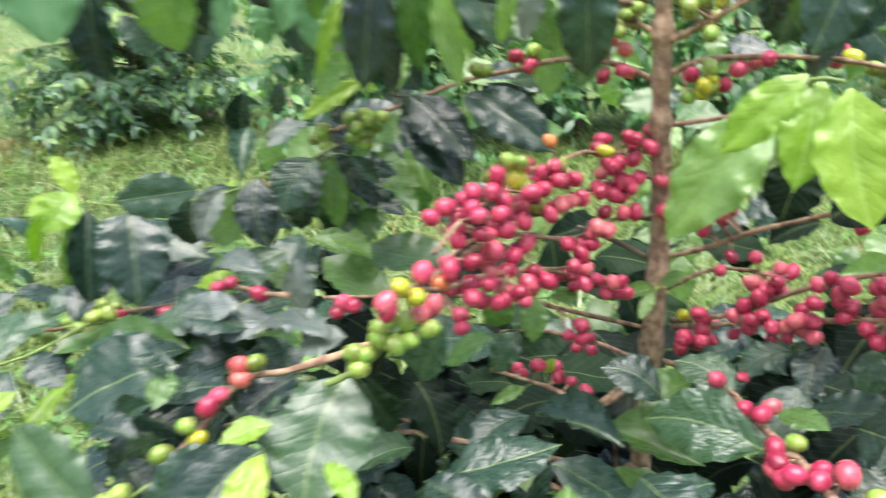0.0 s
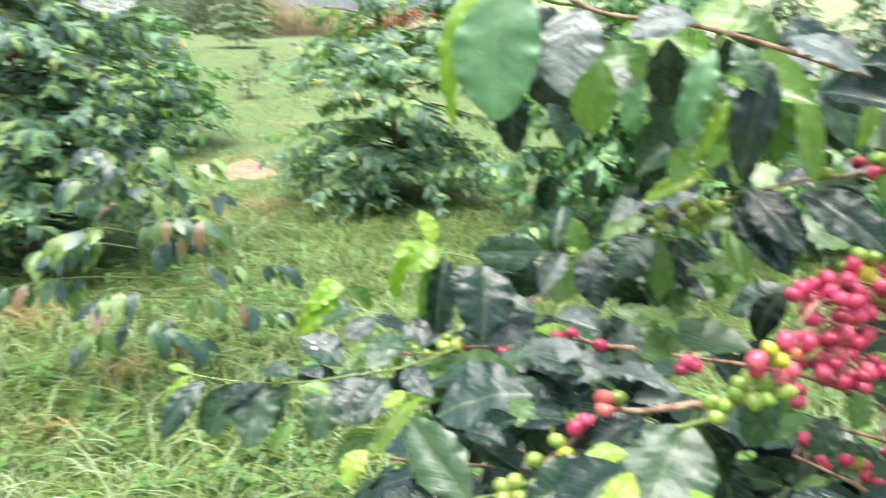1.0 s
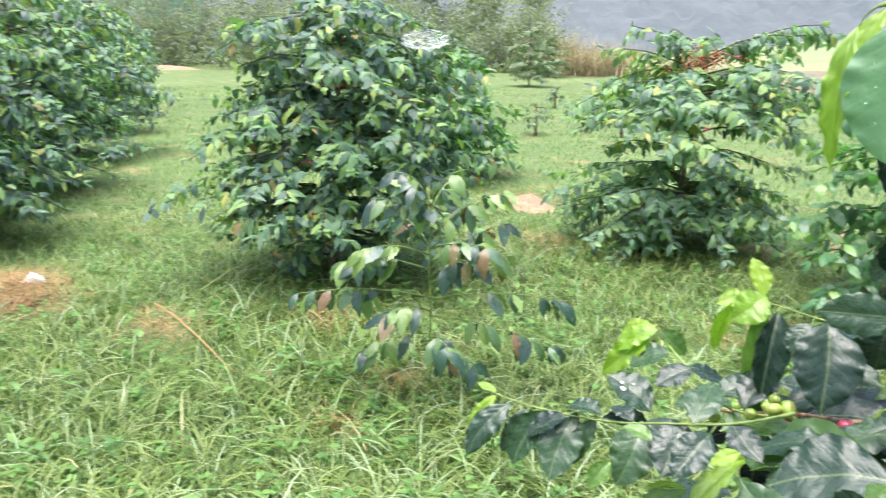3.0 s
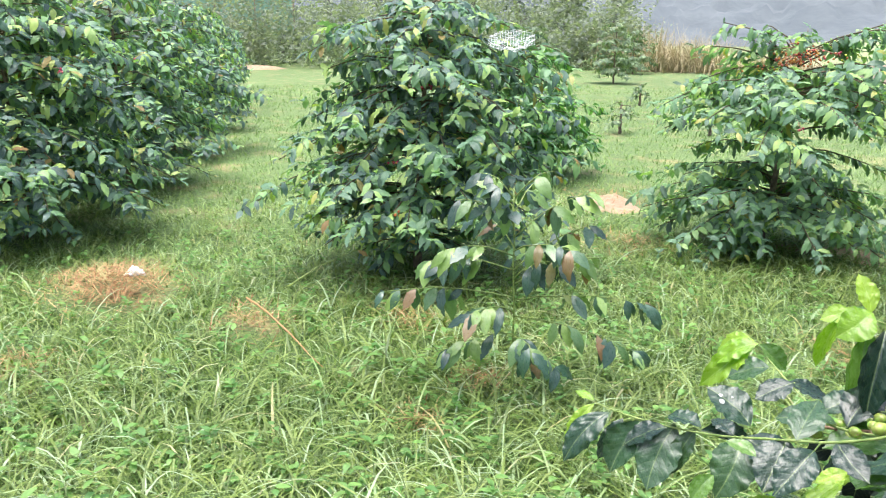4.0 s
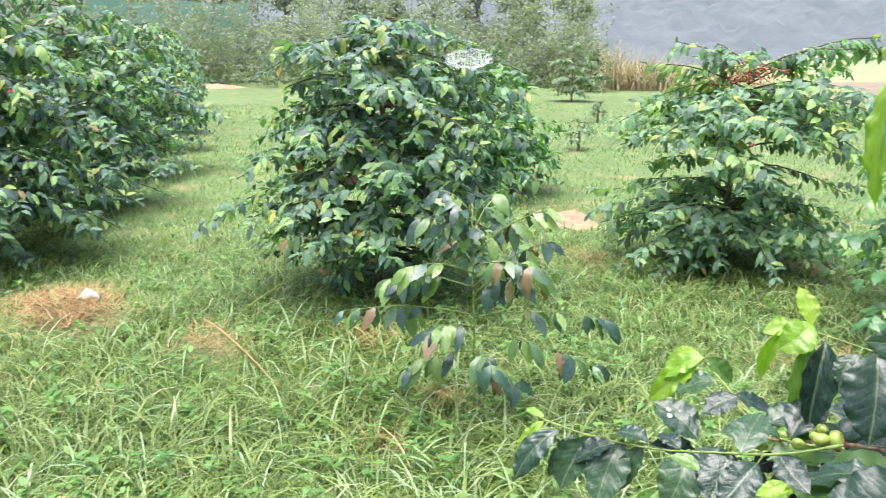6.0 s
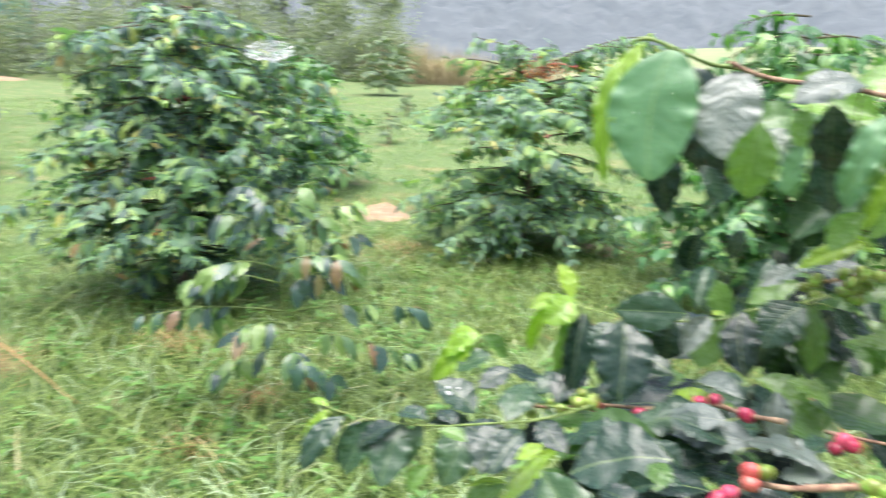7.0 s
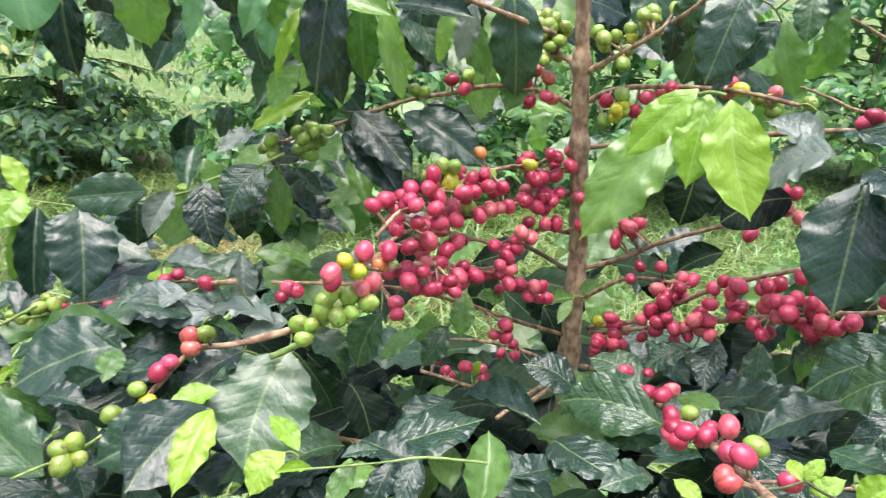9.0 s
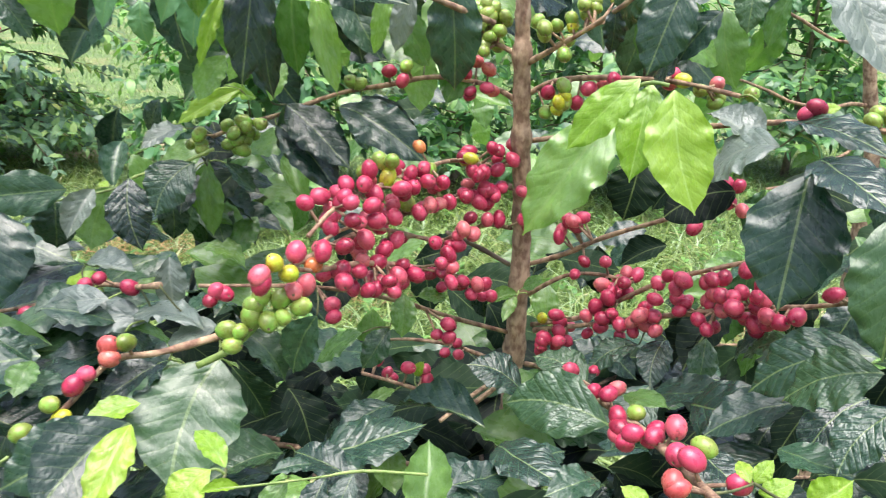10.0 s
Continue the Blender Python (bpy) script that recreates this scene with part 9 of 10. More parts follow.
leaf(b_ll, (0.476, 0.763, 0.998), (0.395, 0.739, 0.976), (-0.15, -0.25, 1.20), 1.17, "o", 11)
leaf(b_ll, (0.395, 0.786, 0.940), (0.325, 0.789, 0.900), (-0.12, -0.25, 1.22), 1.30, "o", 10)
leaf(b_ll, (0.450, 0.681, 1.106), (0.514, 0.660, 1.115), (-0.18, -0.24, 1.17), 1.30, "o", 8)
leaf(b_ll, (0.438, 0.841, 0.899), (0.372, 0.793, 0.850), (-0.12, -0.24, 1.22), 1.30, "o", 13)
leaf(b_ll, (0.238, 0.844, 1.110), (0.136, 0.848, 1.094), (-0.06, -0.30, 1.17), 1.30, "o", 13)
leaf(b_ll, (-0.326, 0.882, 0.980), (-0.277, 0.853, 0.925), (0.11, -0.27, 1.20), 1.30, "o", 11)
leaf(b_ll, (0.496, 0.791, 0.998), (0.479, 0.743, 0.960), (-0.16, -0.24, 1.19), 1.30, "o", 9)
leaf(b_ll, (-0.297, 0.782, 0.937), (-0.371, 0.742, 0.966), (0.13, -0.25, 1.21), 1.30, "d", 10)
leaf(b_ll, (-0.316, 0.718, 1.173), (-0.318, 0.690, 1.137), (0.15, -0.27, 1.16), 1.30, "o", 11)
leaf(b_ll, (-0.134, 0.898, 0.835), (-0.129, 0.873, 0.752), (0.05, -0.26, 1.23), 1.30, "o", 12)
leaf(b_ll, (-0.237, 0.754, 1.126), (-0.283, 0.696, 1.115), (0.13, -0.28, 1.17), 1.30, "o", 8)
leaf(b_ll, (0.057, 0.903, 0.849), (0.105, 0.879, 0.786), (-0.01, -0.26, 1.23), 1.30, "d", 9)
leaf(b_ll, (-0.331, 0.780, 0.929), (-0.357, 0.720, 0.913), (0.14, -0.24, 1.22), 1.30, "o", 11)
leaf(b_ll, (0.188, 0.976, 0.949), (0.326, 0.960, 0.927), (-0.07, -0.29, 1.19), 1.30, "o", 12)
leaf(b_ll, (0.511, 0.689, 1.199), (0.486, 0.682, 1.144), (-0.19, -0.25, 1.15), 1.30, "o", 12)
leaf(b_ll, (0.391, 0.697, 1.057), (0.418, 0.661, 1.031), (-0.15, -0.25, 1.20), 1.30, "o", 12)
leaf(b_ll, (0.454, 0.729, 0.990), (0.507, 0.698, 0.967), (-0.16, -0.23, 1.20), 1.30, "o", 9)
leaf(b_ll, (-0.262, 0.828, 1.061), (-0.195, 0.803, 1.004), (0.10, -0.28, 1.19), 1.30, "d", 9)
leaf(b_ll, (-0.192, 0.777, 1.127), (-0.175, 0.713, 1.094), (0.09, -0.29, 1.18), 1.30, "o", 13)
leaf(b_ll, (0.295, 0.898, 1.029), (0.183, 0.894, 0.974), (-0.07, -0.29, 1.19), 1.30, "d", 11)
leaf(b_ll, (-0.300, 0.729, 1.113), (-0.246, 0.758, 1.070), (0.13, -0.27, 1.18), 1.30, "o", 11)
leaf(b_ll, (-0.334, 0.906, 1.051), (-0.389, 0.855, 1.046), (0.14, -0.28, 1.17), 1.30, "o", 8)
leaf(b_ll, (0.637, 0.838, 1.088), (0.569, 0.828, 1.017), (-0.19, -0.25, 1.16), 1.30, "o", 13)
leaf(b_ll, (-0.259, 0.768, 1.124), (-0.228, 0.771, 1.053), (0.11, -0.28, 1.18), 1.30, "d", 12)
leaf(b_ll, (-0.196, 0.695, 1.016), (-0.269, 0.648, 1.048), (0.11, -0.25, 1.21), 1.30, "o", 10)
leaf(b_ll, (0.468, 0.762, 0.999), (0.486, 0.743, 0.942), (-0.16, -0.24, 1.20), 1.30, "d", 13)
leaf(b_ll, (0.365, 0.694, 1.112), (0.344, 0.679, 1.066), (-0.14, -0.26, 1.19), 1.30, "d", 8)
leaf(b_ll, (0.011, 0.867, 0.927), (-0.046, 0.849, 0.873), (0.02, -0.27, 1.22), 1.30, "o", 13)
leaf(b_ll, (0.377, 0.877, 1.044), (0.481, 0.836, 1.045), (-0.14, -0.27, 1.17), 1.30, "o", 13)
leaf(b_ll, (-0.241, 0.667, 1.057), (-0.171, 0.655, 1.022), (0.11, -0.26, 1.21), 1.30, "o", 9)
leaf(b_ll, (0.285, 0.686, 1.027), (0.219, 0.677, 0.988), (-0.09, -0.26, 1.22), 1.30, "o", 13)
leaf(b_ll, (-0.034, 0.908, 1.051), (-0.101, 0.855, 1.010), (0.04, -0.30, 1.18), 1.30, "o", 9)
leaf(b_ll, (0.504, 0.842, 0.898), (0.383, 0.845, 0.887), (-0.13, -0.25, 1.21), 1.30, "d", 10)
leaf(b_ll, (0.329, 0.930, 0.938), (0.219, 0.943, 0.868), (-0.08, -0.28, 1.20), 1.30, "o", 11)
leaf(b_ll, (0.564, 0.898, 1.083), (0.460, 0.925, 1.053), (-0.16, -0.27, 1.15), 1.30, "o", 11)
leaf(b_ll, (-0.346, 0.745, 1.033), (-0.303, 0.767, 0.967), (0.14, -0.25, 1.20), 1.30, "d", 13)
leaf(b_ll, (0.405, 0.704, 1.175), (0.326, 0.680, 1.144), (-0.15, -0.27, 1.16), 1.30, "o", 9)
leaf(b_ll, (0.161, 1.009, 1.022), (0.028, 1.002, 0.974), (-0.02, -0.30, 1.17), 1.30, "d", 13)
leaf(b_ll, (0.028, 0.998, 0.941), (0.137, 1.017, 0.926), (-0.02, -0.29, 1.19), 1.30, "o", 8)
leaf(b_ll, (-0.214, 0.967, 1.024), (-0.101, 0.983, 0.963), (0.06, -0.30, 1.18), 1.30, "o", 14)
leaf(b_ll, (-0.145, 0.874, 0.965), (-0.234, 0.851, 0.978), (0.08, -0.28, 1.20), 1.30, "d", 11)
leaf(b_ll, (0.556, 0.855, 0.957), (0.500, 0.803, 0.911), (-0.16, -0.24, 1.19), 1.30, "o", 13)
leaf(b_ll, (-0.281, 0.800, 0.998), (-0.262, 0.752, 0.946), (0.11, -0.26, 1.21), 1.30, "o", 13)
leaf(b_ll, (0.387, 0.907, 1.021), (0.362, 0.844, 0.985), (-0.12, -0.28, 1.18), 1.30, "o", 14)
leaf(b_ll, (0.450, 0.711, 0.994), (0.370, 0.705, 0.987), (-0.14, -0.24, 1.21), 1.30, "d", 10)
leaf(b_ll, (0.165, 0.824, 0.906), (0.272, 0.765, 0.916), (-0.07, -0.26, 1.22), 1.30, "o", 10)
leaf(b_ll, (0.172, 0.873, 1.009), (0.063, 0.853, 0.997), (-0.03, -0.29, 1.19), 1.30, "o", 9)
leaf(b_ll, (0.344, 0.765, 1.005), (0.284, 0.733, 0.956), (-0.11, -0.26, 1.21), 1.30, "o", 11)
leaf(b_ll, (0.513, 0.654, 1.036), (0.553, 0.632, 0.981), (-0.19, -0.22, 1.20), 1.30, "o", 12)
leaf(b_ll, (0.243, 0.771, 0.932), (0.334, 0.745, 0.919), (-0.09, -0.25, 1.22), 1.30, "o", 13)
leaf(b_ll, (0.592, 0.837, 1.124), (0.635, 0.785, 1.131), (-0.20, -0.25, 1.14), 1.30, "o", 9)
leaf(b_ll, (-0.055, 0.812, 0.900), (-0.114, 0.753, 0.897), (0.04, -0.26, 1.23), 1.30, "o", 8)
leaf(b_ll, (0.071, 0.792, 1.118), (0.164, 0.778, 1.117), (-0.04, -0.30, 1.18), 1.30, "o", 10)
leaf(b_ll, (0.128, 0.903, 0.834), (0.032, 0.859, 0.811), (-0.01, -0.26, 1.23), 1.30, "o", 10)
leaf(b_low, (-0.326, 0.927, 1.181), (-0.267, 0.915, 1.136), (0.12, -0.30, 1.13), 1.30, "o", 9)
leaf(b_low, (-0.177, 1.004, 1.134), (-0.183, 0.994, 1.049), (0.07, -0.31, 1.15), 1.30, "o", 13)
leaf(b_low, (-0.207, 0.931, 1.200), (-0.227, 0.871, 1.156), (0.10, -0.31, 1.13), 1.30, "d", 13)
leaf(b_low, (-0.195, 0.804, 1.166), (-0.231, 0.782, 1.115), (0.10, -0.29, 1.16), 1.30, "o", 9)
leaf(b_low, (-0.311, 0.960, 1.144), (-0.374, 0.909, 1.164), (0.13, -0.30, 1.13), 1.30, "d", 8)
leaf(b_low, (-0.313, 0.940, 1.154), (-0.280, 0.894, 1.099), (0.12, -0.30, 1.14), 1.30, "d", 14)
leaf(b_low, (-0.228, 0.941, 1.143), (-0.132, 0.991, 1.121), (0.08, -0.31, 1.14), 1.30, "d", 12)
leaf(b_low, (-0.197, 0.973, 1.163), (-0.169, 0.970, 1.090), (0.08, -0.31, 1.14), 1.30, "o", 11)
leaf(b_low, (-0.165, 0.924, 1.078), (-0.095, 0.949, 1.030), (0.06, -0.30, 1.17), 1.30, "d", 9)
leaf(b_low, (-0.210, 0.858, 1.184), (-0.259, 0.808, 1.179), (0.11, -0.30, 1.14), 1.30, "o", 14)
leaf(b_low, (-0.178, 0.869, 1.222), (-0.114, 0.857, 1.198), (0.07, -0.32, 1.13), 1.30, "l", 12)
leaf(b_low, (-0.130, 1.013, 1.102), (-0.169, 0.956, 1.064), (0.06, -0.31, 1.15), 1.30, "d", 14)
leaf(b_low, (-0.315, 0.954, 1.136), (-0.307, 0.898, 1.091), (0.12, -0.29, 1.14), 1.30, "o", 8)
leaf(b_low, (-0.138, 0.899, 1.139), (-0.194, 0.889, 1.089), (0.08, -0.30, 1.16), 1.30, "o", 8)
leaf(b_low, (-0.255, 0.858, 1.207), (-0.311, 0.819, 1.178), (0.13, -0.30, 1.13), 1.30, "d", 8)
leaf(b_low, (-0.189, 0.821, 1.155), (-0.124, 0.797, 1.119), (0.08, -0.30, 1.16), 1.30, "o", 8)
leaf(b_low, (-0.149, 0.854, 1.146), (-0.226, 0.834, 1.125), (0.09, -0.30, 1.16), 1.30, "o", 14)
leaf(b_low, (-0.178, 0.915, 1.140), (-0.263, 0.903, 1.126), (0.09, -0.30, 1.15), 1.30, "o", 13)
leaf(b_low, (-0.104, 0.875, 1.192), (-0.139, 0.819, 1.172), (0.06, -0.31, 1.14), 1.26, "d", 10)
leaf(b_low, (-0.235, 0.973, 1.119), (-0.309, 0.951, 1.085), (0.10, -0.30, 1.15), 1.30, "d", 10)
leaf(b_r3, (0.370, 0.854, 1.183), (0.376, 0.864, 1.131), (-0.26, -0.60, 0.89), 1.26, "d", 14)
leaf(b_r3, (0.357, 0.909, 1.233), (0.306, 0.912, 1.204), (-0.23, -0.64, 0.84), 1.30, "o", 12)
leaf(b_r3, (0.434, 1.038, 1.116), (0.449, 1.023, 1.075), (-0.26, -0.61, 0.88), 1.30, "o", 11)
leaf(b_r3, (0.302, 0.991, 1.185), (0.276, 0.959, 1.153), (-0.18, -0.65, 0.86), 1.30, "d", 12)
leaf(b_r3, (0.424, 0.879, 1.218), (0.457, 0.817, 1.220), (-0.32, -0.60, 0.84), 1.09, "d", 11)
leaf(b_r3, (0.408, 0.924, 1.176), (0.366, 0.901, 1.160), (-0.26, -0.62, 0.87), 1.13, "o", 8)
leaf(b_r3, (0.439, 1.099, 1.077), (0.496, 1.103, 1.073), (-0.26, -0.61, 0.87), 1.20, "o", 14)
leaf(b_r3, (0.465, 0.999, 1.195), (0.469, 0.943, 1.162), (-0.30, -0.61, 0.84), 1.15, "m", 12)
leaf(b_r3, (0.265, 1.115, 1.098), (0.264, 1.074, 1.042), (-0.15, -0.64, 0.89), 1.25, "m", 8)
leaf(b_r3, (0.519, 1.065, 1.098), (0.553, 0.995, 1.088), (-0.31, -0.59, 0.87), 1.30, "d", 13)
leaf(b_r3, (0.437, 0.958, 1.202), (0.437, 0.905, 1.179), (-0.29, -0.61, 0.84), 1.16, "m", 14)
leaf(b_r3, (0.310, 0.985, 1.198), (0.250, 1.028, 1.170), (-0.17, -0.66, 0.84), 1.28, "d", 11)
leaf(b_r3, (0.375, 1.035, 1.209), (0.314, 1.035, 1.185), (-0.21, -0.65, 0.83), 1.27, "d", 14)
leaf(b_r3, (0.349, 1.091, 1.053), (0.388, 1.032, 1.032), (-0.21, -0.62, 0.91), 1.12, "m", 11)
leaf(b_r3, (0.407, 1.121, 1.161), (0.361, 1.138, 1.113), (-0.21, -0.64, 0.84), 1.28, "d", 14)
leaf(b_r3, (0.223, 0.927, 1.208), (0.165, 0.914, 1.210), (-0.13, -0.66, 0.85), 1.11, "m", 8)
leaf(b_r3, (0.461, 0.911, 1.148), (0.515, 0.887, 1.157), (-0.32, -0.58, 0.87), 1.30, "o", 14)
leaf(b_r3, (0.234, 0.904, 1.215), (0.292, 0.864, 1.218), (-0.18, -0.65, 0.85), 1.30, "o", 14)
leaf(b_r3, (0.378, 0.893, 1.179), (0.454, 0.900, 1.170), (-0.28, -0.61, 0.86), 1.30, "m", 12)
leaf(b_r3, (0.423, 0.967, 1.180), (0.401, 0.946, 1.132), (-0.26, -0.62, 0.86), 1.25, "m", 9)
leaf(b_r3, (0.270, 1.130, 1.113), (0.197, 1.157, 1.064), (-0.12, -0.66, 0.87), 1.30, "d", 12)
leaf(b_r3, (0.409, 0.865, 1.175), (0.441, 0.805, 1.179), (-0.31, -0.59, 0.88), 1.05, "m", 12)
leaf(b_r3, (0.432, 0.960, 1.197), (0.485, 0.930, 1.177), (-0.30, -0.61, 0.84), 1.30, "m", 10)
leaf(b_r3, (0.274, 0.902, 1.233), (0.286, 0.915, 1.168), (-0.19, -0.65, 0.86), 1.19, "o", 8)
leaf(b_r3, (0.266, 1.146, 1.171), (0.245, 1.104, 1.114), (-0.14, -0.66, 0.84), 1.30, "o", 8)
leaf(b_r3, (0.466, 0.978, 1.117), (0.468, 0.926, 1.102), (-0.29, -0.59, 0.89), 0.97, "o", 11)
leaf(b_r3, (0.291, 1.103, 1.175), (0.294, 1.065, 1.147), (-0.17, -0.66, 0.84), 1.27, "o", 10)
leaf(b_r3, (0.437, 1.131, 1.155), (0.391, 1.125, 1.133), (-0.23, -0.64, 0.84), 1.30, "o", 9)
leaf(b_r3, (0.304, 1.180, 1.076), (0.277, 1.201, 1.011), (-0.15, -0.65, 0.88), 1.23, "m", 11)
leaf(b_r3, (0.242, 1.044, 1.195), (0.179, 1.054, 1.182), (-0.12, -0.67, 0.84), 1.30, "m", 14)
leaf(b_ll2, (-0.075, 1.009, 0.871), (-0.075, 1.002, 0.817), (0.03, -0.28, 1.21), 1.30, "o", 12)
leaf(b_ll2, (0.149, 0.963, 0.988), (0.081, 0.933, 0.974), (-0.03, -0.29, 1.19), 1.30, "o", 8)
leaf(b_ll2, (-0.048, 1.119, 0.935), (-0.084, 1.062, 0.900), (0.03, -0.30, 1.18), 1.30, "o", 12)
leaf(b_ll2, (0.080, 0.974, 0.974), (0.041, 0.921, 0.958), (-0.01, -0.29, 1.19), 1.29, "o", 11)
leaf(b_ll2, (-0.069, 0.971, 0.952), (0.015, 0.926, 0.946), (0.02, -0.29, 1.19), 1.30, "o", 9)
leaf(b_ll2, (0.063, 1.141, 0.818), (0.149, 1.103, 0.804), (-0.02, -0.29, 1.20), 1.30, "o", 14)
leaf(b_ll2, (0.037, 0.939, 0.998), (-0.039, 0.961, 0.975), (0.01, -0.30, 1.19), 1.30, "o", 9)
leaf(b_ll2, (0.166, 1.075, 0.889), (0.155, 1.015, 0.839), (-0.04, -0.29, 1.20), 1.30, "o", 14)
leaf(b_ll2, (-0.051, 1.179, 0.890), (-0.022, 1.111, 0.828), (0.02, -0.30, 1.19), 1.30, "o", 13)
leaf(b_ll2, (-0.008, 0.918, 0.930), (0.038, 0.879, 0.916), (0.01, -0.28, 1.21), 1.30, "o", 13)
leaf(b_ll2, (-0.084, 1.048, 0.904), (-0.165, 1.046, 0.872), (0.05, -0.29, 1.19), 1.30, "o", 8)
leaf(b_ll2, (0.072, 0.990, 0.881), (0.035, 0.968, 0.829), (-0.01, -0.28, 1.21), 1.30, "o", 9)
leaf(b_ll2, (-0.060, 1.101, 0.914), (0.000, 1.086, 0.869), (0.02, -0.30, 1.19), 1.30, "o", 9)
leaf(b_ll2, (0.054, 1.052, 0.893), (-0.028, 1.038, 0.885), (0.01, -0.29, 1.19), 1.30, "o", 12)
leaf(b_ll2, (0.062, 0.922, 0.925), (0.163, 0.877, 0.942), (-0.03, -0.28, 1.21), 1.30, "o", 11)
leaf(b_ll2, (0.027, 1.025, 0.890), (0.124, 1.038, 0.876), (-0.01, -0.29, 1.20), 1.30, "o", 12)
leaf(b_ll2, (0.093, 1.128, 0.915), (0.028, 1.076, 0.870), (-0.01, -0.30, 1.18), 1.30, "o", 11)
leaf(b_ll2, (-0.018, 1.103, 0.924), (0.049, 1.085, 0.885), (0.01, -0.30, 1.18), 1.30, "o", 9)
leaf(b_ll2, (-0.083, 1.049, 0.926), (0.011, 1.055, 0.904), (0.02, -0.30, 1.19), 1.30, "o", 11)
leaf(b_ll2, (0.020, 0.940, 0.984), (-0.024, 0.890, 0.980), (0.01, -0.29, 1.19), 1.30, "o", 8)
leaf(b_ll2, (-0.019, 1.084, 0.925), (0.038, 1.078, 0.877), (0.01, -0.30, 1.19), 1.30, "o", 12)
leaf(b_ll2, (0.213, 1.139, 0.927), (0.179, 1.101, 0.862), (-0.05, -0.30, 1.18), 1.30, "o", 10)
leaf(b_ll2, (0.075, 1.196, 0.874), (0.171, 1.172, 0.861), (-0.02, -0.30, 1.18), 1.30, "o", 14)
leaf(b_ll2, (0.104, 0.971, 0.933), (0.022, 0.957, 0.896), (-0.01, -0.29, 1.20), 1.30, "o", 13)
b_gl = shoot([(-0.186, 0.394, 1.275), (-0.170, 0.399, 1.281), (-0.158, 0.402, 1.285), (-0.144, 0.410, 1.293)], 0.0008, 0.0008, bark_green)
cluster(b_gl, (-0.160, 0.396, 1.293), 1, "g", 0.000)
cluster(b_gl, (-0.153, 0.400, 1.295), 1, "g", 0.000)
cluster(b_gl, (-0.158, 0.392, 1.287), 1, "g", 0.000)
cluster(b_gl, (-0.151, 0.396, 1.288), 1, "g", 0.000)
cluster(b_l1, (-0.286, 0.622, 1.263), 1, "g", 0.000)
cluster(b_l1, (-0.277, 0.628, 1.264), 1, "g", 0.000)
leaf(b_tr2, (0.117, 1.298, 1.332), (0.066, 1.261, 1.313), (-0.03, -0.71, 0.72), 1.23, "m", 12)
leaf(b_tr2, (0.223, 1.104, 1.290), (0.237, 1.053, 1.265), (-0.13, -0.69, 0.77), 0.92, "l", 14)
leaf(b_tr2, (0.209, 1.306, 1.358), (0.167, 1.318, 1.307), (-0.09, -0.71, 0.71), 1.30, "m", 10)
leaf(b_tr2, (0.090, 1.262, 1.274), (0.074, 1.270, 1.212), (-0.03, -0.70, 0.77), 1.30, "o", 11)
leaf(b_tr2, (0.252, 1.264, 1.289), (0.280, 1.237, 1.250), (-0.14, -0.69, 0.75), 1.30, "d", 13)
leaf(b_tr2, (0.126, 1.377, 1.356), (0.056, 1.367, 1.346), (-0.03, -0.71, 0.70), 1.30, "l", 11)
leaf(b_tr2, (0.087, 1.121, 1.339), (0.028, 1.115, 1.334), (-0.02, -0.71, 0.73), 1.26, "o", 9)
leaf(b_tr2, (0.306, 1.452, 1.227), (0.215, 1.453, 1.221), (-0.11, -0.69, 0.75), 1.30, "m", 8)
leaf(b_tr2, (0.111, 1.280, 1.306), (0.042, 1.255, 1.293), (-0.03, -0.71, 0.74), 1.16, "d", 13)
leaf(b_tr2, (0.144, 1.197, 1.351), (0.204, 1.172, 1.340), (-0.09, -0.70, 0.72), 1.18, "m", 12)
leaf(b_tr2, (0.075, 1.253, 1.352), (0.117, 1.223, 1.332), (-0.04, -0.71, 0.72), 1.26, "d", 11)
leaf(b_tr2, (0.125, 1.404, 1.361), (0.167, 1.405, 1.313), (-0.06, -0.71, 0.70), 1.30, "o", 8)
leaf(b_tr2, (0.224, 1.040, 1.326), (0.271, 0.990, 1.311), (-0.16, -0.69, 0.75), 1.30, "m", 11)
leaf(b_tr2, (0.183, 1.422, 1.282), (0.205, 1.429, 1.224), (-0.08, -0.70, 0.74), 1.30, "l", 14)
leaf(b_tr2, (0.087, 1.445, 1.309), (0.066, 1.442, 1.264), (-0.02, -0.71, 0.73), 1.30, "m", 10)
leaf(b_tr2, (0.192, 1.392, 1.323), (0.194, 1.358, 1.267), (-0.09, -0.70, 0.73), 1.30, "m", 11)
leaf(b_tr2, (0.532, 1.365, 1.353), (0.561, 1.308, 1.298), (-0.27, -0.66, 0.71), 1.30, "l", 13)
leaf(b_tr2, (0.559, 1.523, 1.398), (0.536, 1.552, 1.328), (-0.24, -0.68, 0.68), 1.30, "l", 11)
leaf(b_tr2, (0.344, 1.348, 1.358), (0.329, 1.319, 1.315), (-0.17, -0.69, 0.71), 1.30, "m", 11)
leaf(b_tr2, (0.508, 1.543, 1.464), (0.577, 1.479, 1.436), (-0.24, -0.68, 0.64), 1.27, "m", 13)
leaf(b_tr2, (0.325, 1.572, 1.410), (0.323, 1.568, 1.356), (-0.14, -0.70, 0.67), 1.30, "d", 14)
leaf(b_tr2, (0.371, 1.091, 1.447), (0.327, 1.100, 1.430), (-0.21, -0.69, 0.66), 1.30, "d", 13)
leaf(b_tr2, (0.290, 1.163, 1.453), (0.336, 1.136, 1.455), (-0.18, -0.70, 0.65), 1.30, "l", 14)
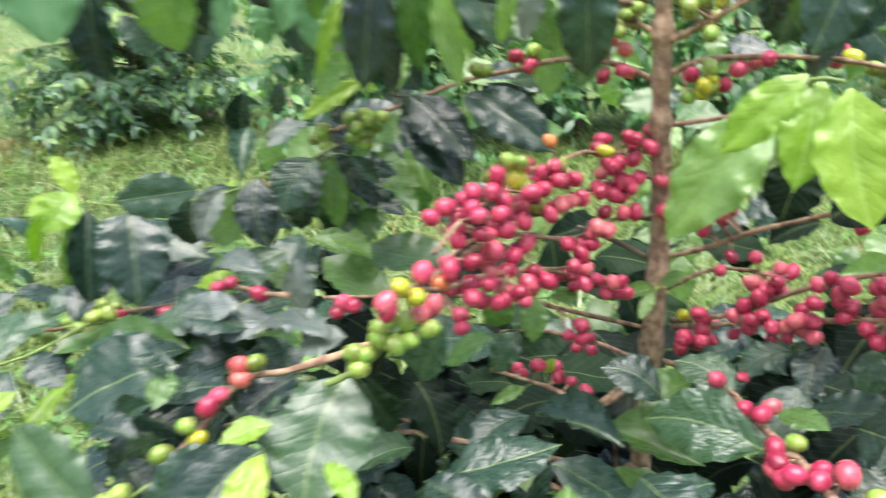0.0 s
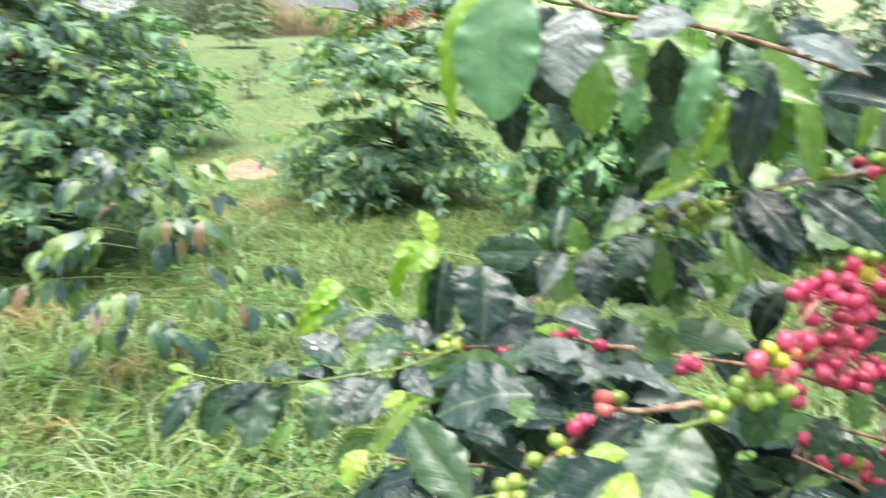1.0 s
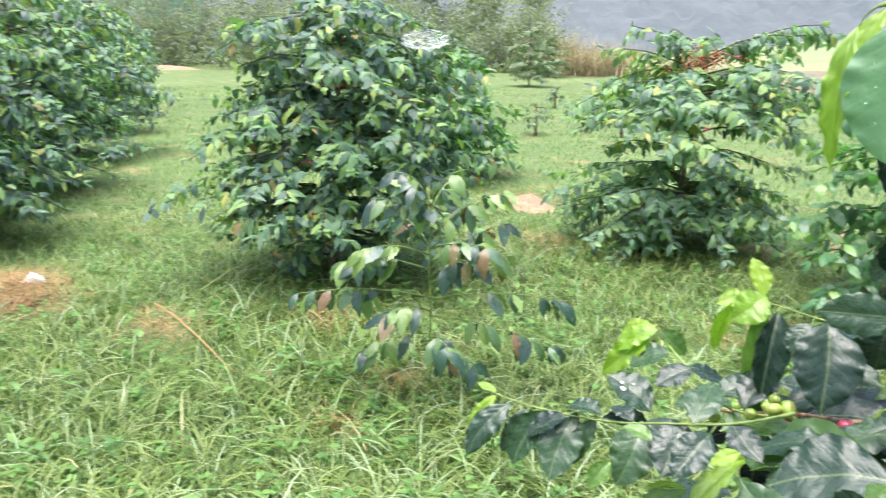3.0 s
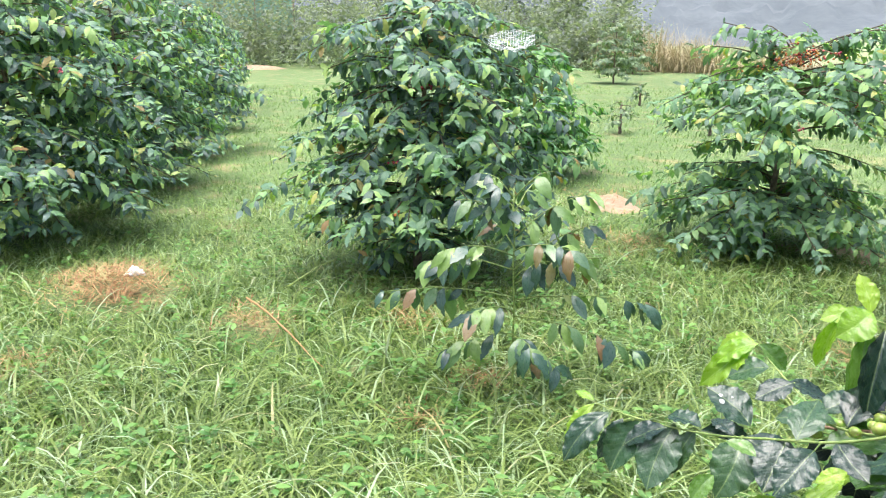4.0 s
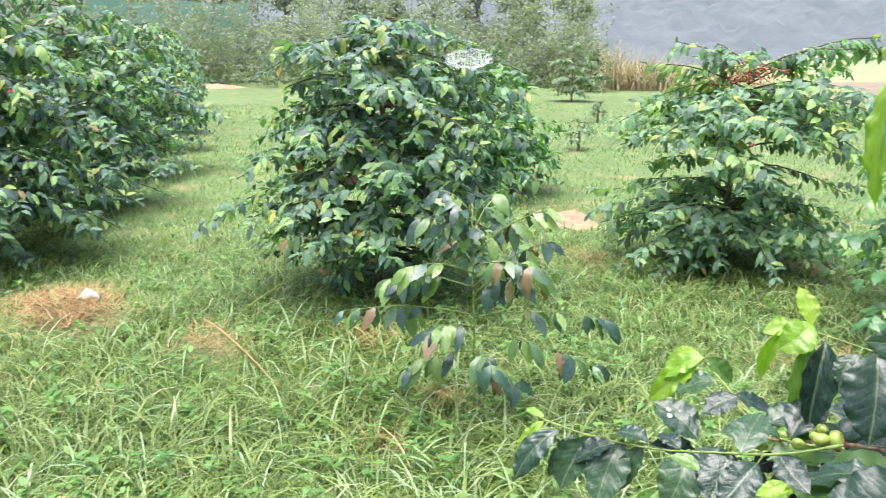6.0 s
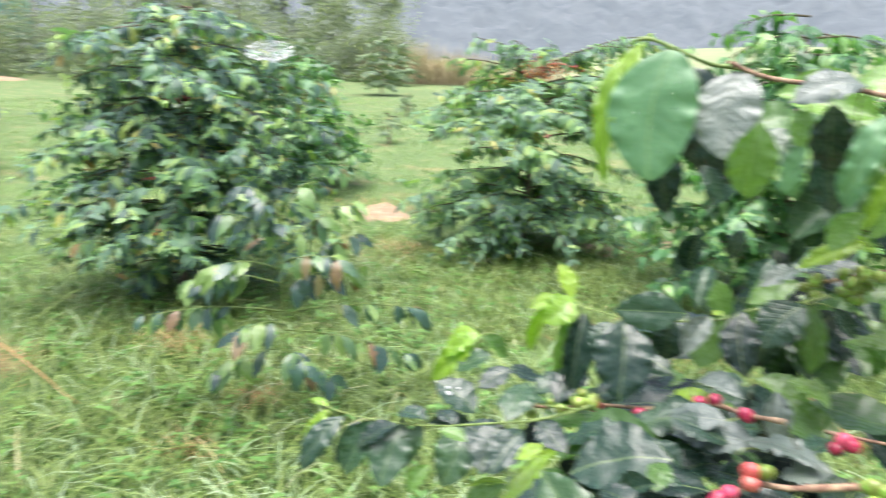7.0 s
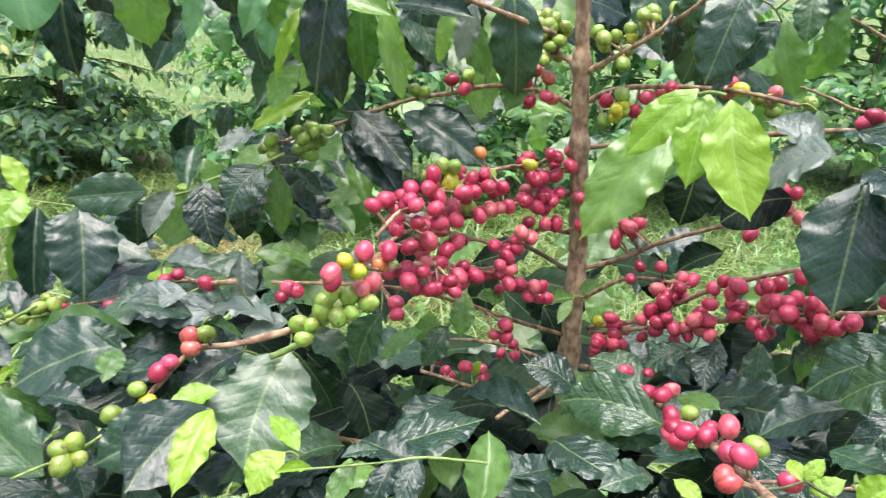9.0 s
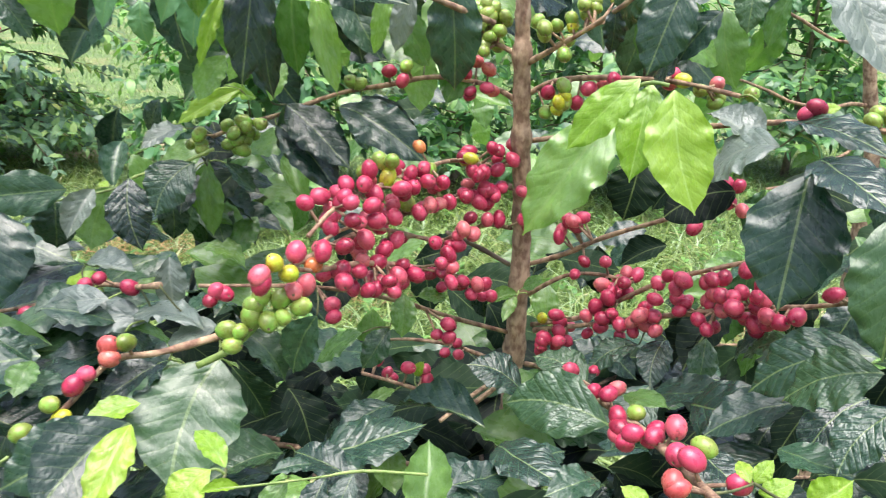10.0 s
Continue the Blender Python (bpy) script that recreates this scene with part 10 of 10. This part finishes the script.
leaf(b_tr2, (0.340, 1.018, 1.439), (0.346, 1.025, 1.395), (-0.22, -0.68, 0.68), 1.30, "d", 11)
leaf(b_tr2, (0.369, 1.423, 1.330), (0.436, 1.386, 1.322), (-0.19, -0.69, 0.71), 1.30, "d", 11)
leaf(b_tr2, (0.391, 1.161, 1.473), (0.371, 1.196, 1.429), (-0.21, -0.69, 0.65), 1.30, "m", 12)
leaf(b_tr2, (0.403, 1.419, 1.426), (0.378, 1.444, 1.373), (-0.18, -0.69, 0.67), 1.30, "l", 11)
leaf(b_tr2, (0.289, 1.215, 1.427), (0.359, 1.186, 1.424), (-0.18, -0.69, 0.67), 1.30, "d", 9)
leaf(b_tr2, (0.361, 1.264, 1.457), (0.340, 1.285, 1.411), (-0.18, -0.69, 0.66), 1.30, "m", 13)
leaf(b_tr2, (0.472, 1.188, 1.405), (0.445, 1.210, 1.348), (-0.25, -0.67, 0.69), 1.30, "m", 10)
leaf(b_up, (-0.012, 1.259, 1.312), (0.046, 1.228, 1.310), (0.01, -0.71, 0.73), 1.24, "d", 13)
leaf(b_up, (-0.149, 1.182, 1.258), (-0.180, 1.130, 1.234), (0.12, -0.69, 0.78), 1.05, "m", 11)
leaf(b_up, (0.030, 1.211, 1.245), (0.110, 1.235, 1.238), (-0.02, -0.70, 0.78), 1.08, "m", 10)
leaf(b_up, (0.001, 1.359, 1.236), (-0.048, 1.375, 1.200), (0.03, -0.70, 0.77), 1.21, "m", 13)
leaf(b_up, (-0.120, 1.305, 1.288), (-0.156, 1.269, 1.259), (0.10, -0.70, 0.75), 1.30, "o", 10)
leaf(b_up, (-0.123, 1.120, 1.253), (-0.055, 1.156, 1.239), (0.08, -0.69, 0.78), 1.12, "m", 9)
leaf(b_up, (-0.006, 1.185, 1.305), (0.005, 1.171, 1.268), (0.02, -0.70, 0.76), 1.30, "d", 11)
leaf(b_up, (-0.059, 1.445, 1.288), (0.026, 1.432, 1.263), (0.03, -0.71, 0.73), 1.28, "m", 8)
leaf(b_up, (-0.206, 1.339, 1.245), (-0.147, 1.364, 1.226), (0.11, -0.69, 0.76), 1.30, "m", 8)
leaf(b_up, (-0.223, 1.229, 1.289), (-0.191, 1.212, 1.237), (0.14, -0.69, 0.76), 1.30, "o", 11)
leaf(b_up, (-0.249, 1.435, 1.154), (-0.228, 1.415, 1.086), (0.14, -0.68, 0.81), 1.30, "m", 10)
leaf(b_up, (-0.201, 1.180, 1.215), (-0.146, 1.174, 1.207), (0.13, -0.68, 0.80), 1.30, "d", 10)
leaf(b_up, (-0.167, 1.139, 1.336), (-0.191, 1.157, 1.290), (0.14, -0.69, 0.74), 1.14, "o", 13)
leaf(b_up, (0.011, 1.160, 1.284), (0.066, 1.115, 1.260), (-0.00, -0.70, 0.77), 1.22, "m", 8)
leaf(b_red, (-0.264, 0.491, 1.286), (-0.279, 0.476, 1.277), (0.33, -0.55, 0.93), 1.14, "y", 1)
leaf(b_red, (-0.281, 0.458, 1.252), (-0.290, 0.437, 1.232), (0.35, -0.50, 0.98), 1.30, "y", 3)
leaf(b_red, (-0.340, 0.452, 1.265), (-0.346, 0.434, 1.247), (0.41, -0.48, 0.95), 1.19, "m", 4)
leaf(b_red, (-0.321, 0.476, 1.279), (-0.345, 0.474, 1.283), (0.19, -0.25, 1.16), 1.30, "m", 2)
leaf(b_up, (-0.158, 0.942, 1.239), (-0.167, 0.894, 1.201), (0.15, -0.66, 0.84), 0.94, "d", 10)
leaf(b_up, (-0.141, 0.992, 1.296), (-0.089, 0.977, 1.270), (0.11, -0.69, 0.79), 1.14, "m", 11)
leaf(b_up, (-0.133, 0.804, 1.325), (-0.150, 0.803, 1.295), (0.15, -0.67, 0.80), 1.17, "o", 9)
leaf(b_up, (-0.052, 0.832, 1.359), (-0.103, 0.833, 1.343), (0.10, -0.69, 0.76), 1.30, "m", 9)
leaf(b_up, (-0.176, 0.887, 1.321), (-0.185, 0.877, 1.279), (0.17, -0.67, 0.79), 1.30, "m", 14)
leaf(b_up, (-0.100, 0.787, 1.338), (-0.137, 0.770, 1.303), (0.14, -0.68, 0.80), 1.28, "o", 9)
leaf(b_up, (-0.152, 0.965, 1.323), (-0.096, 1.007, 1.306), (0.11, -0.69, 0.76), 1.17, "m", 12)
leaf(b_up, (-0.105, 0.777, 1.340), (-0.071, 0.789, 1.324), (0.11, -0.69, 0.79), 1.16, "d", 11)
leaf(b_up, (-0.101, 0.844, 1.334), (-0.130, 0.862, 1.298), (0.12, -0.68, 0.79), 0.97, "m", 9)
leaf(b_up, (-0.097, 0.911, 1.332), (-0.066, 0.869, 1.304), (0.09, -0.69, 0.78), 1.00, "d", 12)
leaf(b_up, (-0.150, 0.879, 1.255), (-0.144, 0.895, 1.210), (0.14, -0.66, 0.84), 1.08, "o", 14)
leaf(b_up, (-0.076, 0.959, 1.264), (-0.111, 0.948, 1.241), (0.09, -0.68, 0.81), 1.30, "m", 8)
leaf(b_up, (-0.111, 0.836, 1.277), (-0.093, 0.807, 1.257), (0.12, -0.67, 0.83), 1.00, "d", 13)
leaf(b_up, (-0.168, 0.919, 1.261), (-0.220, 0.879, 1.264), (0.18, -0.66, 0.81), 1.16, "d", 9)
leaf(b_up, (-0.072, 0.913, 1.317), (-0.120, 0.886, 1.316), (0.10, -0.69, 0.78), 1.11, "m", 10)
leaf(b_up, (-0.130, 0.861, 1.278), (-0.099, 0.833, 1.253), (0.12, -0.67, 0.83), 1.03, "d", 14)
leaf(b_up, (-0.161, 0.885, 1.276), (-0.158, 0.904, 1.215), (0.15, -0.67, 0.83), 1.07, "d", 10)
leaf(b_up, (-0.131, 0.869, 1.262), (-0.072, 0.851, 1.257), (0.11, -0.67, 0.83), 1.22, "d", 13)
leaf(b_up, (-0.142, 0.943, 1.339), (-0.078, 0.923, 1.337), (0.11, -0.69, 0.76), 1.30, "d", 8)
leaf(b_up, (-0.166, 0.885, 1.278), (-0.173, 0.877, 1.242), (0.16, -0.67, 0.82), 1.30, "d", 14)
leaf(b_up, (-0.110, 0.849, 1.307), (-0.140, 0.845, 1.269), (0.13, -0.68, 0.81), 1.30, "d", 8)
leaf(b_up, (-0.059, 0.801, 1.352), (-0.038, 0.761, 1.314), (0.07, -0.69, 0.79), 0.92, "m", 12)
leaf(b_up, (-0.107, 0.898, 1.281), (-0.144, 0.880, 1.281), (0.13, -0.68, 0.81), 1.26, "o", 11)
leaf(b_up, (-0.135, 0.982, 1.320), (-0.124, 0.938, 1.274), (0.12, -0.69, 0.78), 0.98, "d", 11)
leaf(b_up, (-0.089, 0.853, 1.295), (-0.129, 0.846, 1.294), (0.12, -0.68, 0.81), 1.26, "d", 10)
leaf(b_up, (-0.127, 0.956, 1.328), (-0.091, 0.954, 1.313), (0.11, -0.69, 0.77), 1.28, "m", 10)
leaf(b_up, (-0.171, 0.945, 1.275), (-0.155, 0.904, 1.248), (0.15, -0.67, 0.81), 0.92, "m", 13)
leaf(b_up, (-0.143, 0.981, 1.310), (-0.141, 0.995, 1.251), (0.13, -0.68, 0.79), 1.05, "d", 12)
leaf(b_up, (-0.059, 0.954, 1.273), (-0.080, 0.954, 1.220), (0.08, -0.68, 0.82), 1.30, "m", 13)
leaf(b_up, (-0.146, 0.774, 1.309), (-0.101, 0.805, 1.279), (0.14, -0.67, 0.82), 1.07, "m", 9)
leaf(b_up, (-0.107, 0.952, 1.249), (-0.069, 0.909, 1.234), (0.09, -0.68, 0.83), 1.00, "m", 13)
leaf(b_up, (-0.088, 0.796, 1.290), (-0.106, 0.768, 1.257), (0.12, -0.67, 0.84), 1.26, "m", 14)
leaf(b_up, (-0.097, 0.848, 1.307), (-0.040, 0.836, 1.304), (0.09, -0.69, 0.80), 1.25, "m", 14)
leaf(b_up, (-0.144, 0.859, 1.342), (-0.191, 0.845, 1.315), (0.17, -0.68, 0.78), 1.30, "m", 10)
leaf(b_l3, (-0.302, 1.060, 1.307), (-0.330, 1.076, 1.264), (0.15, -0.68, 0.77), 1.30, "d", 10)
leaf(b_l3, (-0.184, 1.101, 1.299), (-0.133, 1.117, 1.287), (0.05, -0.70, 0.77), 1.30, "d", 13)
leaf(b_l3, (-0.284, 1.077, 1.313), (-0.333, 1.073, 1.299), (0.14, -0.69, 0.76), 1.30, "o", 12)
leaf(b_l3, (-0.290, 1.039, 1.341), (-0.304, 1.053, 1.282), (0.14, -0.69, 0.76), 1.18, "d", 12)
leaf(b_l3, (-0.203, 1.070, 1.313), (-0.215, 1.040, 1.264), (0.08, -0.69, 0.78), 1.24, "d", 12)
leaf(b_l3, (-0.252, 0.927, 1.327), (-0.250, 0.884, 1.285), (0.12, -0.68, 0.79), 1.05, "d", 12)
leaf(b_l3, (-0.259, 0.976, 1.300), (-0.232, 0.974, 1.250), (0.11, -0.68, 0.80), 1.29, "m", 8)
leaf(b_l3, (-0.226, 0.987, 1.363), (-0.245, 1.000, 1.321), (0.10, -0.70, 0.75), 1.23, "d", 8)
leaf(b_l3, (-0.189, 0.959, 1.304), (-0.146, 0.986, 1.271), (0.06, -0.69, 0.79), 1.30, "d", 14)
leaf(b_l3, (-0.208, 1.085, 1.257), (-0.255, 1.105, 1.209), (0.09, -0.68, 0.80), 1.30, "d", 10)
leaf(b_l3, (-0.174, 0.963, 1.310), (-0.132, 0.941, 1.316), (0.05, -0.70, 0.78), 1.30, "o", 14)
leaf(b_l3, (-0.270, 1.047, 1.276), (-0.263, 1.007, 1.242), (0.12, -0.68, 0.80), 1.05, "o", 14)
leaf(b_l3, (-0.151, 1.069, 1.277), (-0.143, 1.072, 1.213), (0.04, -0.69, 0.80), 1.30, "m", 8)
leaf(b_l3, (-0.242, 1.072, 1.250), (-0.207, 1.098, 1.224), (0.09, -0.69, 0.80), 1.15, "o", 11)
leaf(b_l3, (-0.228, 1.099, 1.243), (-0.188, 1.074, 1.236), (0.08, -0.69, 0.80), 1.30, "o", 14)
leaf(b_l3, (-0.183, 0.937, 1.299), (-0.148, 0.955, 1.293), (0.06, -0.69, 0.79), 1.30, "d", 8)
leaf(b_l1, (-0.323, 0.649, 1.218), (-0.363, 0.642, 1.183), (0.11, -0.29, 1.16), 1.30, "o", 14)
leaf(b_l1, (-0.314, 0.687, 1.186), (-0.347, 0.679, 1.162), (0.10, -0.29, 1.17), 1.30, "d", 12)
leaf(b_l1, (-0.365, 0.663, 1.191), (-0.337, 0.652, 1.177), (0.11, -0.29, 1.16), 1.30, "d", 9)
leaf(b_l1, (-0.339, 0.731, 1.187), (-0.309, 0.759, 1.175), (0.09, -0.30, 1.15), 1.30, "d", 11)
leaf(b_l1, (-0.444, 0.558, 1.224), (-0.475, 0.537, 1.200), (0.16, -0.26, 1.16), 1.30, "d", 2)
leaf(b_l1, (-0.414, 0.567, 1.232), (-0.450, 0.570, 1.230), (-0.08, -0.16, 0.98), 1.40, "d", 5)
leaf(b_l1, (-0.381, 0.564, 1.239), (-0.409, 0.575, 1.241), (0.01, -0.15, 0.99), 1.35, "d", 1)
leaf(b_l1, (-0.324, 0.552, 1.263), (-0.331, 0.605, 1.279), (0.11, -0.30, 1.15), 1.18, "d", 0)


def bare_plant():
    """A second plant behind, half stripped: a pale stem, long bare twigs with leaf scars and a few leaves left."""
    rnd = random.Random(91)
    tree = thing("coffee_plant", (0.92, 1.40, 0.0), "half-bare coffee plant with thin leafless twigs and pale stem", "coffee plant")
    run = smooth_path([(0.93, 1.40, -0.03), (0.92, 1.395, 0.6), (0.89, 1.388, 1.2), (0.855, 1.383, 1.34), (0.81, 1.38, 1.5), (0.75, 1.375, 1.75)], 6)
    v, f = tube(run, 0.017, 0.007, 10, 0.2, rnd)
    part("stem", raw_mesh("stem", v, f, [bark_stem]), tree)
    for k, (a, b) in enumerate((((0.86, 1.383, 1.33), (0.50, 1.27, 1.40)), ((0.83, 1.38, 1.43), (0.58, 1.30, 1.52)), ((0.87, 1.385, 1.29), (0.62, 1.22, 1.22)), ((0.84, 1.38, 1.40), (1.10, 1.40, 1.46)), ((0.88, 1.386, 1.25), (1.2, 1.32, 1.22)), ((0.89, 1.388, 1.15), (0.55, 1.25, 1.05)), ((0.8, 1.38, 1.52), (1.0, 1.25, 1.62)))):
        pts = bent(a, b, 0.02, 9, 0.006, rnd)
        v, f = tube(pts, 0.0032, 0.0016, 6, 0.5, rnd)
        twig = part("branch", raw_mesh("branch", v, f, [bark_twig]), tree)
        _runs[twig.name] = pts
        for s in (6, 8) if k < 3 else (4, 6, 8):
            p = pts[s]
            for sg in (-1, 1):
                if rnd.random() < 0.45:
                    continue
                d = Vector((rnd.uniform(-0.6, 0.6), rnd.uniform(-0.5, 0.3), rnd.uniform(-1.0, -0.2))).normalized()
                leaf(twig, p, p + d * rnd.uniform(0.07, 0.12), (rnd.uniform(-0.4, 0.4), -0.8, 0.7), 1.0, rnd.choice("ddm"), rnd.randrange(7))


bare_plant()
coffee_tree((3.3, 6.2), [(0.15, 0.6, 0.95, 1.0, 20), (0.6, 1.2, 0.95, 0.8, 24), (1.2, 1.75, 0.75, 0.45, 16)], 81, "leafy coffee tree in the next row", single=0, leaf_len=0.13, mat_joined=foliage_fresh)
coffee_tree((0.50, 5.3), [(0.12, 0.5, 0.6, 0.66, 14), (0.5, 1.15, 0.66, 0.4, 18)], 84, "small leafy coffee tree behind the cherry branches", single=0, leaf_len=0.135, mat_joined=foliage_fresh)
coffee_tree((1.45, 5.4), [(0.15, 0.6, 0.8, 0.85, 18), (0.6, 1.3, 0.85, 0.7, 24), (1.3, 1.7, 0.7, 0.4, 14)], 82, "leafy coffee tree behind the fruiting plant", single=0, leaf_len=0.13, mat_joined=foliage_fresh)
